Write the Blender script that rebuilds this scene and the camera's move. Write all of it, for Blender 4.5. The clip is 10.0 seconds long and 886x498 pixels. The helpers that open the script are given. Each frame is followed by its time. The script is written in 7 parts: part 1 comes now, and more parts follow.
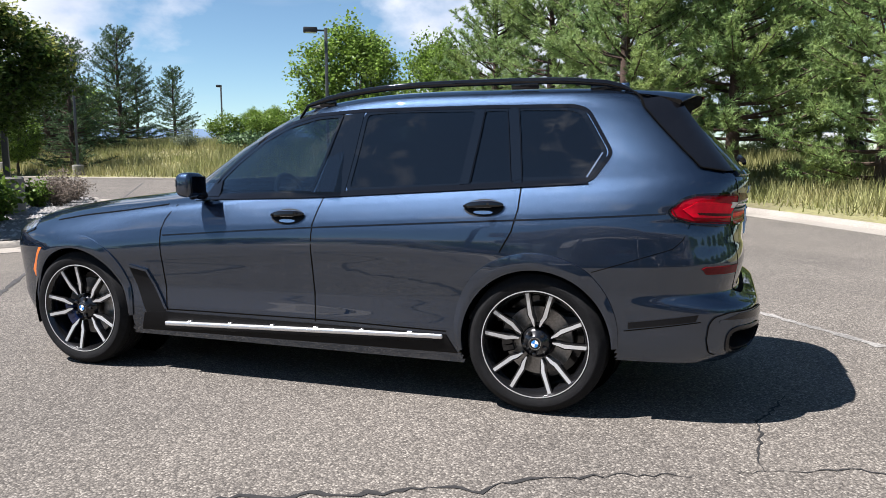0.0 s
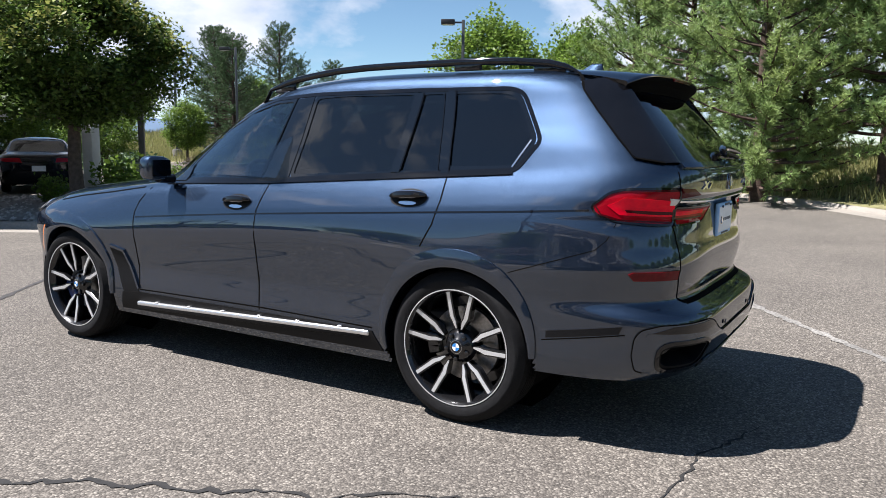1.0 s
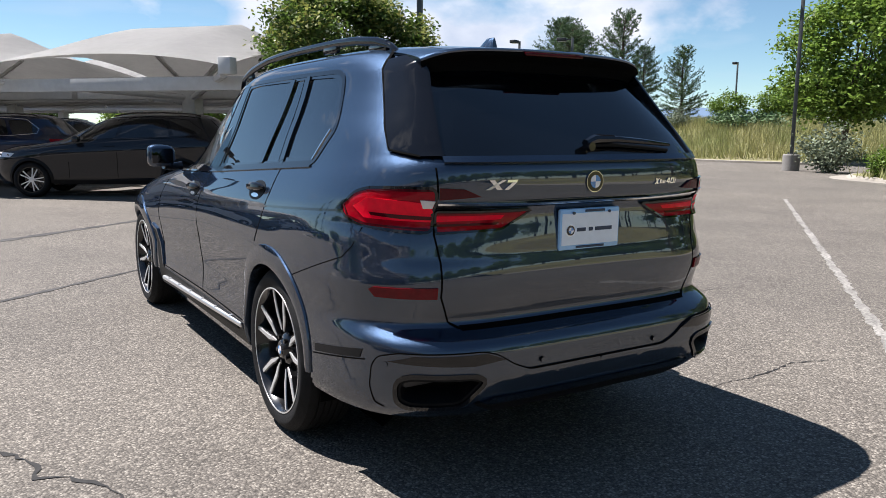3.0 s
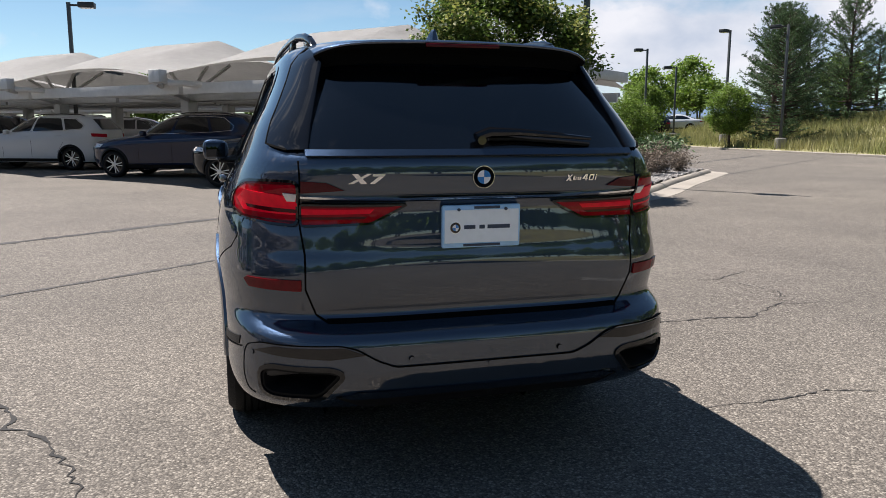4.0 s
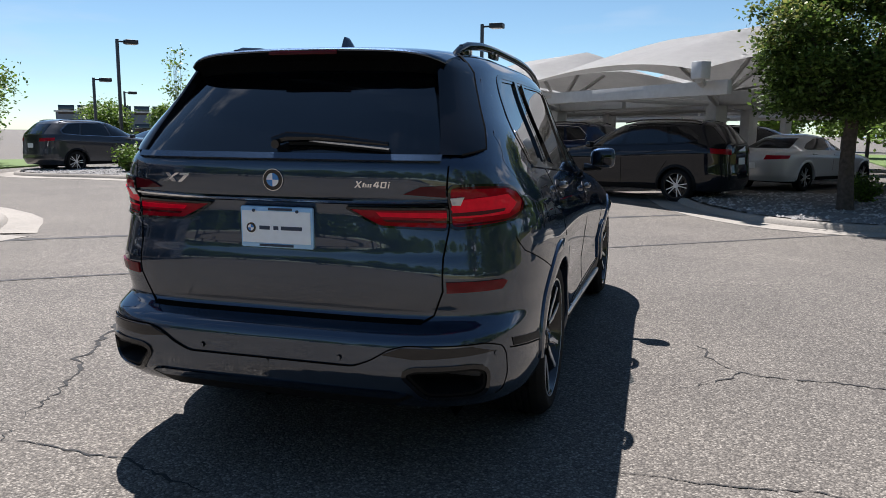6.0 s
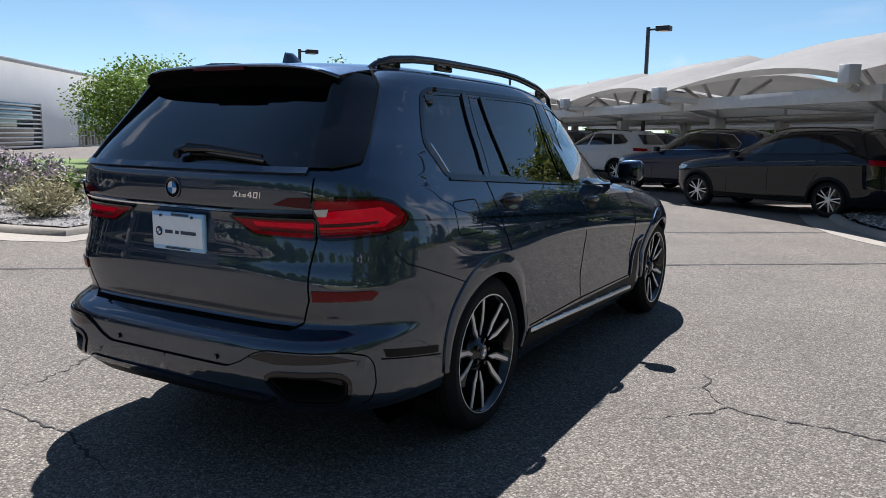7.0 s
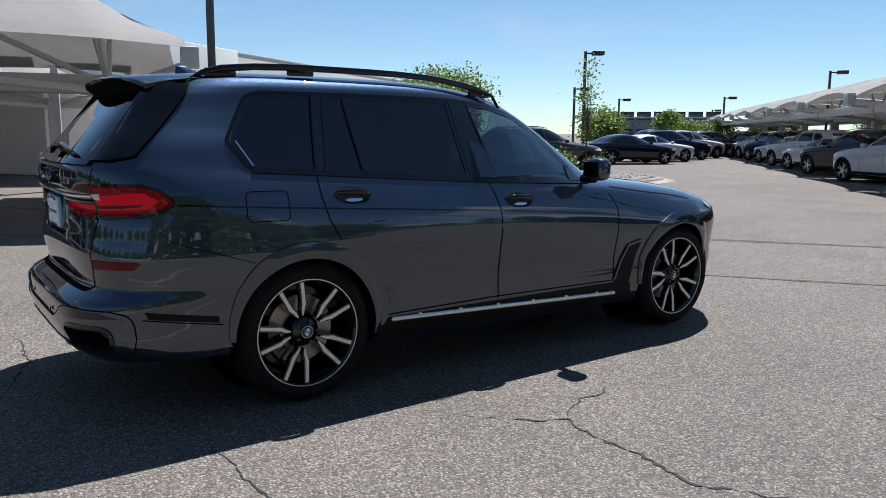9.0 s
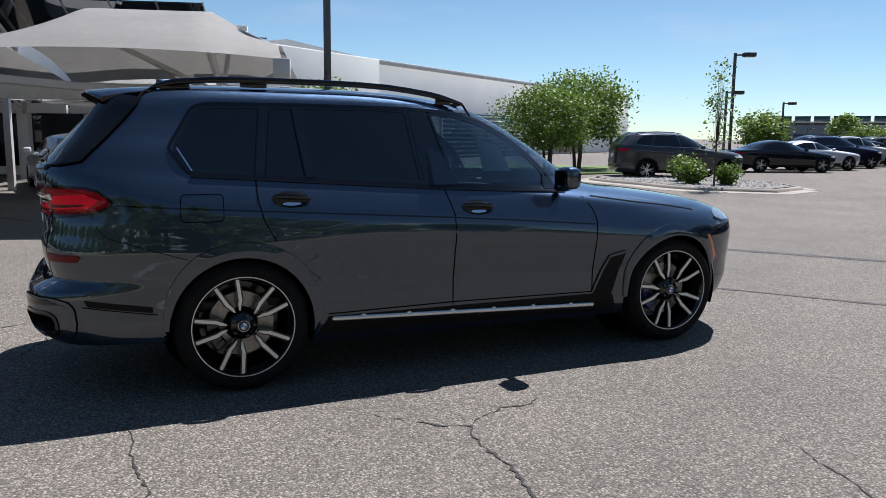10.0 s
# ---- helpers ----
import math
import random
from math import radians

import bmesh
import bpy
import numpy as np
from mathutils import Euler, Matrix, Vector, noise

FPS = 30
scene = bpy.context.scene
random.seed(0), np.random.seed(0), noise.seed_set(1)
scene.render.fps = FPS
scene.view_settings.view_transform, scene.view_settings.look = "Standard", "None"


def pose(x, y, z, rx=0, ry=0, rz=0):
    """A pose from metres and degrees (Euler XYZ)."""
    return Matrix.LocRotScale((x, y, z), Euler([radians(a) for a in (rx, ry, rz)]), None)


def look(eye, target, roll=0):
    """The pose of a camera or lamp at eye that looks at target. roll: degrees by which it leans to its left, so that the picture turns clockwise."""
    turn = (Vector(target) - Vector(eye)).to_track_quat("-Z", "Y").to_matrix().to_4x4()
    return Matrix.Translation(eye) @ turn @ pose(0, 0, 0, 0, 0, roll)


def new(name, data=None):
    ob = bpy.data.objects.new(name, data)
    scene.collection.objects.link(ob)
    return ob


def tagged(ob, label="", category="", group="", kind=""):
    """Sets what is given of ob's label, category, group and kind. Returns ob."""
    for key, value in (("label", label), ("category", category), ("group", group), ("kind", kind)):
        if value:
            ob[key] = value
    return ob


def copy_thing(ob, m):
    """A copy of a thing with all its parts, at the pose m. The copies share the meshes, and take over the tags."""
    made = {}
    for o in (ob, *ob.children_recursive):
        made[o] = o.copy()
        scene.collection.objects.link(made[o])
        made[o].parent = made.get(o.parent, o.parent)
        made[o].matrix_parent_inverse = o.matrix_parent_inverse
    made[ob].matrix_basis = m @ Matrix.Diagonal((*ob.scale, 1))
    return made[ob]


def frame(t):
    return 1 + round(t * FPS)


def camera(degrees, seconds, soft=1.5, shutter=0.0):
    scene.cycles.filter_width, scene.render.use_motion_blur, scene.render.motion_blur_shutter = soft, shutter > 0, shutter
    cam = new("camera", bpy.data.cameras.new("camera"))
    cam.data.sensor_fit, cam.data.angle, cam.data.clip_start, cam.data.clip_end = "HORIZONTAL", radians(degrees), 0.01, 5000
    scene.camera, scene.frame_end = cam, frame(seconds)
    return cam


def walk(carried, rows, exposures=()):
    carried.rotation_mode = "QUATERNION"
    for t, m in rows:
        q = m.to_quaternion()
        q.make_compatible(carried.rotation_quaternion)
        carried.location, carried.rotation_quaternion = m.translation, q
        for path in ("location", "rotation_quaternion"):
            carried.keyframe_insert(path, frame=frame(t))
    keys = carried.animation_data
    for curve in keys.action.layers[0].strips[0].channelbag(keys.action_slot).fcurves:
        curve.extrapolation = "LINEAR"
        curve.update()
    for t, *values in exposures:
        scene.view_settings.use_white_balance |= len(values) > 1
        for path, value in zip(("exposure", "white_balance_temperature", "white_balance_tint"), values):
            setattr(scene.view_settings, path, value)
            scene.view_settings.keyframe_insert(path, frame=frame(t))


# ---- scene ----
cam = camera(59.8, 10.0, 0.65)
PATH = [
    (0, (-4.945, -0.885, 1.428), (-3.074, -0.226, 1.174), -0.2),
    (0.5, (-4.578, -1.416, 1.416), (-2.785, -0.569, 1.155), 0.2),
    (1, (-4.173, -1.881, 1.394), (-2.479, -0.852, 1.122), 0.6),
    (1.5, (-3.727, -2.332, 1.396), (-2.152, -1.131, 1.116), 0.7),
    (2, (-3.224, -2.727, 1.387), (-1.803, -1.349, 1.102), 0.4),
    (2.5, (-2.683, -3.066, 1.387), (-1.44, -1.526, 1.097), 0.3),
    (2.7, (-2.465, -3.195, 1.416), (-1.301, -1.596, 1.119), 0.4),
    (4, (-0.949, -3.856, 1.411), (-0.41, -1.956, 1.092), 0.1),
    (4.5, (-0.326, -3.945, 1.405), (-0.062, -1.988, 1.088), 0.4),
    (5, (0.297, -3.999, 1.422), (0.28, -2.024, 1.108), 0.5),
    (5.5, (0.885, -3.921, 1.43), (0.596, -1.967, 1.114), 0.8),
    (5.7, (1.136, -3.876, 1.403), (0.736, -1.94, 1.094), 0.6),
    (6.8, (2.366, -3.421, 1.438), (1.459, -1.662, 1.144), 1.0),
    (7, (2.611, -3.318, 1.455), (1.623, -1.604, 1.161), 1.0),
    (7.5, (3.136, -2.972, 1.458), (1.959, -1.382, 1.161), 0.7),
    (8, (3.686, -2.611, 1.467), (2.344, -1.158, 1.171), 0.5),
    (8.5, (4.196, -2.221, 1.459), (2.712, -0.914, 1.161), 0.5),
    (9, (4.671, -1.773, 1.466), (3.064, -0.621, 1.166), 0.5),
    (9.5, (5.088, -1.266, 1.48), (3.369, -0.288, 1.182), 0.5),
    (10, (5.401, -0.698, 1.496), (3.589, 0.097, 1.205), 0.6),
]
walk(cam, [(t, look(eye, target, roll)) for t, eye, target, roll in PATH],
     exposures=[(0.0, 1.26, 6080, 15), (2.5, 1.28, 6080, 15), (4.0, 1.04, 6380, 15), (5.5, 1.02, 6080, 15), (7.0, 1.02, 5970, 15), (7.5, 0.97, 5920, 15), (10.0, 0.90, 5950, 15)])

# ---------------------------------------------------------------- sky and sun
SUN_WAY = Vector((-0.362, 0.506, 1.0)).normalized()          # from the car towards the sun


def make_world():
    w = bpy.data.worlds.new("sky")
    w.use_nodes = True
    nt = w.node_tree
    nt.nodes.clear()
    N = nt.nodes.new
    out, bg, sky = N("ShaderNodeOutputWorld"), N("ShaderNodeBackground"), N("ShaderNodeTexSky")
    sky.sky_type, sky.sun_disc = "NISHITA", False
    sky.sun_elevation = math.asin(SUN_WAY.z)
    sky.sun_rotation = math.atan2(SUN_WAY.x, SUN_WAY.y) % (2 * math.pi)
    sky.altitude, sky.air_density, sky.dust_density, sky.ozone_density = 1500, 0.9, 0.2, 2.6
    # cumulus low in the east, thin streaks elsewhere
    tc, sep = N("ShaderNodeTexCoord"), N("ShaderNodeSeparateXYZ")
    nt.links.new(tc.outputs["Generated"], sep.inputs[0])

    def m(op, a, b=None, clamp=False):
        n = N("ShaderNodeMath")
        n.operation, n.use_clamp = op, clamp
        for i, v in enumerate((a, b)):
            if v is None:
                continue
            if isinstance(v, (int, float)):
                n.inputs[i].default_value = v
            else:
                nt.links.new(v, n.inputs[i])
        return n.outputs[0]

    x, y, z = sep.outputs
    comb = N("ShaderNodeCombineXYZ")
    nt.links.new(x, comb.inputs[0])
    nt.links.new(y, comb.inputs[1])
    nt.links.new(m("MULTIPLY", z, 1.7), comb.inputs[2])
    big = N("ShaderNodeTexNoise")
    big.inputs["Scale"].default_value, big.inputs["Detail"].default_value = 3.4, 10
    big.inputs["Roughness"].default_value = 0.52
    nt.links.new(comb.outputs[0], big.inputs["Vector"])
    # the east, where the clouds stand: azimuth about 50 degrees
    east = m("ADD", m("MULTIPLY", x, 0.86), m("MULTIPLY", y, 0.5))
    low = m("SUBTRACT", 1.0, m("MULTIPLY", m("ABSOLUTE", m("SUBTRACT", z, 0.11)), 3.2), True)
    field = m("ADD", big.outputs["Fac"], m("MULTIPLY", m("MULTIPLY", m("SUBTRACT", east, 0.35), 0.24), low))
    mask = m("MULTIPLY", m("SUBTRACT", m("SUBTRACT", field, m("MULTIPLY", m("MAXIMUM", m("SUBTRACT", z, 0.30), 0.0), 0.30)), 0.585), 11.0, True)
    thin = N("ShaderNodeTexNoise")
    thin.inputs["Scale"].default_value, thin.inputs["Detail"].default_value = 5.0, 8
    comb2 = N("ShaderNodeCombineXYZ")
    nt.links.new(x, comb2.inputs[0])
    nt.links.new(y, comb2.inputs[1])
    nt.links.new(m("MULTIPLY", z, 5.0), comb2.inputs[2])
    nt.links.new(comb2.outputs[0], thin.inputs["Vector"])
    wisp = m("MULTIPLY", m("SUBTRACT", thin.outputs["Fac"], 0.56), 3.0, True)
    wisp = m("MULTIPLY", wisp, m("SUBTRACT", 0.55, m("MULTIPLY", z, 1.5), True))
    # a broken high layer overhead, flattened towards the horizon
    flat = m("ADD", m("MAXIMUM", z, 0.0), 0.12)
    comb3 = N("ShaderNodeCombineXYZ")
    nt.links.new(m("DIVIDE", x, flat), comb3.inputs[0])
    nt.links.new(m("MULTIPLY", m("DIVIDE", y, flat), 1.7), comb3.inputs[1])
    layer = N("ShaderNodeTexNoise")
    layer.inputs["Scale"].default_value, layer.inputs["Detail"].default_value, layer.inputs["Roughness"].default_value = 1.9, 10, 0.58
    nt.links.new(comb3.outputs[0], layer.inputs["Vector"])
    high = m("MULTIPLY", m("MULTIPLY", m("SUBTRACT", layer.outputs["Fac"], 0.562), 15.0, True), m("MULTIPLY", m("MULTIPLY", m("SUBTRACT", z, 0.28), 6.0, True), m("SUBTRACT", m("MULTIPLY", x, -2.2), 0.25, True)))
    wisp = m("MAXIMUM", wisp, m("MULTIPLY", high, 0.95))
    cover = m("MULTIPLY", m("MAXIMUM", mask, wisp), m("MULTIPLY", m("ADD", z, 0.0), 14.0, True), True)
    tone = N("ShaderNodeTexNoise")
    tone.inputs["Scale"].default_value, tone.inputs["Detail"].default_value = 7.0, 6
    nt.links.new(comb.outputs[0], tone.inputs["Vector"])
    cramp = N("ShaderNodeValToRGB")
    cramp.color_ramp.elements[0].position, cramp.color_ramp.elements[0].color = 0.32, (4.0, 4.75, 5.8, 1)
    cramp.color_ramp.elements[1].position, cramp.color_ramp.elements[1].color = 0.62, (7.4, 7.6, 7.8, 1)
    nt.links.new(tone.outputs["Fac"], cramp.inputs[0])
    mix = N("ShaderNodeMix")
    mix.data_type = "RGBA"
    nt.links.new(cover, mix.inputs["Factor"])
    hue = N("ShaderNodeMix")
    hue.data_type, hue.blend_type = "RGBA", "MULTIPLY"
    hue.inputs["Factor"].default_value, hue.inputs[7].default_value = 1.0, (0.97, 1.04, 0.93, 1)
    nt.links.new(sky.outputs[0], hue.inputs[6])
    nt.links.new(hue.outputs[2], mix.inputs[6])
    nt.links.new(cramp.outputs[0], mix.inputs[7])
    nt.links.new(mix.outputs[2], bg.inputs[0])
    bg.inputs[1].default_value = 0.058
    nt.links.new(bg.outputs[0], out.inputs[0])
    scene.world = w


make_world()
sun_data = bpy.data.lights.new("sun", "SUN")
sun_data.energy, sun_data.angle, sun_data.color = 5.0, radians(0.53), (1.0, 0.95, 0.87)
sun = new("sun", sun_data)
sun.rotation_euler = SUN_WAY.to_track_quat("Z", "Y").to_euler()

# ---------------------------------------------------------------- materials
def material(name, colour, rough=0.5, metal=0.0, coat=0.0, vary=0.0, scale=30.0, bump=0.0, bump_scale=80.0, stain=0.0,
             stain_scale=1.5, spec=0.5, random_tone=0.0, second=None, translucent=0.0, island=False, fleck=0.0):
    """A procedural surface: base colour varied at two scales, with relief."""
    mt = bpy.data.materials.new(name)
    mt.use_nodes = True
    nt = mt.node_tree
    b = nt.nodes["Principled BSDF"]
    b.inputs["Roughness"].default_value = rough
    b.inputs["Metallic"].default_value = metal
    b.inputs["Coat Weight"].default_value = coat
    b.inputs["Coat Roughness"].default_value = 0.03
    b.inputs["Specular IOR Level"].default_value = spec
    N, L = nt.nodes.new, nt.links.new
    tc = N("ShaderNodeTexCoord")
    col = None
    rgb = N("ShaderNodeRGB")
    rgb.outputs[0].default_value = (*colour, 1)
    col = rgb.outputs[0]

    def noise_fac(sc, detail, lo, hi):
        n = N("ShaderNodeTexNoise")
        n.inputs["Scale"].default_value, n.inputs["Detail"].default_value = sc, detail
        L(tc.outputs["Object"], n.inputs["Vector"])
        r = N("ShaderNodeMapRange")
        r.inputs["From Min"].default_value, r.inputs["From Max"].default_value = 0.3, 0.7
        r.inputs["To Min"].default_value, r.inputs["To Max"].default_value = lo, hi
        L(n.outputs["Fac"], r.inputs["Value"])
        return r.outputs[0]

    def times(c, fac):
        v = N("ShaderNodeVectorMath")
        v.operation = "SCALE"
        L(c, v.inputs[0])
        L(fac, v.inputs["Scale"])
        return v.outputs[0]

    if second:
        mx = N("ShaderNodeMix")
        mx.data_type = "RGBA"
        L(noise_fac(stain_scale * 1.7, 5, 0.0, 1.0), mx.inputs["Factor"])
        L(col, mx.inputs[6])
        mx.inputs[7].default_value = (*second, 1)
        col = mx.outputs[2]
    if vary:
        col = times(col, noise_fac(scale, 6, 1 - vary, 1 + vary))
    if stain:
        col = times(col, noise_fac(stain_scale, 4, 1 - stain, 1 + stain))
    if random_tone:
        if island:
            src = N("ShaderNodeNewGeometry").outputs["Random Per Island"]
        else:
            src = N("ShaderNodeObjectInfo").outputs["Random"]
        r = N("ShaderNodeMapRange")
        r.inputs["To Min"].default_value, r.inputs["To Max"].default_value = 1 - random_tone, 1 + random_tone
        L(src, r.inputs["Value"])
        col = times(col, r.outputs[0])
    L(col, b.inputs["Base Color"])
    if bump:
        n = N("ShaderNodeTexNoise")
        n.inputs["Scale"].default_value, n.inputs["Detail"].default_value = bump_scale, 5
        L(tc.outputs["Object"], n.inputs["Vector"])
        bp = N("ShaderNodeBump")
        bp.inputs["Strength"].default_value, bp.inputs["Distance"].default_value = bump, 0.02
        L(n.outputs["Fac"], bp.inputs["Height"])
        L(bp.outputs[0], b.inputs["Normal"])
    if translucent:
        out = nt.nodes["Material Output"]
        tr, ms = N("ShaderNodeBsdfTranslucent"), N("ShaderNodeMixShader")
        L(col, tr.inputs[0])
        ms.inputs[0].default_value = translucent
        L(b.outputs[0], ms.inputs[1])
        L(tr.outputs[0], ms.inputs[2])
        L(ms.outputs[0], out.inputs[0])
    return mt


def car_paint(name, colour, flake=0.35, metal=0.55, rough=0.38, ior=1.5, tilt=0.0):
    """Metallic lacquer: flakes under a clear coat."""
    mt = material(name, colour, rough, metal, 1.0)
    nt = mt.node_tree
    b = nt.nodes["Principled BSDF"]
    vo, tc = nt.nodes.new("ShaderNodeTexVoronoi"), nt.nodes.new("ShaderNodeTexCoord")
    vo.inputs["Scale"].default_value = 4200
    b.inputs["Coat IOR"].default_value = ior
    b.inputs["Coat Roughness"].default_value = 0.012
    b.inputs["Specular IOR Level"].default_value = 0.0
    nt.links.new(tc.outputs["Object"], vo.inputs["Vector"])
    r = nt.nodes.new("ShaderNodeMapRange")
    r.inputs["To Min"].default_value, r.inputs["To Max"].default_value = 1 - flake, 1 + flake
    nt.links.new(vo.outputs["Color"], r.inputs["Value"])
    v = nt.nodes.new("ShaderNodeVectorMath")
    v.operation = "SCALE"
    v.inputs[0].default_value = colour
    nt.links.new(r.outputs[0], v.inputs["Scale"])
    nt.links.new(v.outputs[0], b.inputs["Base Color"])
    if tilt:
        # flakes lie at small random angles under the lacquer
        geo, off, add = nt.nodes.new("ShaderNodeNewGeometry"), nt.nodes.new("ShaderNodeVectorMath"), nt.nodes.new("ShaderNodeVectorMath")
        off.operation, add.operation = "SUBTRACT", "MULTIPLY_ADD"
        off.inputs[1].default_value = (0.5, 0.5, 0.5)
        add.inputs[1].default_value = (tilt, tilt, tilt)
        nt.links.new(vo.outputs["Color"], off.inputs[0])
        nt.links.new(off.outputs[0], add.inputs[0])
        nt.links.new(geo.outputs["Normal"], add.inputs[2])
        nrm = nt.nodes.new("ShaderNodeVectorMath")
        nrm.operation = "NORMALIZE"
        nt.links.new(add.outputs[0], nrm.inputs[0])
        # the lacquer bends light onto the flakes, so their colour holds at every angle
        flakes, coat, fr, mix = (nt.nodes.new("ShaderNodeBsdfGlossy"), nt.nodes.new("ShaderNodeBsdfGlossy"),
                                 nt.nodes.new("ShaderNodeFresnel"), nt.nodes.new("ShaderNodeMixShader"))
        flakes.inputs["Roughness"].default_value, coat.inputs["Roughness"].default_value = rough, 0.012
        coat.inputs["Color"].default_value = (1, 1, 1, 1)
        fr.inputs["IOR"].default_value = ior
        nt.links.new(v.outputs[0], flakes.inputs["Color"])
        nt.links.new(nrm.outputs[0], flakes.inputs["Normal"])
        nt.links.new(fr.outputs[0], mix.inputs[0])
        nt.links.new(flakes.outputs[0], mix.inputs[1])
        nt.links.new(coat.outputs[0], mix.inputs[2])
        nt.links.new(mix.outputs[0], nt.nodes["Material Output"].inputs["Surface"])
    return mt


def tinted_glass(name, tint, pass_through, rough=0.0):
    """Dark pane: a sharp reflection over a share of see-through."""
    mt = bpy.data.materials.new(name)
    mt.use_nodes = True
    nt = mt.node_tree
    nt.nodes.clear()
    N, L = nt.nodes.new, nt.links.new
    out, gl, tr, df = N("ShaderNodeOutputMaterial"), N("ShaderNodeBsdfGlossy"), N("ShaderNodeBsdfTransparent"), N("ShaderNodeBsdfDiffuse")
    lw, m1, m2 = N("ShaderNodeLayerWeight"), N("ShaderNodeMixShader"), N("ShaderNodeMixShader")
    pw, mr = N("ShaderNodeMath"), N("ShaderNodeMapRange")
    gl.inputs["Roughness"].default_value = rough
    lw.inputs["Blend"].default_value = 0.5
    pw.operation = "POWER"
    pw.inputs[1].default_value = 3.6
    mr.inputs["To Min"].default_value, mr.inputs["To Max"].default_value = 0.080, 1.0
    L(lw.outputs["Facing"], pw.inputs[0])
    L(pw.outputs[0], mr.inputs["Value"])
    tr.inputs[0].default_value = (*tint, 1)
    df.inputs[0].default_value = (0.004, 0.005, 0.007, 1)
    m1.inputs[0].default_value = 1 - pass_through
    L(tr.outputs[0], m1.inputs[1])
    L(df.outputs[0], m1.inputs[2])
    L(mr.outputs[0], m2.inputs[0])
    L(m1.outputs[0], m2.inputs[1])
    L(gl.outputs[0], m2.inputs[2])
    L(m2.outputs[0], out.inputs[0])
    return mt


def asphalt_material():
    mt = bpy.data.materials.new("worn_asphalt")
    mt.use_nodes = True
    nt = mt.node_tree
    N, L = nt.nodes.new, nt.links.new
    b = nt.nodes["Principled BSDF"]
    b.inputs["Roughness"].default_value = 0.85
    b.inputs["Specular IOR Level"].default_value = 0.25
    tc = N("ShaderNodeTexCoord")

    def tex(kind, sc, detail=4.0, rough=0.5):
        n = N(kind)
        n.inputs["Scale"].default_value = sc
        if kind == "ShaderNodeTexNoise":
            n.inputs["Detail"].default_value, n.inputs["Roughness"].default_value = detail, rough
        L(tc.outputs["Object"], n.inputs["Vector"])
        return n

    def ramp(src, *stops):
        r = N("ShaderNodeValToRGB")
        while len(r.color_ramp.elements) < len(stops):
            r.color_ramp.elements.new(0.5)
        for e, (p, c) in zip(r.color_ramp.elements, stops):
            e.position, e.color = p, (*c, 1)
        L(src, r.inputs[0])
        return r.outputs[0]

    def mult(a, c):
        m = N("ShaderNodeMix")
        m.data_type, m.blend_type = "RGBA", "MULTIPLY"
        m.inputs["Factor"].default_value = 1
        L(a, m.inputs[6])
        L(c, m.inputs[7])
        return m.outputs[2]

    cells = tex("ShaderNodeTexVoronoi", 92.0)
    sepc = N("ShaderNodeSeparateColor")
    L(cells.outputs["Color"], sepc.inputs[0])
    stone = ramp(sepc.outputs[0], (0.0, (0.091, 0.083, 0.073)), (0.35, (0.143, 0.129, 0.114)), (0.75, (0.188, 0.170, 0.148)), (1.0, (0.319, 0.293, 0.256)))
    joint = ramp(cells.outputs["Distance"], (0.30, (1, 1, 1)), (0.75, (0.55, 0.55, 0.55)))
    fine = ramp(tex("ShaderNodeTexNoise", 220.0, 3).outputs["Fac"], (0.3, (0.78, 0.78, 0.78)), (0.7, (1.2, 1.2, 1.2)))
    patch_tone = ramp(tex("ShaderNodeTexNoise", 0.55, 6, 0.6).outputs["Fac"], (0.3, (0.84, 0.835, 0.83)), (0.7, (1.13, 1.12, 1.10)))
    wide = ramp(tex("ShaderNodeTexNoise", 0.09, 3).outputs["Fac"], (0.35, (0.93, 0.93, 0.93)), (0.65, (1.08, 1.07, 1.05)))
    spots = ramp(tex("ShaderNodeTexNoise", 6.0, 8, 0.7).outputs["Fac"], (0.28, (0.75, 0.74, 0.73)), (0.42, (1, 1, 1)))
    c = mult(mult(mult(mult(mult(stone, joint), fine), patch_tone), wide), spots)
    L(c, b.inputs["Base Color"])
    bp = N("ShaderNodeBump")
    bp.inputs["Strength"].default_value, bp.inputs["Distance"].default_value, bp.invert = 0.75, 0.006, True
    L(cells.outputs["Distance"], bp.inputs["Height"])
    bp2 = N("ShaderNodeBump")
    bp2.inputs["Strength"].default_value, bp2.inputs["Distance"].default_value = 0.4, 0.05
    L(tex("ShaderNodeTexNoise", 1.6, 5).outputs["Fac"], bp2.inputs["Height"])
    L(bp2.outputs[0], bp.inputs["Normal"])
    L(bp.outputs[0], b.inputs["Normal"])
    return mt


ASPHALT = asphalt_material()
PAINT = car_paint("grey_blue_metallic_paint", (0.0235, 0.0385, 0.0670), 0.35, 1.0, 0.40, 1.78, 0.34)
PAINT_BLACK = car_paint("black_metallic_paint", (0.009, 0.010, 0.014), 0.3, 0.0, 0.4)
PAINT_WHITE = car_paint("white_paint", (0.533, 0.540, 0.548), 0.03, 0.0, 0.4)
PAINT_SILVER = car_paint("silver_paint", (0.55, 0.57, 0.60), 0.25, 0.3, 0.35)
PAINT_GREY = car_paint("dark_grey_paint", (0.045, 0.048, 0.055), 0.3, 0.4, 0.35)
PAINT_BLUE = car_paint("dark_blue_paint", (0.008, 0.014, 0.040), 0.3, 0.4, 0.35)
GLOSS_BLACK = material("gloss_black_trim", (0.005, 0.005, 0.006), 0.3, 0, 1.0, vary=0.1, spec=0.0)
GLOSS_BLACK.node_tree.nodes["Principled BSDF"].inputs["Coat IOR"].default_value = 1.52
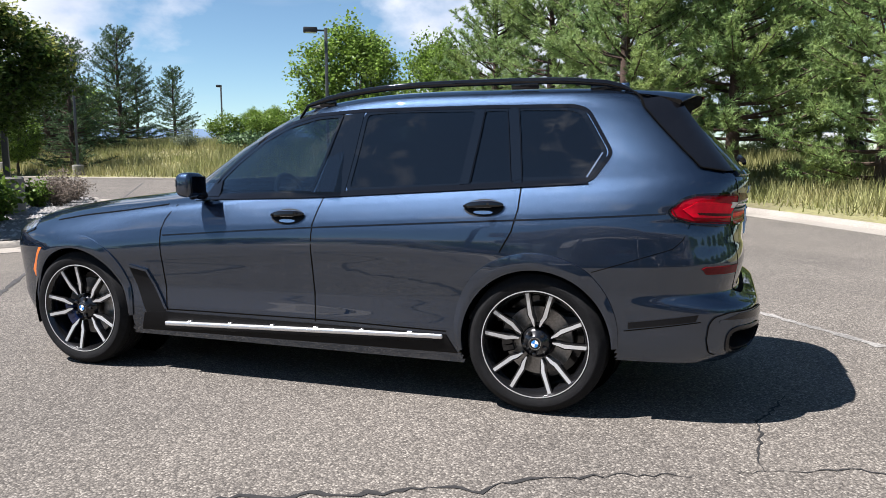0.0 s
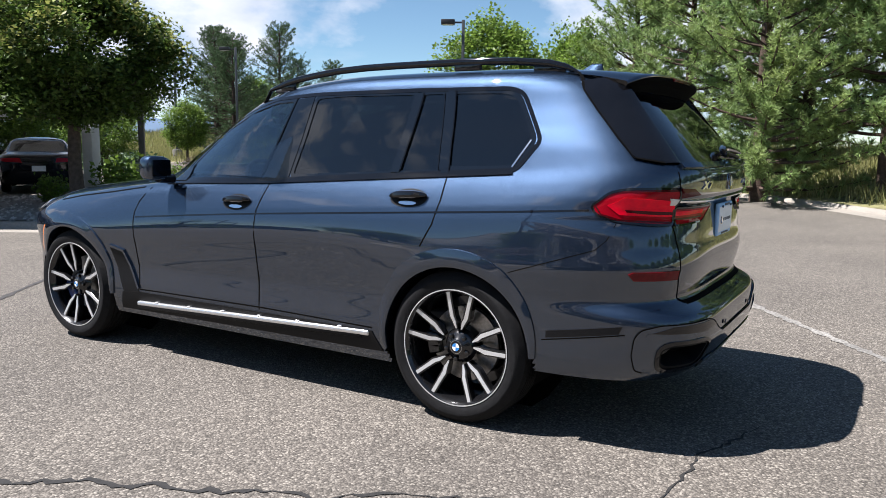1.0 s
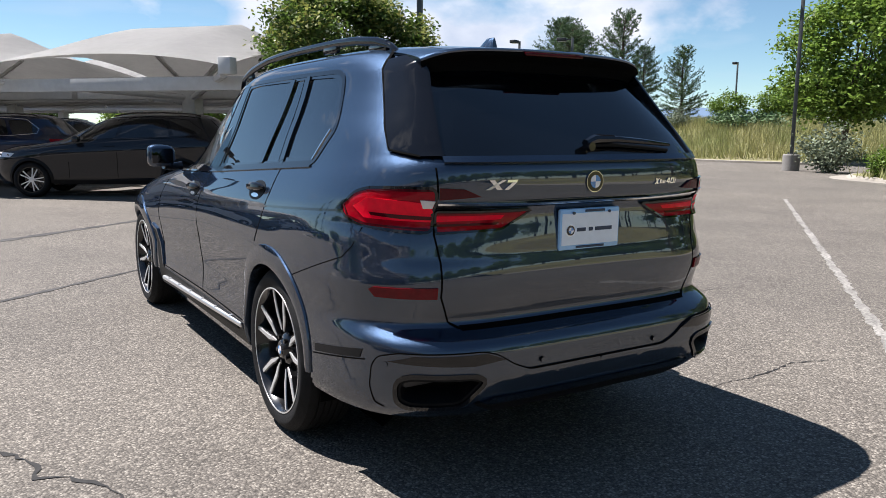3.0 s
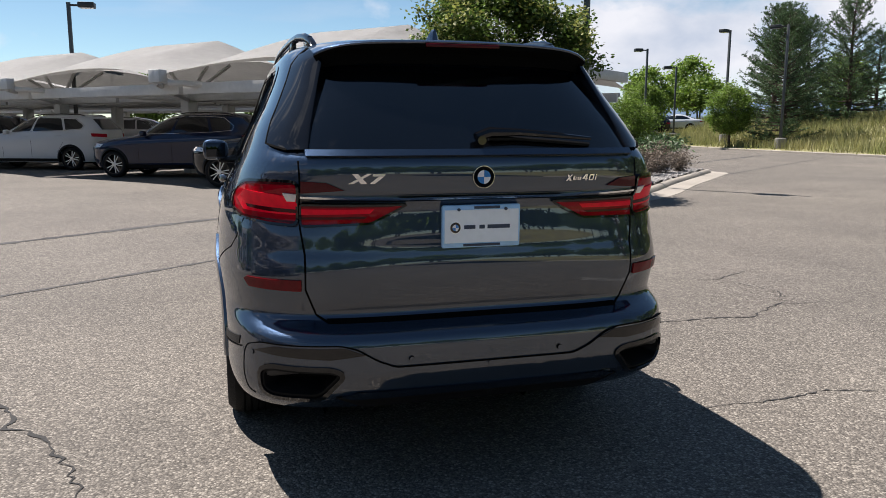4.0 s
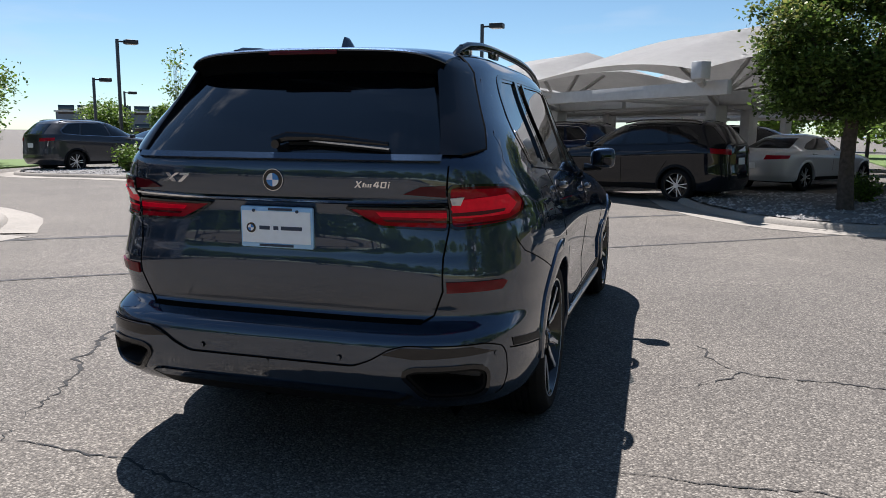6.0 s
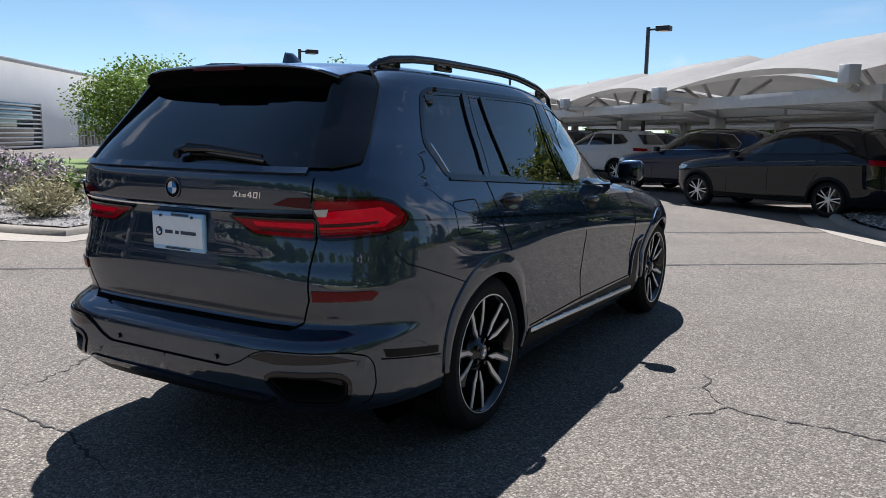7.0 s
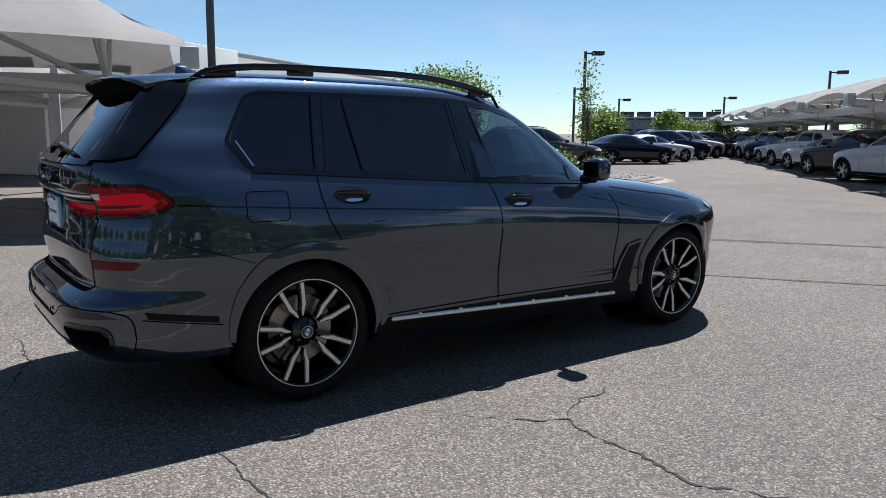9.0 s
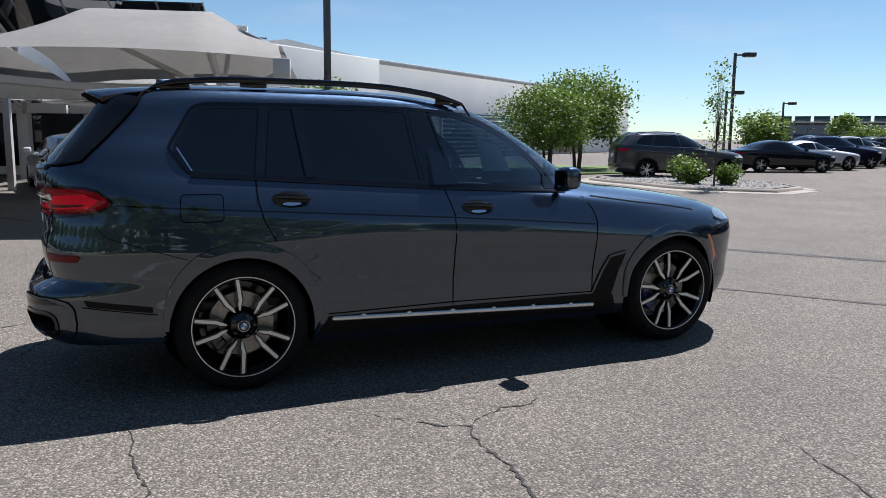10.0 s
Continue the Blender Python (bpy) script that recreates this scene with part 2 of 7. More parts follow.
# mirror colour darkened to stand in for the dark flank it reflects
MIRROR = material("darkened_mirror", (0.035, 0.038, 0.045), 0.02, 1.0)
SATIN_BLACK = material("satin_black_plastic", (0.006, 0.006, 0.0065), 0.5, vary=0.2, scale=60, bump=0.1, bump_scale=300, spec=0.15)
# near-black, so panel gaps and cavities have their shade in the colour
DARK = material("shade_black", (0.003, 0.003, 0.003), 0.95, vary=0.2, spec=0.05)
RUBBER = material("tyre_rubber", (0.0075, 0.0075, 0.008), 0.75, spec=0.2, vary=0.3, scale=40, bump=0.25, bump_scale=160, stain=0.25, stain_scale=9)
ALLOY = material("machined_alloy", (0.720, 0.720, 0.720), 0.34, 0.65, 0.3, vary=0.05, scale=120)
ALLOY_BLACK = material("black_alloy", (0.010, 0.010, 0.011), 0.22, 0.3, 0.6, vary=0.15)
STEEL = material("brake_steel", (0.30, 0.29, 0.28), 0.38, 1.0, vary=0.2, scale=70)
CALIPER = material("blue_caliper_paint", (0.02, 0.05, 0.22), 0.3, 0.0, 0.5, vary=0.1)
CHROME = material("satin_chrome", (0.78, 0.78, 0.80), 0.14, 1.0, vary=0.04)
BRUSHED = material("brushed_aluminium", (0.720, 0.720, 0.720), 0.36, 0.9, vary=0.08, scale=90)
GLASS_FRONT = tinted_glass("tinted_glass", (0.66, 0.75, 0.80), 0.85)
GLASS_DARK = tinted_glass("privacy_glass", (0.20, 0.22, 0.24), 0.6)
GLASS_CAR = tinted_glass("car_glass", (0.25, 0.28, 0.30), 0.35)
GLASS_BUILDING = tinted_glass("window_glass", (0.12, 0.14, 0.15), 0.4)
GLOSS_PILLAR = tinted_glass("glassy_black", (0.0, 0.0, 0.0), 0.0)
LAMP_RED = material("red_lamp_lens", (0.30, 0.002, 0.010), 0.1, 0, 0.45, vary=0.15, scale=25, spec=0.0)
LAMP_REFLEX = material("reflector_red", (0.13, 0.003, 0.006), 0.15, 0, 0.5, vary=0.15, spec=0.0)
LAMP_DEEP = material("dark_red_lens", (0.065, 0.003, 0.006), 0.15, 0, 0.5, vary=0.15, spec=0.0)
LAMP_BRIGHT = material("bright_red_lens", (0.90, 0.004, 0.026), 0.15, 0, 0.35, vary=0.1, spec=0.0)
LAMP_WHITE = material("clear_lens", (0.62, 0.60, 0.60), 0.1, 0, 1.0, vary=0.1)
LAMP_CLEAR = material("headlamp_glass", (0.30, 0.32, 0.35), 0.12, 0.5, 1.0, vary=0.5, scale=45)
AMBER = material("amber_marker", (0.75, 0.17, 0.01), 0.2, 0, 1.0, vary=0.1)
INTERIOR = material("dark_leather", (0.022, 0.021, 0.022), 0.55, vary=0.2, scale=40, bump=0.15)
PAPER = material("white_paper", (0.75, 0.76, 0.74), 0.8, vary=0.05)
PLATE_WHITE = material("plate_white", (0.86, 0.89, 0.92), 0.45, vary=0.03)
PLATE_BLUE = material("plate_pale_blue", (0.38, 0.62, 0.88), 0.4, vary=0.05)
INK = material("dark_ink", (0.03, 0.045, 0.08), 0.5, vary=0.1)
ROUNDEL_BLUE = material("roundel_blue", (0.02, 0.19, 0.52), 0.2, 0, 1.0, vary=0.05)
ROUNDEL_WHITE = material("roundel_white", (0.8, 0.8, 0.82), 0.2, 0, 1.0, vary=0.03)
CONCRETE = material("pale_concrete", (0.265, 0.240, 0.204), 0.9, vary=0.16, scale=35, bump=0.35, bump_scale=90, stain=0.16, stain_scale=0.7)
CONCRETE_GREY = material("grey_concrete", (0.204, 0.194, 0.180), 0.9, vary=0.14, scale=22, bump=0.3, bump_scale=70, stain=0.15, stain_scale=1.5)
POLE = material("dark_bronze_paint", (0.018, 0.017, 0.017), 0.45, vary=0.15, scale=12, stain=0.1)
POLE_GREY = material("grey_galvanised", (0.055, 0.058, 0.06), 0.5, vary=0.12, scale=12)
FABRIC = material("white_canopy_fabric", (0.370, 0.363, 0.348), 0.75, vary=0.04, scale=6, stain=0.06, stain_scale=0.8, bump=0.12, bump_scale=3)
WHITE_STEEL = material("white_painted_steel", (0.504, 0.504, 0.497), 0.5, vary=0.05, scale=9, stain=0.06)
STUCCO = material("white_stucco", (0.740, 0.740, 0.725), 0.85, vary=0.05, scale=25, bump=0.12, bump_scale=120, stain=0.05, stain_scale=0.3)
GREY_CLADDING = material("grey_cladding", (0.158, 0.173, 0.194), 0.5, vary=0.08, scale=3)
# air haze of the distance is put into this blue
HILLS = material("hazy_blue_hills", (0.115, 0.175, 0.260), 0.95, vary=0.12, scale=0.02, stain=0.1, stain_scale=0.006)
BARK = material("grey_brown_bark", (0.084, 0.064, 0.048), 0.95, vary=0.35, scale=18, bump=0.9, bump_scale=28)
BARK_PINE = material("pine_bark", (0.068, 0.044, 0.032), 0.95, vary=0.35, scale=18, bump=0.9, bump_scale=24)
LEAF = material("green_leaves", (0.092, 0.150, 0.028), 0.5, random_tone=0.55, island=True, second=(0.060, 0.098, 0.018), stain_scale=0.6, translucent=0.42, spec=0.3)
LEAF_ASH = material("ash_leaves", (0.167, 0.264, 0.044), 0.5, random_tone=0.55, island=True, second=(0.132, 0.194, 0.031), stain_scale=0.6, translucent=0.42, spec=0.3)
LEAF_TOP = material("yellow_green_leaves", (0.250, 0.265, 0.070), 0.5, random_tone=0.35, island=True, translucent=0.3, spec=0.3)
LEAF_FRESH = material("fresh_green_leaves", (0.094, 0.173, 0.022), 0.5, random_tone=0.45, island=True, second=(0.137, 0.194, 0.029), stain_scale=0.7, translucent=0.35, spec=0.3)
NEEDLE = material("pine_needles", (0.200, 0.305, 0.115), 0.55, random_tone=0.5, island=True, second=(0.265, 0.335, 0.105), stain_scale=0.5, translucent=0.38, spec=0.3)
NEEDLE_DARK = material("dark_needles", (0.080, 0.132, 0.054), 0.55, random_tone=0.45, island=True, translucent=0.12, spec=0.3)
SAGE = material("sage_leaves", (0.150, 0.180, 0.116), 0.7, random_tone=0.4, island=True, translucent=0.2)
DRY = material("dry_twigs", (0.173, 0.139, 0.109), 0.85, random_tone=0.4, island=True, translucent=0.1)
STRAW = material("pale_straw_twigs", (0.400, 0.350, 0.230), 0.85, random_tone=0.4, island=True, second=(0.270, 0.270, 0.140), stain_scale=3, translucent=0.2)
LAVENDER = material("lavender_flowers", (0.400, 0.300, 0.430), 0.7, random_tone=0.45, island=True, second=(0.330, 0.300, 0.260), stain_scale=3, translucent=0.2)
GRASS = material("dry_green_grass", (0.330, 0.300, 0.130), 0.7, random_tone=0.40, island=True, second=(0.205, 0.230, 0.075), stain_scale=0.25, translucent=0.3)
SOIL = material("grassy_soil", (0.215, 0.205, 0.085), 0.95, vary=0.3, scale=9, stain=0.3, stain_scale=0.35, bump=0.5, bump_scale=15, second=(0.151, 0.133, 0.068))
LAWN = material("mown_lawn", (0.090, 0.143, 0.026), 0.9, vary=0.3, scale=20, stain=0.2, stain_scale=0.4, bump=0.4, bump_scale=60)
GRAVEL_BED = material("grey_gravel_bed", (0.180, 0.172, 0.164), 0.95, vary=0.5, scale=45, bump=0.9, bump_scale=55)
STONE = material("river_stone", (0.300, 0.285, 0.268), 0.85, random_tone=0.55, island=True)
ROAD_PAINT = material("worn_white_paint", (0.218, 0.206, 0.186), 0.85, vary=0.45, scale=40, stain=0.3, stain_scale=2.5, bump=0.3)
CRACK_BLACK = material("crack_black", (0.018, 0.017, 0.016), 0.9, vary=0.4, scale=50)
SEAM = material("old_joint_filler", (0.040, 0.038, 0.036), 0.9, vary=0.4, scale=12, stain=0.4, stain_scale=1.5)

# ---------------------------------------------------------------- mesh helpers
def mesh_object(name, bm, mat, smooth=True, sharp=32):
    me = bpy.data.meshes.new(name)
    bm.normal_update()
    bm.to_mesh(me)
    bm.free()
    if mat:
        me.materials.append(mat)
    if smooth:
        me.shade_smooth()
        me.set_sharp_from_angle(angle=radians(sharp))
    return new(name, me)


def part(name, bm, mat, parent=None, label="", smooth=True, sharp=32):
    ob = mesh_object(name, bm, mat, smooth, sharp)
    if parent:
        ob.parent = parent
    return tagged(ob, label)


def thing(name, label, category, group="", kind=""):
    return tagged(new(name), label, category, group, kind)


def raw(name, verts, faces, mat, parent=None, label="", smooth=False):
    me = bpy.data.meshes.new(name)
    me.from_pydata([tuple(v) for v in verts], [], faces)
    me.materials.append(mat)
    if smooth:
        me.shade_smooth()
        me.set_sharp_from_angle(angle=radians(35))
    ob = new(name, me)
    if parent:
        ob.parent = parent
    return tagged(ob, label)


def box(bm, c, size, bevel=0.0, m=None, seg=2):
    r = bmesh.ops.create_cube(bm, size=1)
    bmesh.ops.scale(bm, vec=size, verts=r["verts"])
    if bevel:
        es = list({e for v in r["verts"] for e in v.link_edges})
        b = bmesh.ops.bevel(bm, geom=es, offset=bevel, segments=seg, profile=0.5, affect="EDGES")
        vs = list({v for f in b["faces"] for v in f.verts} | {v for v in r["verts"] if v.is_valid})
    else:
        vs = r["verts"]
    if m is not None:
        bmesh.ops.transform(bm, matrix=m, verts=vs)
    bmesh.ops.translate(bm, vec=c, verts=vs)
    return vs


def new_box(c, size, bevel=0.0, m=None, seg=2):
    bm = bmesh.new()
    box(bm, c, size, bevel, m, seg)
    return bm


def lathe(bm, profile, axis="x", centre=(0, 0, 0), seg=48, closed=False):
    """Turns (radius, along) pairs round an axis."""
    rings = []
    for r, a in profile:
        ring = []
        for i in range(seg):
            t = 2 * math.pi * i / seg
            p = {"x": (a, r * math.cos(t), r * math.sin(t)), "z": (r * math.cos(t), r * math.sin(t), a), "y": (r * math.cos(t), a, r * math.sin(t))}[axis]
            ring.append(bm.verts.new(Vector(p) + Vector(centre)))
        rings.append(ring)
    pairs = list(zip(rings, rings[1:])) + ([(rings[-1], rings[0])] if closed else [])
    for a, b in pairs:
        for i in range(seg):
            j = (i + 1) % seg
            bm.faces.new((a[i], a[j], b[j], b[i]))
    if not closed:
        for ring in (rings[0], rings[-1]):
            bm.faces.new(ring)
    bmesh.ops.recalc_face_normals(bm, faces=bm.faces)
    return rings


def tube(bm, path, radii, seg=8, cap=True):
    """A round bar along a path."""
    path = [Vector(p) for p in path]
    if isinstance(radii, (int, float)):
        radii = [radii] * len(path)
    radii = [float(r) for r in radii]
    prev, up = None, None
    for k, p in enumerate(path):
        d = (path[min(k + 1, len(path) - 1)] - path[max(k - 1, 0)]).normalized()
        if up is None:
            up = d.orthogonal().normalized()
        up = (up - d * up.dot(d)).normalized()
        side = d.cross(up)
        ring = [bm.verts.new(p + radii[k] * (math.cos(a) * up + math.sin(a) * side)) for a in (2 * math.pi * i / seg for i in range(seg))]
        if prev:
            for i in range(seg):
                j = (i + 1) % seg
                bm.faces.new((prev[i], prev[j], ring[j], ring[i]))
        elif cap:
            bm.faces.new(ring[::-1])
        prev = ring
    if cap:
        bm.faces.new(prev)


def prism(bm, pts, lo, hi, m=None):
    """An upright slab over a plan polygon."""
    a = [bm.verts.new((x, y, lo)) for x, y in pts]
    b = [bm.verts.new((x, y, hi)) for x, y in pts]
    bm.faces.new(a[::-1])
    bm.faces.new(b)
    for i in range(len(pts)):
        j = (i + 1) % len(pts)
        bm.faces.new((a[i], a[j], b[j], b[i]))
    if m is not None:
        bmesh.ops.transform(bm, matrix=m, verts=a + b)
    bmesh.ops.recalc_face_normals(bm, faces=bm.faces)


def smooth_loop(pts, n=6):
    """A closed polygon with its corners rounded by a spline."""
    out, k = [], len(pts)
    for i in range(k):
        p0, p1, p2, p3 = (np.array(pts[(i + j - 1) % k], float) for j in range(4))
        for s in range(n):
            t = s / n
            out.append(tuple(0.5 * (2 * p1 + (p2 - p0) * t + (2 * p0 - 5 * p1 + 4 * p2 - p3) * t * t + (3 * p1 - p0 - 3 * p2 + p3) * t ** 3)))
    return out


def rounded(pts, r=0.03, n=4):
    """A closed polygon with its corners cut to arcs."""
    out, k = [], len(pts)
    for i in range(k):
        p = Vector(pts[i])
        a, b = Vector(pts[i - 1]) - p, Vector(pts[(i + 1) % k]) - p
        d = min(r, 0.45 * a.length, 0.45 * b.length)
        s, e = p + a.normalized() * d, p + b.normalized() * d
        for j in range(n + 1):
            t = j / n
            out.append(tuple((1 - t) ** 2 * s + 2 * t * (1 - t) * p + t * t * e))
    return out


def grow(pts, d):
    """The polygon moved outwards by d."""
    k = len(pts)
    area = sum(pts[i][0] * pts[(i + 1) % k][1] - pts[(i + 1) % k][0] * pts[i][1] for i in range(k))
    sg = 1 if area > 0 else -1
    out = []
    for i in range(k):
        a, p, b = Vector(pts[i - 1]), Vector(pts[i]), Vector(pts[(i + 1) % k])
        e1, e2 = (p - a), (b - p)
        if e1.length < 1e-7 or e2.length < 1e-7:
            e1 = e2 = (b - a)
        e1.normalize(), e2.normalize()
        n1, n2 = Vector((e1.y, -e1.x)) * sg, Vector((e2.y, -e2.x)) * sg
        n = n1 + n2
        n = n.normalized() if n.length > 1e-6 else n1
        out.append(tuple(p + n * d / max(0.5, n.dot(n1))))
    return out


def inside(poly, u, v):
    """Which of the points lie within the polygon."""
    u, v = np.asarray(u), np.asarray(v)
    r = np.zeros(u.shape, bool)
    k = len(poly)
    for i in range(k):
        (x1, y1), (x2, y2) = poly[i], poly[(i + 1) % k]
        if y1 == y2:
            continue
        r ^= ((y1 > v) != (y2 > v)) & (u < (x2 - x1) * (v - y1) / (y2 - y1) + x1)
    return r


def on_surface(bm, mp, off, thick):
    """Lays a flat mesh in (u, v) on a curved surface and gives it thickness."""
    bm.verts.ensure_lookup_table()
    uv = [(v.co.x, v.co.y) for v in bm.verts]
    P, Nn = mp(np.array([a for a, _ in uv]), np.array([b for _, b in uv]))
    top = P + Nn * off
    low = P + Nn * (off - thick)
    faces = [[v.index for v in f.verts] for f in bm.faces]
    edges = {}
    for f in faces:
        for a, b in zip(f, f[1:] + f[:1]):
            edges[(a, b)] = True
    border = [(a, b) for a, b in edges if (b, a) not in edges]
    bm.free()
    out = bmesh.new()
    A = [out.verts.new(p) for p in top]
    B = [out.verts.new(p) for p in low]
    for f in faces:
        out.faces.new([A[i] for i in f])
        out.faces.new([B[i] for i in reversed(f)])
    for a, b in border:
        out.faces.new((A[b], A[a], B[a], B[b]))
    bmesh.ops.recalc_face_normals(out, faces=out.faces)
    return out


def cut_up(bm, step):
    us, vs = [v.co.x for v in bm.verts], [v.co.y for v in bm.verts]
    for lo, hi, ax in ((min(us), max(us), 0), (min(vs), max(vs), 1)):
        k = int((hi - lo) / step)
        for i in range(1, k + 1):
            c = lo + (hi - lo) * i / (k + 1)
            bmesh.ops.bisect_plane(bm, geom=bm.verts[:] + bm.edges[:] + bm.faces[:], plane_co=(c, 0, 0) if ax == 0 else (0, c, 0),
                                   plane_no=(1, 0, 0) if ax == 0 else (0, 1, 0), dist=1e-6)


def patch(poly, mp, off=0.002, thick=0.006, step=0.05, hole=None):
    """A plate of the polygon's outline, laid on a curved surface."""
    bm = bmesh.new()
    bm.faces.new([bm.verts.new((a, b, 0)) for a, b in poly])
    bmesh.ops.triangulate(bm, faces=bm.faces[:])
    cut_up(bm, step)
    if hole:
        gone = [f for f in bm.faces if inside(hole, *f.calc_center_median().to_2d())]
        bmesh.ops.delete(bm, geom=gone, context="FACES")
    bm.verts.index_update()
    bm.verts.ensure_lookup_table()
    return on_surface(bm, mp, off, thick)


def ring_patch(outer, inner, mp, off=0.002, thick=0.006, step=0.06):
    """A band between two outlines of as many corners."""
    bm = bmesh.new()
    a, b = [bm.verts.new((*p, 0)) for p in outer], [bm.verts.new((*p, 0)) for p in inner]
    k = len(a)
    for i in range(k):
        bm.faces.new((a[i], a[(i + 1) % k], b[(i + 1) % k], b[i]))
    cut_up(bm, step)
    bm.verts.index_update()
    return on_surface(bm, mp, off, thick)


def strip_patch(path, width, mp, off=0.001, thick=0.004, step=0.05):
    """A narrow band along a path on a curved surface."""
    pts = [Vector(p) for p in path]
    dense = []
    for a, b in zip(pts, pts[1:]):
        k = max(1, int((b - a).length / step))
        dense += [a.lerp(b, i / k) for i in range(k)]
    dense.append(pts[-1])
    bm = bmesh.new()
    prev = None
    for i, p in enumerate(dense):
        d = (dense[min(i + 1, len(dense) - 1)] - dense[max(i - 1, 0)]).normalized()
        n = Vector((-d.y, d.x)) * width / 2
        cur = (bm.verts.new((*(p + n), 0)), bm.verts.new((*(p - n), 0)))
        if prev:
            bm.faces.new((prev[0], prev[1], cur[1], cur[0]))
        prev = cur
    bm.verts.index_update()
    return on_surface(bm, mp, off, thick)

# ---------------------------------------------------------------- car bodies
class BodyForm:
    """A car body as a stack of plan outlines: half width, tail and nose for each height."""

    def __init__(self, width, tail, nose, tail_len=1.05, nose_len=1.35, tail_n=3.3, nose_n=2.7, rake=0.062, blur=0.010, bow=0.006, tail_ns=None, nose_ns=None, haunches=()):
        self.z = np.arange(0.15, 1.90, 0.002)
        k = np.exp(-0.5 * (np.arange(-20, 21) * 0.002 / blur) ** 2)
        k /= k.sum()

        def table(t):
            v = np.interp(self.z, [a for a, _ in t], [b for _, b in t])
            return np.convolve(np.pad(v, 20, mode="edge"), k, mode="valid")

        self.wt, self.tt, self.nt = table(width), table(tail), table(nose)
        self.tail_ns, self.nose_ns, self.haunches = tail_ns, nose_ns, haunches
        self.lr, self.lf, self.nr, self.nf, self.rake, self.bow = tail_len, nose_len, tail_n, nose_n, rake, bow

    def half(self, y, z):
        y, z = np.broadcast_arrays(np.asarray(y, float), np.asarray(z, float))
        s1 = np.clip((z - 0.45) / 0.35, 0, 1)
        s2 = np.clip((1.66 - z) / 0.30, 0, 1)
        wt = s1 * s1 * (3 - 2 * s1) * s2 * s2 * (3 - 2 * s2)
        w = np.interp(z + self.rake * (np.clip(y, -0.9, 3.2) - 1.0) * wt, self.z, self.wt)
        w = w * (1 - self.bow * ((y - 1.3) / 1.5) ** 2)
        for y0, z0, sy, amount in self.haunches:
            w = w + amount * np.exp(-((y - y0) / sy) ** 2 - ((z - z0) / np.where(z > z0, 0.14, 0.50)) ** 2)
        r, f = np.interp(z, self.z, self.tt), np.interp(z, self.z, self.nt)
        lr, lf = np.minimum(self.lr, 0.45 * (f - r)), np.minimum(self.lf, 0.55 * (f - r))
        u = np.clip((r + lr - y) / lr, 0, 1)
        g = np.clip((y - f + lf) / lf, 0, 1)
        nr = np.interp(z, *self.tail_ns) if self.tail_ns else self.nr + 0 * z
        nf = np.interp(z, *self.nose_ns) if self.nose_ns else self.nf + 0 * z
        return w * np.clip(1 - u ** nr, 0, 1) ** (1 / nr) * np.clip(1 - g ** nf, 0, 1) ** (1 / nf)

    def roof_at(self, x, y):
        """Height of the upper body over a point of the plan."""
        z = np.arange(1.803, 1.30, -0.002)
        h = np.maximum.accumulate(self.half(np.full_like(z, y), z))
        return float(np.interp(abs(x), h, z))

    def tail_point(self, x, z):
        """How far back the tail reaches at x and height z."""
        y = np.arange(float(self.tail_at(z)), float(self.tail_at(z)) + 0.95, 0.002)
        h = np.maximum.accumulate(self.half(y, np.full_like(y, z)))
        return float(np.interp(abs(x), h, y))

    def tail_at(self, z):
        return np.interp(z, self.z, self.tt)

    def nose_at(self, z):
        return np.interp(z, self.z, self.nt)

    def outline(self, z, count):
        """Points of one side's outline from the tail's middle to the nose's middle, evenly along it."""
        r, f = float(self.tail_at(z)), float(self.nose_at(z))
        t = np.linspace(0, math.pi, 1600)
        y = r + (f - r) * 0.5 * (1 - np.cos(t))
        a = np.linspace(0, 1, 400) ** 4
        y = np.unique(np.concatenate([y, r + 0.5 * (f - r) * a, f - 0.5 * (f - r) * a]))
        x = self.half(y, np.full_like(y, z))
        x[0] = x[-1] = 0
        s = np.concatenate([[0], np.cumsum(np.hypot(np.diff(x), np.diff(y)))])
        q = np.linspace(0, s[-1], count) if isinstance(count, int) else np.clip(count, 0, s[-1])
        return np.interp(q, s, x), np.interp(q, s, y)

    def wrap_point(self, s, z):
        key = round(float(z), 3)
        if not hasattr(self, "cache"):
            self.cache = {}
        if key not in self.cache:
            x, y = self.outline(key, 900)
            self.cache[key] = (np.concatenate([[0], np.cumsum(np.hypot(np.diff(x), np.diff(y)))]), x, y)
        ss, x, y = self.cache[key]
        return float(np.interp(s, ss, x)), float(np.interp(s, ss, y))

    def along(self, x, y, z):
        """How far along the outline at height z the point nearest to (x, y) lies."""
        self.wrap_point(0, z)
        ss, xs, ys = self.cache[round(float(z), 3)]
        return float(ss[np.argmin((xs - x) ** 2 + (ys - y) ** 2)])

    # three ways to lay things on the body: the flank by (y, z), the tail by (x, z), round the corner by (s, z)
    def flank(self, sign):
        def mp(y, z):
            h = 0.004
            P = np.stack([sign * self.half(y, z), y, z], -1)
            dy = np.stack([sign * (self.half(y + h, z) - self.half(y - h, z)), np.full_like(y, 2 * h), 0 * y], -1)
            dz = np.stack([sign * (self.half(y, z + h) - self.half(y, z - h)), 0 * y, np.full_like(y, 2 * h)], -1)
            n = np.cross(dy, dz) * sign
            return P, n / np.linalg.norm(n, axis=-1, keepdims=True)
        return mp

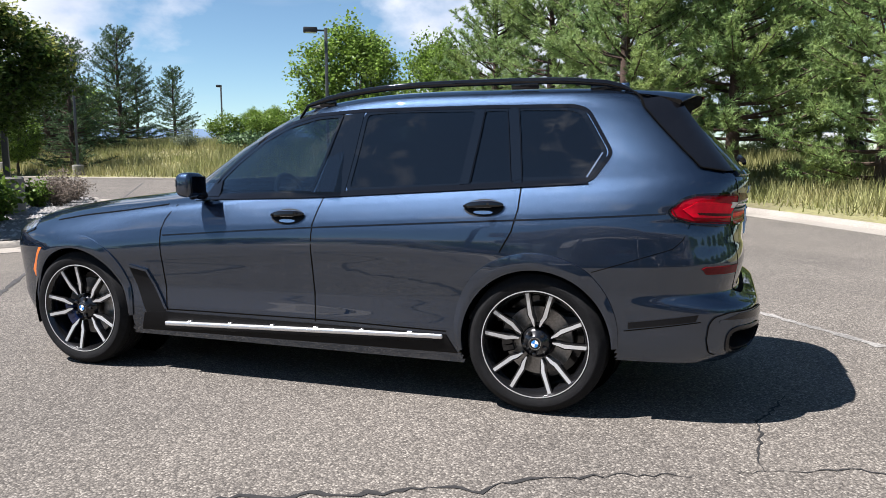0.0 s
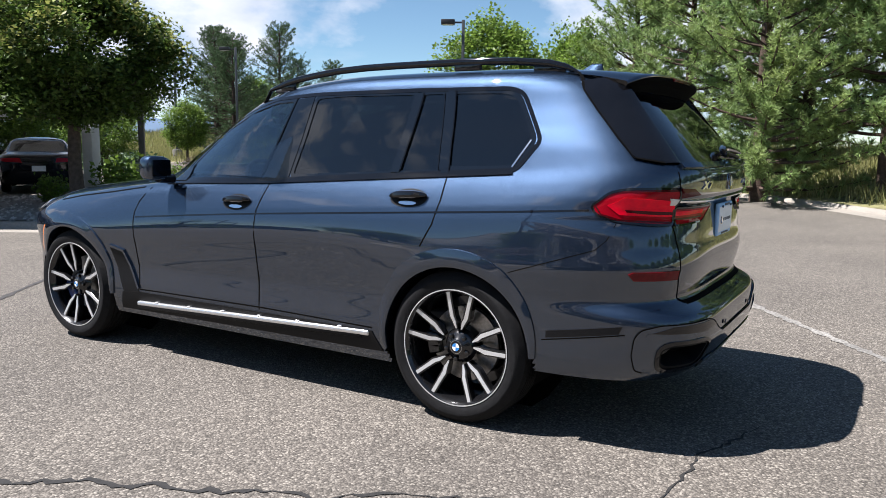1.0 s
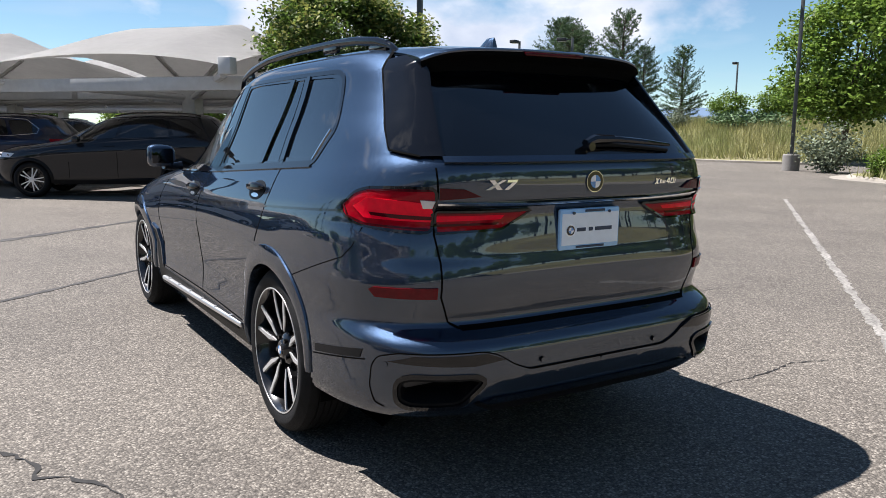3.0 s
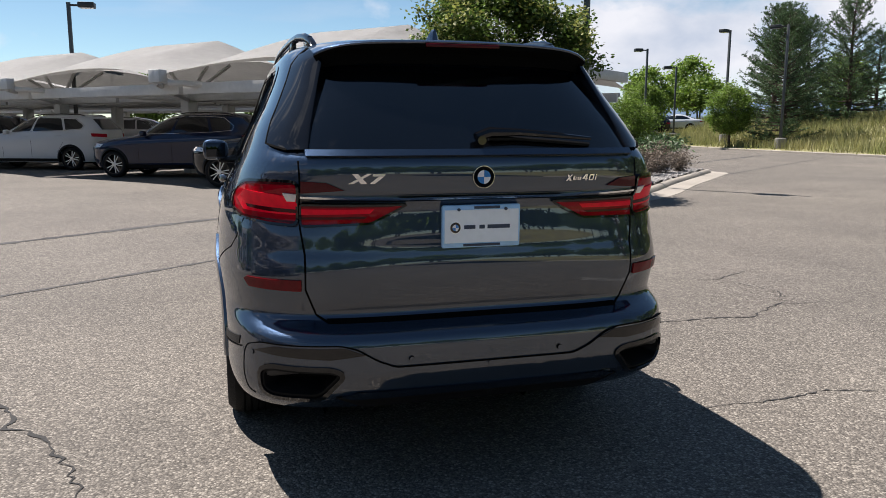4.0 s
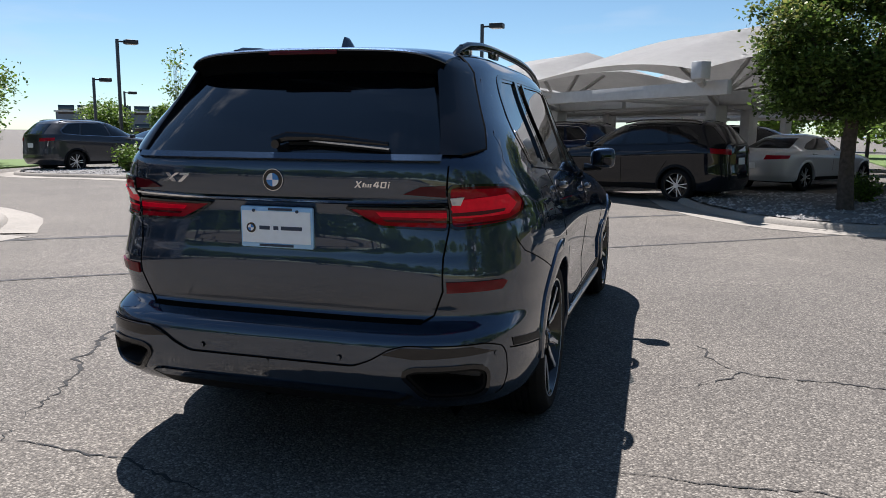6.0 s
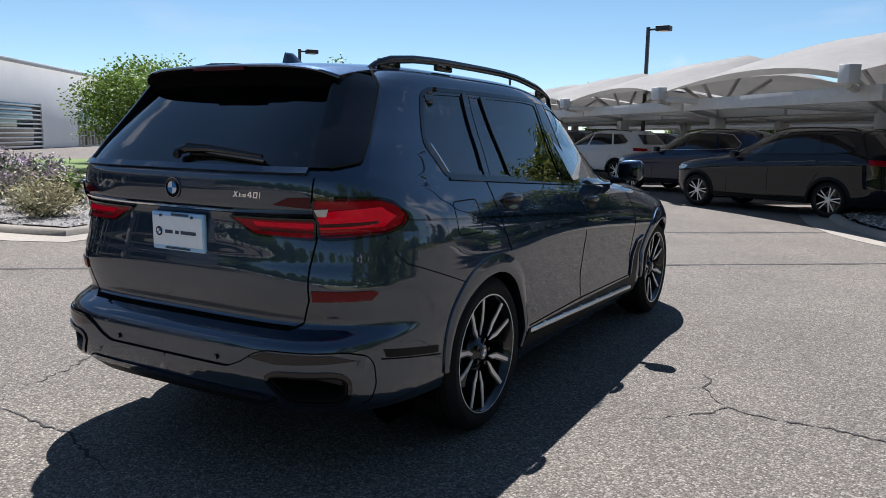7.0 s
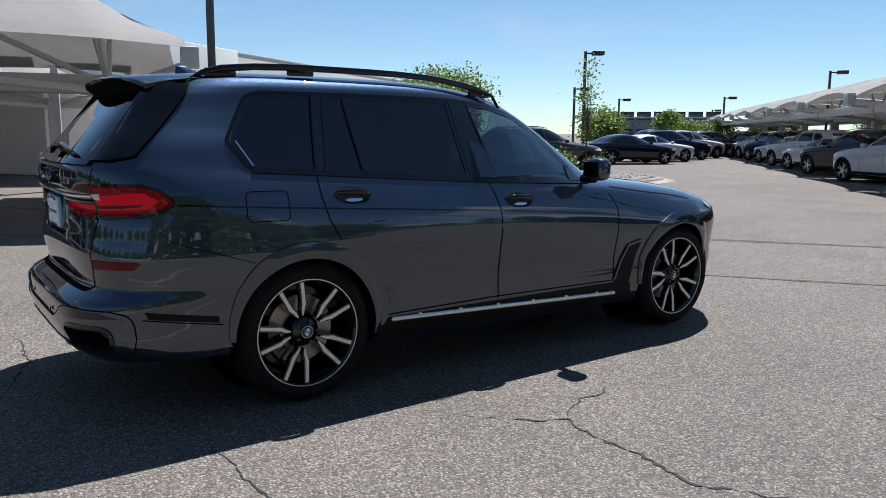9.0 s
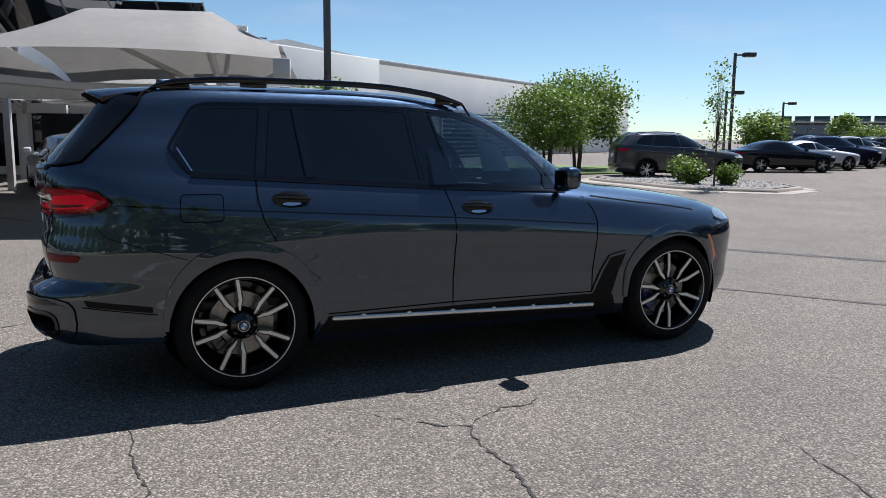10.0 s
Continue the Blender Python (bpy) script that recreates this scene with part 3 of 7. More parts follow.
    def wrap(self, sign):
        def one(s, z):
            x, y = self.wrap_point(abs(s), z)
            return np.array([x * sign * (1 if s >= 0 else -1), y, z])

        def mp(s, z):
            P, Nn = [], []
            for a, b in zip(s, z):
                p = one(a, b)
                da, db = one(a + 0.012, b) - one(a - 0.012, b), one(a, b + 0.008) - one(a, b - 0.008)
                n = np.cross(da, db) * sign
                P.append(p)
                Nn.append(n / max(1e-9, np.linalg.norm(n)))
            return np.array(P), np.array(Nn)
        return mp


def shell_mesh(form, zs, count):
    """Vertices, faces and normals of the closed body."""
    verts, rows = [], []
    for z in zs:
        x, y = form.outline(z, count)
        right = [(a, b, z) for a, b in zip(x, y)]
        left = [(-a, b, z) for a, b in zip(x[1:-1], y[1:-1])][::-1]
        rows.append((len(verts), len(right) + len(left)))
        verts += right + left
    V = np.array(verts)
    n = rows[0][1]
    F = []
    for k in range(len(rows) - 1):
        a, b = rows[k][0], rows[k + 1][0]
        i = np.arange(n)
        j = (i + 1) % n
        F.append(np.stack([a + i, a + j, b + j, b + i], -1))
    F = np.concatenate(F)
    fn = np.cross(V[F[:, 2]] - V[F[:, 0]], V[F[:, 3]] - V[F[:, 1]])
    Nn = np.zeros_like(V)
    for k in range(4):
        np.add.at(Nn, F[:, k], fn)
    Nn /= np.maximum(1e-12, np.linalg.norm(Nn, axis=1, keepdims=True))
    top = list(range(rows[-1][0], rows[-1][0] + n))
    return V, F, Nn, top


def shell_part(name, V, F, Nn, pick, mat, parent, label="", extra=()):
    """The picked faces of a body as one part that keeps the whole body's smooth normals."""
    faces = F[pick]
    used, inv = np.unique(faces.ravel(), return_inverse=True)
    fl = inv.reshape(-1, 4).tolist()
    remap = {int(u): i for i, u in enumerate(used)}
    used = used.tolist()
    for loop in extra:
        ids = []
        for v in loop:
            if v not in remap:
                remap[v] = len(used)
                used.append(v)
            ids.append(remap[v])
        fl.append(ids)
    me = bpy.data.meshes.new(name)
    me.from_pydata(V[used].tolist(), [], fl)
    me.materials.append(mat)
    me.shade_smooth()
    me.normals_split_custom_set_from_vertices(Nn[used].tolist())
    ob = new(name, me)
    ob.parent = parent
    return tagged(ob, label)


def wheel(parent, x, y, z, radius, rim, width, face, caliper=None, seg=72, spokes=5, detail=True, turn=0.0):
    """A wheel whose outer face looks along +x, placed by its centre; face -1 turns it to -x."""
    w = new("wheel")
    w.parent = parent
    w.matrix_basis = pose(x, y, z, turn, 0, 0) if face > 0 else pose(x, y, z, turn, 0, 180)
    h = width / 2
    bm = bmesh.new()
    prof = [(rim - 0.012, -h + 0.02), (rim + 0.01, -h + 0.004), (rim + 0.045, -h - 0.004), (radius - 0.03, -h + 0.006), (radius - 0.008, -h + 0.028), (radius, -h + 0.055)]
    for k in range(5) if detail else ():
        c = -h + 0.055 + (width - 0.11) * (k + 0.5) / 5
        prof += [(radius, c - 0.005), (radius - 0.009, c - 0.003), (radius - 0.009, c + 0.003), (radius, c + 0.005)]
    prof += [(radius, h - 0.055), (radius - 0.008, h - 0.028), (radius - 0.03, h - 0.006), (radius - 0.034, h - 0.003), (rim + 0.05, h + 0.004), (rim + 0.044, h + 0.0055), (rim + 0.010, h - 0.002), (rim - 0.004, h - 0.010), (rim - 0.012, h - 0.02)]
    lathe(bm, prof, "x", seg=seg, closed=True)
    part("tyre", bm, RUBBER, w, "black road tyre", sharp=28)
    r = part("rim", *_rim_barrel(rim, h, seg), w, "two-tone alloy rim")
    if not detail:
        bm = bmesh.new()
        for i in range(spokes * 2):
            a = 2 * math.pi * (i + 0.5) / (spokes * 2) + (0.12 if i % 2 else -0.12)
            box(bm, (h - 0.035, 0.5 * rim * math.cos(a), 0.5 * rim * math.sin(a)), (0.02, rim * 0.88, 0.020), 0, Matrix.Rotation(a, 4, "X"))
        lathe(bm, [(0.05, h - 0.05), (0.055, h - 0.02), (0.02, h - 0.018)], "x", seg=16)
        part("spokes", bm, ALLOY, w, smooth=False)
        return w
    depth = lambda q: h - 0.012 - 0.040 * (1 - q / rim) ** 1.2
    bm = bmesh.new()
    lathe(bm, [(rim + 0.0015, h - 0.008), (rim + 0.0015, h - 0.0015), (rim - 0.0035, h - 0.0015), (rim - 0.0035, h - 0.008)], "x", seg=seg, closed=True)
    part("rim_lip", bm, ALLOY, w, "machined silver rim lip")
    line = [(rim - 0.004, 0.069, 0.026), (0.210, 0.052, 0.025), (0.152, 0.040, 0.029), (0.128, 0.027, 0.026), (0.092, 0.015, 0.009)]
    for i in range(spokes):
        for sd in (1, -1):
            a = 2 * math.pi * i / spokes + math.pi / 2

            def put(bm, wide, lift, thick):
                edge = []
                for q, t, wd in line:
                    d = wd * wide / 2
                    edge.append(((q, sd * (t + d)), (q, sd * (t - d))))
                loop = [e[0] for e in edge] + [e[1] for e in edge[::-1]]
                ca, sa = math.cos(a), math.sin(a)
                f = [bm.verts.new((depth(q) + lift, q * ca - t * sa, q * sa + t * ca)) for q, t in loop]
                b = [bm.verts.new((depth(q) + lift - thick, (q * ca - t * sa), (q * sa + t * ca))) for q, t in loop]
                bm.faces.new(f), bm.faces.new(b[::-1])
                k = len(f)
                for j in range(k):
                    bm.faces.new((f[j], b[j], b[(j + 1) % k], f[(j + 1) % k]))
                bmesh.ops.recalc_face_normals(bm, faces=bm.faces)

            bm = bmesh.new()
            put(bm, 1.35, -0.0035, 0.040)
            part("spoke", bm, ALLOY_BLACK, w, smooth=False)
            bm = bmesh.new()
            put(bm, 0.74, 0.0, 0.006)
            part("spoke_face", bm, ALLOY, w, "machined silver spoke face", smooth=False)
    bm = bmesh.new()
    lathe(bm, [(0.090, h - 0.080), (0.080, h - 0.060), (0.064, h - 0.045), (0.046, h - 0.038), (0.040, h - 0.030), (0.036, h - 0.028)], "x", seg=40)
    for i in range(5):
        a = 2 * math.pi * (i + 0.5) / 5 + math.pi / 2
        lathe(bm, [(0.011, h - 0.045), (0.011, h - 0.030), (0.006, h - 0.028)], "x", (0, 0.062 * math.cos(a), 0.062 * math.sin(a)), 10)
    part("hub", bm, ALLOY_BLACK, w)
    roundel(w, lambda u, v: (h - 0.0275, u, v), 0.033, (1, 0, 0))
    bm = bmesh.new()
    lathe(bm, [(0.19, -0.02), (0.19, 0.012), (0.10, 0.012), (0.10, -0.02)], "x", seg=48)
    part("brake_disc", bm, STEEL, w, "grey steel brake disc")
    bm = bmesh.new()
    for k in range(5):
        a = radians(-20 + 10 * k)
        box(bm, (0.012, -0.17 * math.cos(a), 0.17 * math.sin(a)), (0.075, 0.075, 0.05), 0.008, Matrix.Rotation(-a, 4, "X"), 1)
    part("caliper", bm, caliper or ALLOY_BLACK, w)
    return w


def _rim_barrel(rim, h, seg):
    bm = bmesh.new()
    lathe(bm, [(rim + 0.003, h - 0.012), (rim + 0.003, h - 0.004), (rim - 0.007, h - 0.004), (rim - 0.016, h - 0.016), (rim - 0.030, h - 0.05), (rim - 0.04, -h + 0.06), (rim - 0.01, -h + 0.02), (rim - 0.02, -h + 0.018),
               (rim - 0.06, -h + 0.05), (0.03, -h + 0.05), (0.03, -h + 0.03), (rim - 0.01, -h + 0.01)], "x", seg=seg, closed=True)
    return bm, ALLOY_BLACK


def roundel(parent, mp, r, normal):
    """A round badge of plain shapes: dark ring, four blue and white quarters."""
    n = Vector(normal)

    def disc(name, r0, r1, a0, a1, mat, lift, steps):
        bm = bmesh.new()
        pts = [(r1 * math.cos(a0 + (a1 - a0) * i / steps), r1 * math.sin(a0 + (a1 - a0) * i / steps)) for i in range(steps + 1)]
        pts = pts[:-1] if a1 - a0 > 6 else pts + [(0, 0)]
        a = [bm.verts.new(Vector(mp(u, v)) + n * lift) for u, v in pts]
        b = [bm.verts.new(Vector(mp(u, v)) + n * (lift - 0.004)) for u, v in pts]
        bm.faces.new(a), bm.faces.new(b[::-1])
        for i in range(len(a)):
            j = (i + 1) % len(a)
            bm.faces.new((a[i], b[i], b[j], a[j]))
        bmesh.ops.recalc_face_normals(bm, faces=bm.faces)
        return part(name, bm, mat, parent, smooth=False)

    disc("badge_rim", 0, r, 0, 2 * math.pi, CHROME, 0.002, 32)
    disc("badge_ring", 0, r * 0.94, 0, 2 * math.pi, GLOSS_BLACK, 0.0035, 32)
    for q in range(4):
        disc("badge_quarter", 0, r * 0.60, q * math.pi / 2, (q + 1) * math.pi / 2, ROUNDEL_BLUE if q % 2 else ROUNDEL_WHITE, 0.005, 10)

# ---------------------------------------------------------------- the large estate car in the middle
HERO = BodyForm(
    width=[(0.15, 0.86), (0.22, 0.90), (0.30, 0.935), (0.38, 0.954), (0.44, 0.957), (0.52, 0.950), (0.60, 0.946), (0.70, 0.956), (0.80, 0.965), (0.84, 0.9715), (0.88, 0.9755), (0.91, 0.9765), (0.94, 0.9745), (0.972, 0.9705), (0.984, 0.967),
           (1.03, 0.955), (1.08, 0.934), (1.13, 0.910), (1.19, 0.876), (1.27, 0.842), (1.42, 0.778), (1.55, 0.733), (1.65, 0.702), (1.70, 0.684),
           (1.735, 0.658), (1.762, 0.610), (1.783, 0.50), (1.798, 0.29), (1.803, 0.15)],
    tail=[(0.15, -0.84), (0.22, -0.90), (0.30, -1.0), (0.36, -1.08), (0.42, -1.125), (0.50, -1.145), (0.60, -1.145), (0.64, -1.13), (0.665, -1.07),
          (0.69, -1.024), (0.75, -1.041), (0.80, -1.052), (0.84, -1.0585), (0.87, -1.0595), (0.90, -1.057), (0.925, -1.0535), (0.935, -1.049), (1.0, -1.046), (1.10, -1.037), (1.135, -1.045), (1.15, -1.068),
          (1.22, -1.073), (1.27, -1.070), (1.295, -1.060), (1.31, -1.042), (1.40, -0.965), (1.50, -0.872), (1.60, -0.775), (1.66, -0.712), (1.70, -0.665),
          (1.735, -0.60), (1.757, -0.53), (1.778, -0.38), (1.798, -0.05), (1.803, 0.1)],
    nose=[(0.15, 3.74), (0.22, 3.84), (0.30, 3.95), (0.45, 4.00), (0.60, 4.015), (0.80, 4.015), (0.90, 3.99), (0.95, 3.93), (1.0, 3.80), (1.04, 3.62),
          (1.08, 3.35), (1.11, 3.08), (1.135, 2.85), (1.15, 2.72), (1.19, 2.62), (1.30, 2.44), (1.45, 2.19), (1.55, 2.00), (1.65, 1.78), (1.69, 1.66),
          (1.725, 1.51), (1.75, 1.35), (1.775, 1.12), (1.797, 0.75), (1.803, 0.6)],
    tail_len=1.0, nose_len=1.30, tail_n=4.0, nose_n=2.6,
    tail_ns=((0.84, 1.06, 1.20, 1.35, 1.50, 1.65, 1.77), (4.7, 3.9, 4.3, 4.8, 5.2, 5.4, 4.2)),
    nose_ns=((0.86, 0.98, 1.15, 1.50, 1.70), (3.5, 2.8, 2.6, 3.3, 4.0)),
    haunches=((-0.10, 0.80, 0.85, 0.038), (3.10, 0.79, 0.55, 0.030)))

AXLES = ((0.0, 0.388), (3.105, 0.385))
ARCH = 0.43
W_FRONT = [(2.10, 1.155), (1.385, 1.193), (1.262, 1.632), (1.43, 1.624), (1.65, 1.573), (1.84, 1.486), (2.018, 1.346), (2.11, 1.245)]
W_REAR = [(1.135, 1.207), (1.083, 1.642), (0.90, 1.652), (0.402, 1.650), (0.447, 1.243)]
W_SMALL = [(0.402, 1.246), (0.358, 1.650), (0.215, 1.651), (0.150, 1.258)]
W_QUARTER = [(0.105, 1.276), (0.165, 1.651), (-0.135, 1.645), (-0.195, 1.622), (-0.330, 1.410), (-0.255, 1.290)]
DLO = [(2.20, 1.128), (1.30, 1.165), (0.45, 1.218), (-0.28, 1.262), (-0.382, 1.410), (-0.232, 1.650), (-0.155, 1.676), (0.4, 1.680), (1.10, 1.675),
       (1.45, 1.655), (1.68, 1.603), (1.87, 1.514), (2.05, 1.372), (2.17, 1.235)]

EXHAUST = rounded([(0.560, 0.497), (0.60, 0.512), (0.83, 0.517), (0.885, 0.498), (0.875, 0.428), (0.83, 0.408), (0.64, 0.408)], 0.03, 3)


def build_hero():
    car = thing("suv", "dark grey-blue metallic large SUV with black trim and tinted windows", "car")
    zs = np.concatenate([np.arange(0.24, 0.98, 0.0125), np.arange(0.98, 1.17, 0.006), np.arange(1.17, 1.66, 0.0125), np.arange(1.66, 1.76, 0.008), np.arange(1.76, 1.8015, 0.0045)])
    V, F, Nn, top = shell_mesh(HERO, zs, 330)
    c = V[F].mean(1)
    keep = np.ones(len(F), bool)
    for ay, az in AXLES:
        keep &= ~(((c[:, 1] - ay) ** 2 + (c[:, 2] - az) ** 2 < ARCH ** 2) & (abs(c[:, 0]) > 0.55))
    on_side = abs(c[:, 0]) > 0.45
    for poly in (W_FRONT, W_REAR, W_SMALL, W_QUARTER):
        keep &= ~(inside(grow(poly, 0.012), c[:, 1], c[:, 2]) & on_side)
    rear_pane = [(-0.655, 1.318), (0.655, 1.318), (0.575, 1.615), (-0.575, 1.615)]
    keep &= ~(inside(rear_pane, c[:, 0], c[:, 2]) & (c[:, 1] < -0.5))
    screen = (c[:, 1] > 1.35) & (c[:, 2] > 1.215) & (c[:, 2] < 1.665) & (abs(c[:, 0]) < 0.90 - 0.62 * (c[:, 2] - 1.2))
    keep &= ~screen
    keep &= ~((c[:, 1] < -0.40) & (c[:, 2] < 0.345))
    for i in np.nonzero((c[:, 1] < -0.5) & (c[:, 2] > 0.39) & (c[:, 2] < 0.54))[0]:
        keep[i] &= not inside(EXHAUST, HERO.along(abs(c[i, 0]), c[i, 1], c[i, 2]), c[i, 2])
    d_front = [(2.40, 0.43), (2.418, 0.96), (2.34, 1.09), (2.26, 1.145), (1.288, 1.175), (1.33, 1.01), (1.335, 0.86), (1.325, 0.43)]
    d_rear = [(1.325, 0.43), (1.335, 0.86), (1.33, 1.01), (1.288, 1.175), (0.098, 1.235), (0.101, 1.116), (0.129, 0.998), (0.185, 0.885), (0.50, 0.43)]
    side = abs(c[:, 0]) > 0.6
    groups = {"front_door": (inside(d_front, c[:, 1], c[:, 2]) & side), "rear_door": (inside(d_rear, c[:, 1], c[:, 2]) & side)}
    gate = (c[:, 1] < -0.45) & (abs(c[:, 0]) < 0.685) & (c[:, 2] > 0.675) & (c[:, 2] < 1.32)
    groups["tailgate"] = gate
    groups["rear_bumper"] = (c[:, 1] < -0.44) & (c[:, 2] < 0.675) & ~gate
    groups["bonnet"] = (c[:, 1] > 2.30) & (c[:, 2] > 0.99) & (c[:, 2] < 1.20) & (Nn[F[:, 0], 2] > 0.45)
    groups["front_bumper"] = (c[:, 1] > 3.50) & (c[:, 2] < 0.86)
    done = np.zeros(len(F), bool)
    for name, g in groups.items():
        for sg in ((1, -1) if "door" in name else (0,)):
            pick = keep & g & ~done
            if sg:
                pick &= c[:, 0] * sg > 0
            done |= pick
            shell_part(name, V, F, Nn, pick, PAINT, car)
    shell_part("body", V, F, Nn, keep & ~done, PAINT, car, extra=(top,))

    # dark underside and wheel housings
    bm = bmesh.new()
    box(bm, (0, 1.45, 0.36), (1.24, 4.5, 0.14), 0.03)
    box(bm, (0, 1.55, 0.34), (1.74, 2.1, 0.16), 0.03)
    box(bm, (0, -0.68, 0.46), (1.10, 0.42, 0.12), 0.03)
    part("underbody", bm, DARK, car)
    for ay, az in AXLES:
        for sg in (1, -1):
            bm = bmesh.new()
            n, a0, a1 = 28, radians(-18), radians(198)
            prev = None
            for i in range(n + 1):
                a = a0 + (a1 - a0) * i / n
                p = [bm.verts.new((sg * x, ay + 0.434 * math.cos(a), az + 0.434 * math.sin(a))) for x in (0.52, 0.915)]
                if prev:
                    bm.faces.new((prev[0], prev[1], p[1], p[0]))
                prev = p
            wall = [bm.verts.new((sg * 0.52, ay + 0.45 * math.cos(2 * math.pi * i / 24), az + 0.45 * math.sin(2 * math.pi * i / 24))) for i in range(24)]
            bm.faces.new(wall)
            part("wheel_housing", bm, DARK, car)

    for sg in (1, -1):
        mp = HERO.flank(sg)
        # flared arch with a rolled lip
        for k, (ay, az) in enumerate(AXLES):
            bm = bmesh.new()
            prev = None
            a0, a1 = (radians(-8), radians(178)) if k == 0 else (radians(-2), radians(182))
            n = 64
            for i in range(n + 1):
                a = a0 + (a1 - a0) * i / n
                ring = []
                slim = min(1.0, 0.35 + 2.2 * i / n, 0.35 + 2.2 * (n - i) / n)
                for r, off in ((0.502, -0.003), (0.498, 0.008), (0.462, 0.013), (0.424, 0.016), (0.411, 0.012), (0.408, 0.000), (0.408, -0.10)):
                    r = 0.408 + (r - 0.408) * slim
                    y, z = ay + r * math.cos(a), az + r * math.sin(a)
                    if off < -0.05:
                        p, nn = mp(np.array([y]), np.array([z]))
                        ring.append(bm.verts.new(Vector(p[0]) - Vector((sg * 0.10, 0, 0))))
                        continue
                    p, nn = mp(np.array([y]), np.array([z]))
                    ring.append(bm.verts.new(Vector(p[0]) + Vector(nn[0]) * off))
                if prev:
                    for q in range(len(ring) - 1):
                        bm.faces.new((prev[q], prev[q + 1], ring[q + 1], ring[q]))
                prev = ring
            bmesh.ops.recalc_face_normals(bm, faces=bm.faces)
            part("arch_flare", bm, PAINT, car, "painted wheel arch flare", sharp=50)

        # side glass in black surrounds, one gloss pillar panel between the doors
        for poly, glass, name in ((W_FRONT, GLASS_FRONT, "front_window"), (W_REAR, GLASS_DARK, "rear_window"), (W_SMALL, GLASS_DARK, "rear_vent_window"), (W_QUARTER, GLASS_DARK, "quarter_window")):
            edge = rounded(poly, 0.03, 4)
            part(name, patch(grow(edge, 0.004), mp, -0.004, 0.004, 0.06), glass, car, "tinted side window")
            part("window_seal", ring_patch(grow(edge, 0.022), grow(edge, -0.004), mp, 0.001, 0.010), GLOSS_PILLAR, car)
        part("pillar_panel", patch([(1.357, 1.180), (1.238, 1.640), (1.106, 1.652), (1.158, 1.190)], mp, 0.004, 0.01), GLOSS_PILLAR, car, "gloss black door pillar")
        part("pillar_panel", patch([(0.142, 1.245), (0.205, 1.662), (0.168, 1.662), (0.100, 1.252)], mp, 0.004, 0.01), GLOSS_PILLAR, car)
        for poly in ([(0.451, 1.240), (0.406, 1.655), (0.354, 1.655), (0.398, 1.243)], [(0.152, 1.256), (0.217, 1.655), (0.161, 1.655), (0.101, 1.272)]):
            part("pillar_cover", patch(poly, mp, 0.0056, 0.005), GLOSS_PILLAR, car, "dark glassy pillar cover")
        outer = rounded(DLO, 0.035, 3)
        part("window_frame", ring_patch(outer, grow(outer, -0.020), mp, 0.003, 0.012), GLOSS_BLACK, car, "gloss black window frame")
        part("belt_moulding", strip_patch([(2.22, 1.121), (1.30, 1.158), (0.45, 1.211), (-0.26, 1.255)], 0.010, mp, 0.007, 0.01), GLOSS_BLACK, car)
        part("quarter_trim", strip_patch([(-0.25, 1.284), (-0.322, 1.412)], 0.008, mp, 0.006, 0.006), CHROME, car)
        for a, b in (((0.392, 1.25), (0.350, 1.646)), ((0.160, 1.262), (0.222, 1.648)), ((0.096, 1.262), (0.158, 1.660)), ((1.246, 1.640), (1.370, 1.190))):
            part("window_bead", strip_patch([a, b], 0.004, mp, 0.0068, 0.005), GLOSS_BLACK, car)
        # shut lines, near-black strips painted in for the shaded gaps
        for path in ([(2.27, 1.13), (2.345, 1.085), (2.40, 1.0), (2.417, 0.93), (2.41, 0.82), (2.395, 0.42)],
                     [(1.288, 1.160), (1.315, 1.07), (1.333, 1.0), (1.337, 0.86), (1.325, 0.42)],
                     [(0.098, 1.225), (0.101, 1.116), (0.129, 0.998), (0.19, 0.885)],
                     [(2.395, 0.425), (1.325, 0.435), (0.50, 0.425)],
                     [(-0.30, 0.800), (-0.698, 0.930), (-0.745, 0.975), (-0.775, 1.05)],
                     [(2.42, 1.09), (2.75, 1.045), (3.1, 1.005), (3.35, 0.965)]):
            part("shut_line", strip_patch(path, 0.004 if path[0][0] < 0 else 0.0075, mp, 0.0016, 0.004), DARK, car)
        # black strip paints in the shade of the body crease
        part("waist_crease_shade", strip_patch([(2.40, 0.902), (1.84, 0.946), (1.34, 0.982), (0.467, 1.036), (-0.154, 1.073), (-0.66, 1.105)], 0.009, mp, 0.0016, 0.004), GLOSS_BLACK, car)
        # rocker, running board with a bright tread edge
        part("rocker", patch([(2.62, 0.275), (2.57, 0.395), (2.40, 0.408), (0.50, 0.408), (0.44, 0.30)], mp, 0.004, 0.02), SATIN_BLACK, car, "black sill cladding")
        m = Matrix.Rotation(math.atan2(-0.060, 1.90), 4, "X")
        rb = part("running_board", new_box((sg * 0.912, 1.49, 0.351), (0.12, 1.84, 0.045), 0.012, m), SATIN_BLACK, car, "black running board")
        part("tread_edge", new_box((sg * 0.960, 1.465, 0.363), (0.030, 1.89, 0.030), 0.010, m, 3), BRUSHED, rb, "bright aluminium edge")
        for k in range(6):
            y = 0.72 + k * 0.30
            part("tread_strip", new_box((sg * 0.942, y, 0.3795 - (y - 1.455) * 0.0316), (0.060, 0.026, 0.012), 0.002, m, 1), BRUSHED, rb)
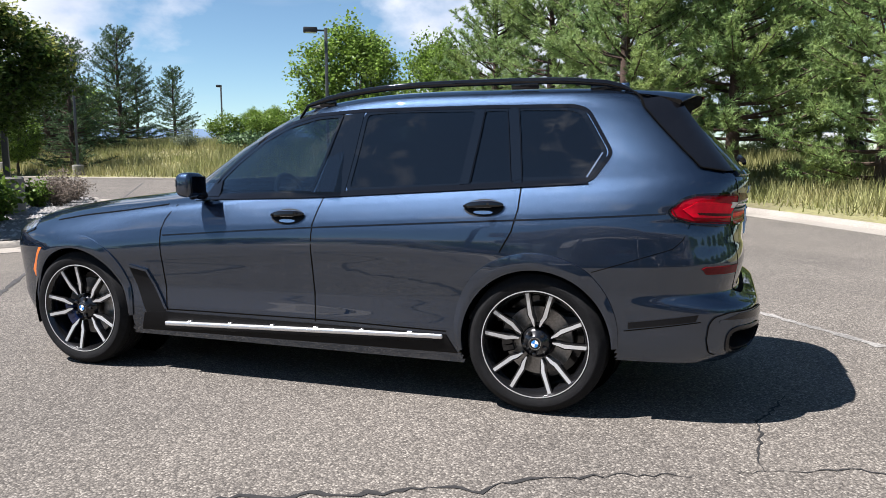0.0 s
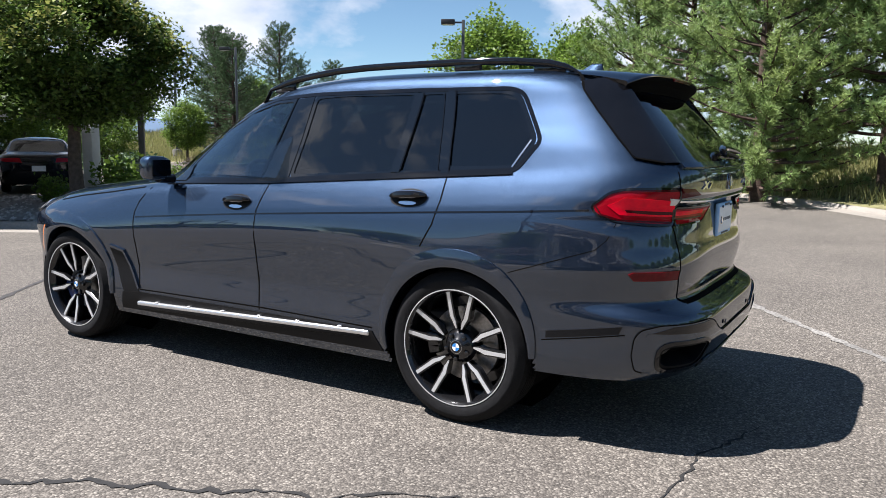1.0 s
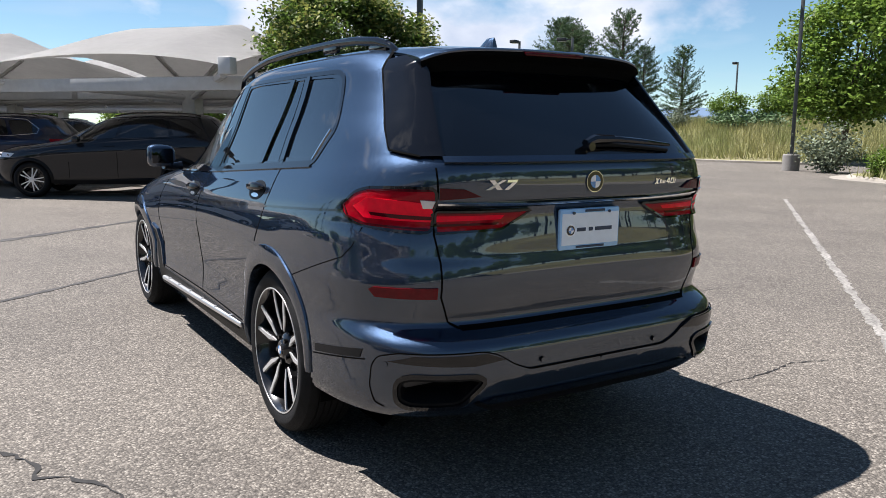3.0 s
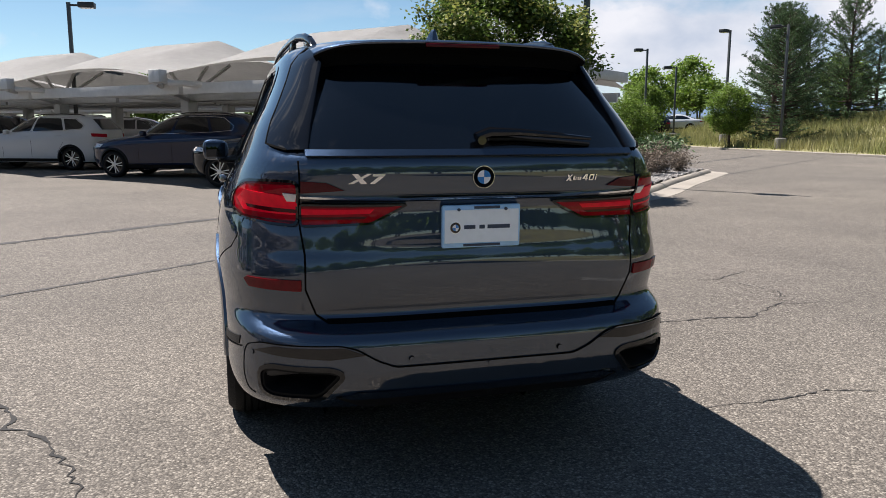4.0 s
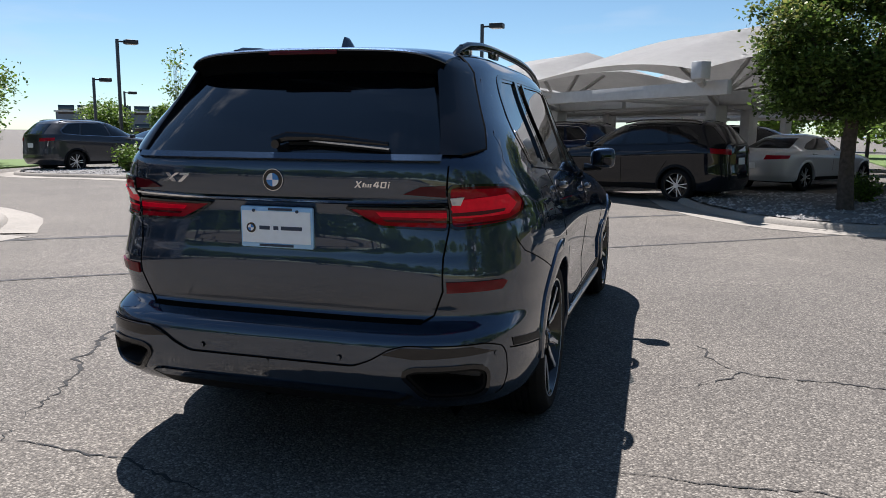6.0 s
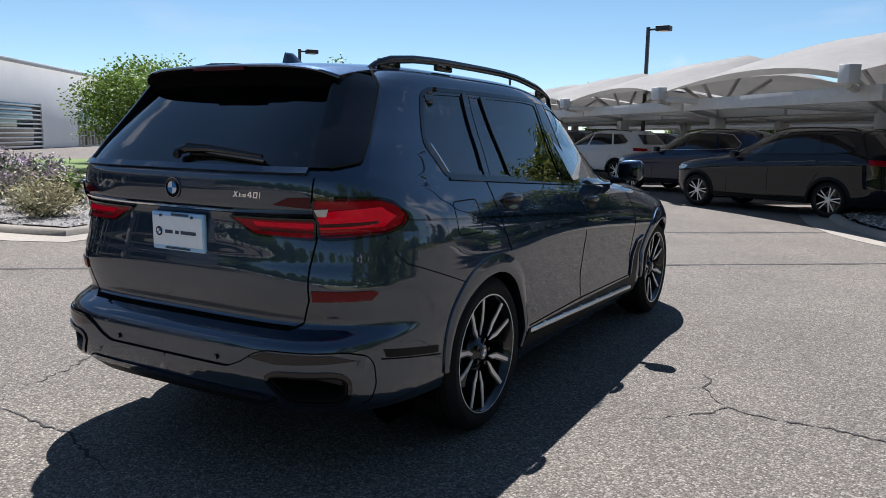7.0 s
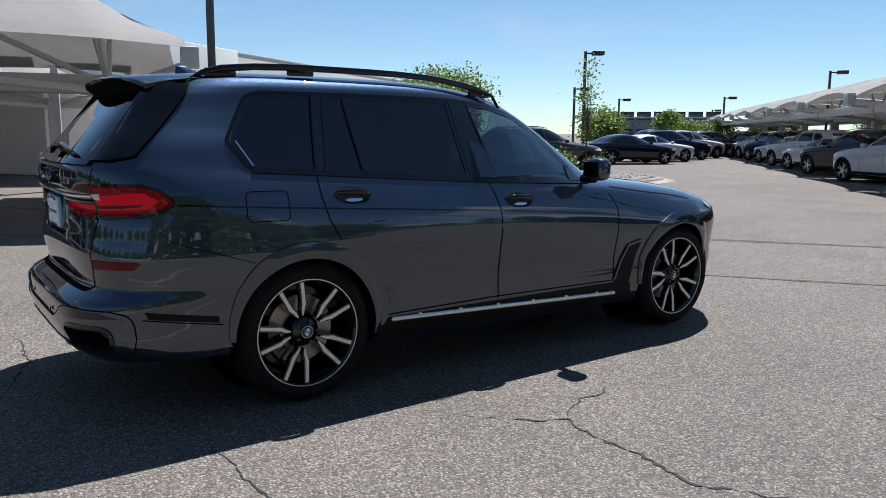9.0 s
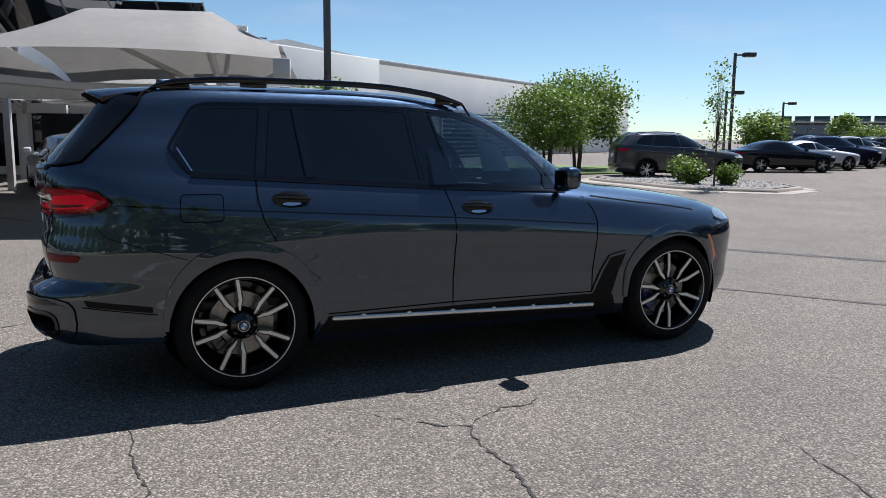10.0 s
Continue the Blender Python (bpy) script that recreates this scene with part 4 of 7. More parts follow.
        # door handles over flat dark ovals, painted for the shade of the bowls
        for hy, hz in ((1.505, 1.040), (0.293, 1.118)):
            L = 0.112
            bowl_shade = [(hy + L * math.cos(t), hz + 0.046 * math.sin(t) - 0.035 * math.cos(t) * 0.1) for t in np.linspace(0, 2 * math.pi, 28, endpoint=False)]
            hd = part("door_handle", patch(bowl_shade, mp, 0.0022, 0.005, 0.03), SATIN_BLACK, car, "body-coloured handle over a flat dark oval painted as its shaded bowl")
            bm = bmesh.new()
            pth, rad = [], []
            for i in range(13):
                t = i / 12 * 2 - 1
                p, nn = mp(np.array([hy + 0.112 * t]), np.array([hz + 0.008 - 0.006 * t]))
                pth.append(Vector(p[0]) + Vector(nn[0]) * (0.010 + 0.020 * (1 - t * t)))
                rad.append(0.006 + 0.014 * (1 - t ** 4))
            tube(bm, pth, rad, 10)
            part("grip", bm, GLOSS_BLACK, hd)
            low = [(hy + 0.055 * math.cos(t), hz - 0.025 + 0.010 * math.sin(t)) for t in np.linspace(0, 2 * math.pi, 16, endpoint=False)]
            part("chrome_insert", patch(low, mp, 0.004, 0.004, 0.05), CHROME, hd)
        # air vent behind the front wheel, bumper slot, marker, headlamp
        part("side_vent", patch([(2.665, 0.690), (2.535, 0.662), (2.402, 0.405), (2.555, 0.39)], mp, 0.003, 0.006), SATIN_BLACK, car, "black side vent")
        part("vent_blade", strip_patch([(2.66, 0.700), (2.53, 0.672), (2.40, 0.43)], 0.016, mp, 0.012, 0.012), PAINT, car)
        part("bumper_slot", patch([(-0.49, 0.512), (-0.82, 0.562), (-0.835, 0.598), (-0.49, 0.545)], mp, 0.003, 0.006), SATIN_BLACK, car, "gloss black bumper slot")
        part("bumper_seam", strip_patch([(-0.47, 0.500), (-0.845, 0.560)], 0.005, mp, 0.003, 0.003), DARK, car)
        part("side_marker", patch([(3.405, 0.785), (3.445, 0.785), (3.565, 0.62), (3.55, 0.57)], mp, 0.003, 0.006), AMBER, car, "amber side marker")
        part("headlamp", patch(rounded([(3.55, 0.912), (3.62, 0.952), (3.74, 0.952), (3.88, 0.915), (3.88, 0.868), (3.64, 0.872)], 0.03), mp, 0.004, 0.008), LAMP_CLEAR, car, "clear headlamp lens")
        part("headlamp_edge", strip_patch([(3.55, 0.900), (3.64, 0.872), (3.86, 0.866)], 0.014, mp, 0.007, 0.006), GLOSS_BLACK, car)
        # mirror on its stalk
        bm = bmesh.new()
        r = bmesh.ops.create_uvsphere(bm, u_segments=28, v_segments=16, radius=1)
        for v in r["verts"]:
            x, y, z = v.co
            q = lambda t: math.copysign(abs(t) ** 0.62, t)
            v.co = Vector((q(x) * 0.092, q(y) * (0.080 if y > 0 else 0.048), q(z) * (0.074 + 0.010 * x * sg)))
        bmesh.ops.translate(bm, vec=(sg * 1.000, 2.13, 1.225), verts=bm.verts)
        mir = part("door_mirror", bm, PAINT, car, "body-coloured door mirror", sharp=60)
        bm = bmesh.new()
        tube(bm, [(sg * 0.86, 2.15, 1.155), (sg * 0.92, 2.15, 1.150), (sg * 0.98, 2.14, 1.165)], [0.030, 0.026, 0.034], 12)
        part("mirror_stalk", bm, GLOSS_BLACK, mir)
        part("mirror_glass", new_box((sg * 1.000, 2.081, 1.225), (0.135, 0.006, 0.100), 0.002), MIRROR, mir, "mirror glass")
        part("mirror_sail", patch([(2.20, 1.135), (2.06, 1.14), (2.10, 1.24), (2.17, 1.20)], mp, 0.006, 0.012), GLOSS_BLACK, car)
        # roof rail
        bm = bmesh.new()
        pts = [(0.585, 1.60, 1.694), (0.598, 1.48, 1.735), (0.605, 1.30, 1.770), (0.606, 1.0, 1.806), (0.603, 0.6, 1.822), (0.597, 0.2, 1.823), (0.588, -0.12, 1.812), (0.575, -0.30, 1.795), (0.563, -0.40, 1.770), (0.556, -0.46, 1.742)]
        fine = []
        for a, b in zip(pts, pts[1:]):
            fine += [Vector(a).lerp(Vector(b), t) for t in (0, 0.5)]
        fine.append(Vector(pts[-1]))
        for q, p in enumerate(fine):
            roof = HERO.roof_at(p.x, p.y)
            p.z = min(max(p.z, roof + 0.012), roof + 0.058)
        fine[0].z, fine[-1].z = (HERO.roof_at(fine[k].x, fine[k].y) + 0.002 for k in (0, -1))
        prev = None
        for q, p in enumerate(fine):
            e = min(1.0, 0.35 + 0.22 * min(q, len(fine) - 1 - q))
            ring = [bm.verts.new((sg * (p.x + 0.0155 * math.cos(a)), p.y, p.z - 0.004 + 0.019 * e * math.sin(a))) for a in (2 * math.pi * i / 12 for i in range(12))]
            if prev:
                for i in range(12):
                    bm.faces.new((prev[i], prev[(i + 1) % 12], ring[(i + 1) % 12], ring[i]))
            else:
                bm.faces.new(ring[::-1])
            prev = ring
        bm.faces.new(prev)
        bmesh.ops.recalc_face_normals(bm, faces=bm.faces)
        for y, w in ((1.40, 0.11), (0.15, 0.16), (-0.30, 0.17)):
            x = float(np.interp(y, [-0.46, 0.2, 1.0, 1.62], [0.556, 0.597, 0.606, 0.585]))
            zt = float(np.interp(-y, [-p.y for p in fine], [p.z for p in fine]))
            box(bm, (sg * x, y, zt - 0.026), (0.024, w, 0.046), 0.008)
        part("roof_rail", bm, GLOSS_BLACK, car, "gloss black roof rail")

    # ---- windscreen
    bm = bmesh.new()
    prev = None
    for z in np.arange(1.19, 1.685, 0.03):
        w = 0.915 - 0.62 * (z - 1.2)
        x, y = HERO.outline(float(z), 700)
        sel = (y > 1.2)
        xs = np.linspace(-w, w, 25)
        o = np.argsort(x[sel])
        yy = np.interp(abs(xs), x[sel][o], y[sel][o])
        row = [bm.verts.new((a, b + 0.002, z)) for a, b in zip(xs, yy)]
        if prev:
            for i in range(24):
                bm.faces.new((prev[i], prev[i + 1], row[i + 1], row[i]))
        prev = row
    part("windscreen", bm, GLASS_FRONT, car, "tinted windscreen")
    tail_parts(car)
    cabin(car)
    for (ay, az), face, cal, spin in ((AXLES[0], -1, None, -4.6), (AXLES[1], -1, CALIPER, 18), (AXLES[0], 1, None, 20), (AXLES[1], 1, CALIPER, 22)):
        wheel(car, face * 0.836, ay, az, az, 0.294, 0.265, face, cal, turn=spin)
    return car


def tail_parts(car):
    """Lamps, gate, spoiler, plate and lower bumper of the large car."""
    both = ((1, HERO.wrap(1)), (-1, HERO.wrap(-1)))
    A = HERO.along
    tip = A(0.865, -0.655, 1.13)
    for sg, mp in both:
        s_gap = A(0.687, -0.97, 1.1)
        outer = [(s_gap + 0.004, 1.205), (s_gap + 0.12, 1.206), (s_gap + 0.27, 1.200), (tip - 0.05, 1.180), (tip, 1.130), (tip - 0.03, 1.085), (tip - 0.12, 1.055), (s_gap + 0.12, 1.040), (s_gap + 0.004, 1.036)]
        lamp = part("tail_lamp", patch(rounded(outer, 0.03), mp, 0.010, 0.02, 0.03), LAMP_RED, car, "red tail lamp with dark bands")
        edge = rounded(outer, 0.03)
        part("lamp_edge", ring_patch(grow(edge, 0.004), grow(edge, -0.006), mp, 0.0128, 0.02, 0.03), GLOSS_BLACK, lamp, "dark lamp border")
        part("lamp_band", patch([(s_gap + 0.006, 1.150), (s_gap + 0.10, 1.158), (tip - 0.12, 1.165), (tip - 0.07, 1.130), (tip - 0.13, 1.088), (s_gap + 0.006, 1.078)], mp, 0.0125, 0.01, 0.03), LAMP_BRIGHT, lamp, "bright red light bar")
        part("lamp_band", patch([(s_gap + 0.006, 1.100), (s_gap + 0.15, 1.108), (tip - 0.15, 1.112), (tip - 0.16, 1.100), (s_gap + 0.12, 1.090), (s_gap + 0.006, 1.086)], mp, 0.0140, 0.01, 0.03), LAMP_DEEP, lamp)
        part("lamp_band", strip_patch([(s_gap + 0.01, 1.196), (s_gap + 0.27, 1.192), (tip - 0.05, 1.172), (tip - 0.015, 1.132), (tip - 0.05, 1.088), (tip - 0.13, 1.066), (s_gap + 0.01, 1.048)], 0.008, mp, 0.0125, 0.01), LAMP_DEEP, lamp)
        part("reversing_lens", patch([(s_gap + 0.008, 1.160), (s_gap + 0.062, 1.163), (s_gap + 0.045, 1.138), (s_gap + 0.012, 1.138)], mp, 0.0150, 0.01, 0.03), LAMP_WHITE, lamp, "clear reversing lens")
        # the lamp's half on the gate
        inner = [(s_gap - 0.006, 1.205), (s_gap - 0.10, 1.200), (s_gap - 0.165, 1.172), (s_gap - 0.006, 1.162)]
        part("gate_lamp_top", patch(inner, mp, 0.008, 0.015, 0.04), LAMP_DEEP, car, "dark red upper lamp strip")
        g = [(s_gap - 0.006, 1.122), (0.292, 1.116), (0.345, 1.085), (0.430, 1.043), (s_gap - 0.006, 1.034)]
        gl = part("gate_lamp", patch(rounded(g, 0.012), mp, 0.010, 0.018, 0.03), LAMP_RED, car, "red lamp on the tailgate")
        edge = rounded(g, 0.012)
        part("lamp_edge", ring_patch(grow(edge, 0.003), grow(edge, -0.005), mp, 0.0128, 0.02, 0.03), GLOSS_BLACK, gl, "dark lamp border")
        part("lamp_band", patch([(s_gap - 0.008, 1.102), (0.415, 1.100), (0.432, 1.082), (s_gap - 0.008, 1.080)], mp, 0.0125, 0.008, 0.03), LAMP_BRIGHT, gl, "bright red light bar")
        part("lamp_band", patch([(s_gap - 0.008, 1.070), (0.44, 1.071), (0.455, 1.062), (s_gap - 0.008, 1.060)], mp, 0.0125, 0.008, 0.03), LAMP_DEEP, gl)
        part("lamp_band", patch([(s_gap - 0.008, 1.119), (0.315, 1.115), (0.36, 1.108), (s_gap - 0.008, 1.110)], mp, 0.0125, 0.008, 0.03), LAMP_DEEP, gl)
        # reflector low on the bumper corner
        sr0, sr1 = A(0.679, -0.99, 0.81), A(0.880, -0.835, 0.82)
        part("reflector", patch([(sr0, 0.838), (sr1 - 0.02, 0.838), (sr1, 0.828), (sr1 - 0.03, 0.800), (sr0, 0.795)], mp, 0.007, 0.012, 0.02), LAMP_REFLEX, car, "dark red reflector")
        # gap between gate and flanks, up along the dark pillar blade, as painted dark strips
        sg1 = [(A(0.683, -0.98, 1.19), 1.31), (s_gap, 1.20), (s_gap, 1.03), (A(0.676, -1.0, 0.93), 0.93), (A(0.672, -1.0, 0.80), 0.80), (A(0.64, -1.02, 0.70), 0.70), (A(0.60, -1.03, 0.675), 0.676)]
        part("gate_gap", strip_patch(sg1, 0.007, mp, 0.0012, 0.003, 0.03), DARK, car)
        blade_out = [(A(0.72, -0.93, 1.31), 1.312), (A(0.755, -0.80, 1.33), 1.335), (A(0.735, -0.72, 1.42), 1.42), (A(0.69, -0.60, 1.55), 1.55), (A(0.655, -0.52, 1.645), 1.650), (A(0.640, -0.51, 1.68), 1.684)]
        # the blade stands proud of the pane and runs up into the spoiler's corner
        bm = bmesh.new()
        prev = None
        oz, ov = [q for _, q in blade_out], [q for q, _ in blade_out]
        for k in range(19):
            t = k / 18
            z = 1.312 + (1.690 - 1.312) * t
            so, si = float(np.interp(z, oz, ov)), float(np.interp(z, (1.312, 1.40, 1.57, 1.655, 1.69), (0.668, 0.650, 0.600, 0.572, 0.562)))
            P, Q = mp(np.array([so, so * 0.5 + si * 0.5, si, si - 0.012]), np.array([z, z, z, z]))
            P, Q = [Vector(p) for p in P], [Vector(q) for q in Q]
            back = Vector((0, -0.88, 0.40)) * 0.058 * max(0.0, t) ** 1.7
            ring = [P[0] + Q[0] * 0.002, P[0] + Q[0] * 0.010, P[1] + Q[1] * 0.012 + back * 0.45, P[2] + Q[2] * 0.012 + back, P[3] + Q[3] * 0.008 + back * 0.94, P[3] - Q[3] * 0.004]
            ring = [bm.verts.new(p) for p in ring]
            if prev:
                for q in range(5):
                    bm.faces.new((prev[q], prev[q + 1], ring[q + 1], ring[q]))
            prev = ring
        bmesh.ops.recalc_face_normals(bm, faces=bm.faces)
        part("pillar_blade", bm, GLOSS_BLACK, car, "gloss black rear pillar blade", sharp=50)
        part("gate_gap", strip_patch(blade_out + [(A(0.60, -0.47, 1.735), 1.735)], 0.007, mp, 0.0115, 0.006, 0.03), DARK, car)
        # black lower band of the bumper with its exhaust bezel
        ext = part("exhaust_trim", ring_patch(grow(EXHAUST, 0.017), EXHAUST, mp, 0.013, 0.030, 0.03), GLOSS_BLACK, car, "gloss black exhaust surround")
        part("exhaust_pipe", ring_patch(grow(EXHAUST, 0.004), grow(EXHAUST, -0.010), mp, 0.004, 0.100, 0.03), SATIN_BLACK, ext, "dark exhaust outlet")
        # near-black plate painted for the unlit depth of the outlet
        part("exhaust_mouth", patch(EXHAUST, mp, -0.085, 0.004, 0.03), DARK, ext)
        band = [(0.0, 0.517), (0.36, 0.517), (0.43, 0.545), (0.50, 0.590), (0.56, 0.606), (0.88, 0.606), (0.97, 0.585), (1.00, 0.545), (1.005, 0.47), (0.97, 0.405), (0.90, 0.385), (0.62, 0.388), (0.55, 0.432), (0.0, 0.436)]
        part("bumper_band", patch(rounded(band, 0.02, 3), mp, 0.006, 0.012, 0.022, grow(EXHAUST, 0.010)), PAINT, car, "painted lower bumper insert")
        part("bumper_slot", patch([(0.470, 0.570), (0.545, 0.598), (0.82, 0.598), (0.925, 0.572), (0.80, 0.566), (0.60, 0.556)], mp, 0.0095, 0.012, 0.022), GLOSS_BLACK, car, "gloss black slot over the exhaust")
        # dark strip puts the shade of the crease into colour
        part("bumper_crease", strip_patch([(0.0, 0.517)] + rounded(band, 0.02, 3)[4:41], 0.0045, mp, 0.0075, 0.004, 0.03), DARK, car)
        for s, z in ((0.30, 0.545), (0.935, 0.560)):
            dot = [(s + 0.010 * math.cos(t), z + 0.010 * math.sin(t)) for t in np.linspace(0, 2 * math.pi, 14, endpoint=False)]
            part("parking_sensor", patch(grow(dot, 0.0007), mp, 0.0075, 0.004, 0.1), DARK, car)
            part("sensor_face", patch(dot, mp, 0.0095, 0.004, 0.1), PAINT, car)
    mp = HERO.wrap(1)
    lip = [(-0.56, 0.412), (-0.50, 0.424), (0.50, 0.424), (0.56, 0.412), (0.52, 0.395), (-0.52, 0.395)]
    part("diffuser_lip", patch(lip, mp, 0.012, 0.03, 0.04), PAINT, car)
    dif = [(-0.58, 0.400), (-0.47, 0.345), (0.47, 0.345), (0.58, 0.400), (0.50, 0.412), (-0.50, 0.412)]
    part("diffuser", patch(dif, mp, 0.006, 0.02, 0.04), SATIN_BLACK, car, "black rear diffuser")
    part("gate_gap", strip_patch([(-0.60, 0.678), (0.60, 0.678)], 0.016, mp, 0.001, 0.004), DARK, car)
    # chrome bar joining the lamps, bright strip under the pane
    part("chrome_bar", strip_patch([(-0.69, 1.150), (-0.30, 1.141), (0.30, 1.141), (0.69, 1.150)], 0.007, mp, 0.010, 0.012), CHROME, car, "slim chrome bar")
    part("gate_bar", strip_patch([(-0.69, 1.137), (0.69, 1.137)], 0.016, mp, 0.006, 0.01), GLOSS_BLACK, car)
    # rear pane, its dark border, the wiper
    pane = rounded([(-0.668, 1.314), (0.668, 1.314), (0.590, 1.645), (-0.590, 1.645)], 0.05, 4)
    part("rear_pane", patch(pane, mp, 0.001, 0.004, 0.05), GLASS_DARK, car, "privacy rear window")
    part("pane_foot", strip_patch([(-0.665, 1.300), (0.665, 1.300)], 0.020, mp, 0.016, 0.022), PAINT, car)
    bm = bmesh.new()
    P, _ = mp(np.array([0.0, 0.0]), np.array([1.33, 1.35]))
    base = Vector(P[0])
    lathe(bm, [(0.017, 0.0), (0.015, 0.016), (0.008, 0.024)], "y", base + Vector((0.0, -0.030, 0.022)), 20)
    wip = part("rear_wiper", bm, GLOSS_BLACK, car, "black rear wiper")
    bm = bmesh.new()
    pts = []
    for s, z in ((-0.02, 1.345), (0.04, 1.362), (0.16, 1.362), (0.30, 1.352), (0.46, 1.338)):
        p, n = mp(np.array([s]), np.array([z]))
        pts.append(Vector(p[0]) + Vector(n[0]) * 0.030)
    tube(bm, pts, [0.016, 0.020, 0.014, 0.012, 0.007], 8)
    part("wiper_arm", bm, GLOSS_BLACK, wip)
    bm = bmesh.new()
    tube(bm, [p + Vector((0, 0.012, -0.024)) for p in pts[1:]], 0.009, 6)
    part("wiper_blade", bm, SATIN_BLACK, wip)
    # roof spoiler: painted top, dark underside, brake light
    rows_top, rows_low = [], []
    for i in range(49):
        x = -0.590 + 1.180 * i / 48
        k = abs(x) / 0.590
        zt = 1.744 - 0.018 * k ** 2 - 0.036 * k ** 8
        yb = HERO.tail_point(x, zt)
        yt = min(-0.800 + 0.035 * k ** 2 + 0.06 * k ** 9, yb - 0.004)
        y0 = -0.40
        z0 = HERO.roof_at(x, y0) + 0.001
        prof = []
        for q in (0, 0.12, 0.25, 0.4, 0.55, 0.7, 0.82, 0.92, 0.97):
            y = y0 + (yt - y0) * q
            line = z0 + (zt - z0) * (0.35 * q + 0.65 * q * q)
            prof.append((y, max(line, HERO.roof_at(x, y) + 0.003) if y > yb + 0.01 else line))
        prof += [(yt, zt - 0.006), (yt + 0.002, zt - 0.012)]
        e = 1 - k ** 6
        low = [(yt + 0.002, zt - 0.012), (yt + 0.006, zt - 0.012 - 0.016 * e), (yt + 0.05 * e + 0.004, zt - 0.012 - 0.036 * e)]
        zl = 1.655 - 0.020 * k ** 4
        low.append((HERO.tail_point(x * 0.95, zl) - 0.004, zl))
        rows_top.append([(x, *p) for p in prof])
        rows_low.append([(x * (1 if j < 3 else 0.95), *p) for j, p in enumerate(low)])

    def skin(rows):
        bm = bmesh.new()
        grid = [[bm.verts.new(p) for p in r] for r in rows]
        for a, b in zip(grid, grid[1:]):
            for j in range(len(a) - 1):
                bm.faces.new((a[j], a[j + 1], b[j + 1], b[j]))
        bmesh.ops.recalc_face_normals(bm, faces=bm.faces)
        return bm

    sp = part("roof_spoiler", skin(rows_top), PAINT, car, "body-coloured roof spoiler", sharp=60)
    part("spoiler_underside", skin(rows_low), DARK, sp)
    for sg in (1, -1):
        e = 0 if sg < 0 else 48
        bm = bmesh.new()
        vs = [bm.verts.new(p) for p in rows_top[e]] + [bm.verts.new(p) for p in rows_low[e][1:]]
        bm.faces.new(vs)
        part("spoiler_end", bm, GLOSS_BLACK, sp)
    bm = bmesh.new()
    box(bm, (0, -0.8015, 1.7235), (0.31, 0.012, 0.014), 0.004)
    part("brake_light", bm, LAMP_DEEP, sp, "dark red high brake light")
    # fin aerial
    bm = bmesh.new()
    prev = None
    for k in range(9):
        t = k / 8
        z = 1.775 + 0.064 * t
        y0, y1, w = -0.19 - 0.115 * t, -0.375 + 0.012 * t, 0.032 * (1 - t) ** 0.6 + 0.005
        ring = [bm.verts.new(p) for p in ((0, y0, z), (w * 0.7, y0 * 0.6 + y1 * 0.4, z), (w, y0 * 0.25 + y1 * 0.75, z), (w * 0.4, y1, z), (-w * 0.4, y1, z), (-w, y0 * 0.25 + y1 * 0.75, z), (-w * 0.7, y0 * 0.6 + y1 * 0.4, z))]
        if prev:
            for i in range(7):
                bm.faces.new((prev[i], prev[(i + 1) % 7], ring[(i + 1) % 7], ring[i]))
        prev = ring
    bm.faces.new(prev)
    bmesh.ops.recalc_face_normals(bm, faces=bm.faces)
    part("fin_aerial", bm, PAINT, car, "body-coloured fin aerial", sharp=60)
    # round badge, model badges as plain slanted bars
    P, N2 = mp(np.array([0.0]), np.array([1.215]))
    roundel(car, lambda u, v: (-u, P[0][1] - 0.004, 1.215 + v), 0.043, (0, -1, 0))

    def strokes(s0, z0, size, shapes):
        """Chrome strokes of a badge, drawn on a unit-high grid that leans to the right."""
        for k, poly in enumerate(shapes):
            pts = [(s0 + size * (u + 0.22 * v), z0 + size * v) for u, v in poly]
            part("badge_stroke", patch(pts, mp, 0.005 + 0.0006 * (k % 2), 0.005, 0.2), CHROME, car, "chrome badge stroke", smooth=False)

    def bar(u, w, v0=0.0, v1=1.0):
        return [(u, v0), (u + w, v0), (u + w, v1), (u, v1)]

    strokes(-0.517, 1.196, 0.036, ([(0.25, 1.0), (0.85, 1.0), (2.0, 0.0), (1.35, 0.0)], [(1.75, 1.0), (2.25, 1.0), (0.55, 0.0), (0.0, 0.0)],
                                   [(2.35, 0.74), (3.55, 0.74), (3.65, 1.0), (2.35, 1.0)], [(3.0, 0.73), (3.55, 0.73), (2.75, 0.0), (2.2, 0.0)]))
    strokes(0.340, 1.194, 0.024, ([(0.1, 1.0), (0.4, 1.0), (1.1, 0.0), (0.75, 0.0)], [(0.85, 1.0), (1.1, 1.0), (0.3, 0.0), (0.0, 0.0)],
                                  bar(1.30, 0.30, 0.08, 0.78), bar(1.72, 0.14, 0.08, 0.62), bar(1.96, 0.08, 0.08, 0.62), bar(2.14, 0.24, 0.08, 0.62), bar(2.50, 0.28, 0.08, 0.62),
                                  [(3.45, 1.0), (3.70, 1.0), (3.35, 0.42), (3.05, 0.42)], bar(3.05, 1.0, 0.24, 0.43), bar(3.62, 0.24, 0.0, 1.0),
                                  bar(4.25, 0.22), bar(4.47, 0.45, 0.80, 1.0), bar(4.47, 0.45, 0.0, 0.20), bar(4.92, 0.22), bar(5.45, 0.20, 0.0, 0.68), bar(5.45, 0.20, 0.80, 1.0)))
    # plate in a holder
    y0 = -1.062
    frame_bm = bmesh.new()
    tilt = Matrix.Rotation(radians(1), 4, "X")
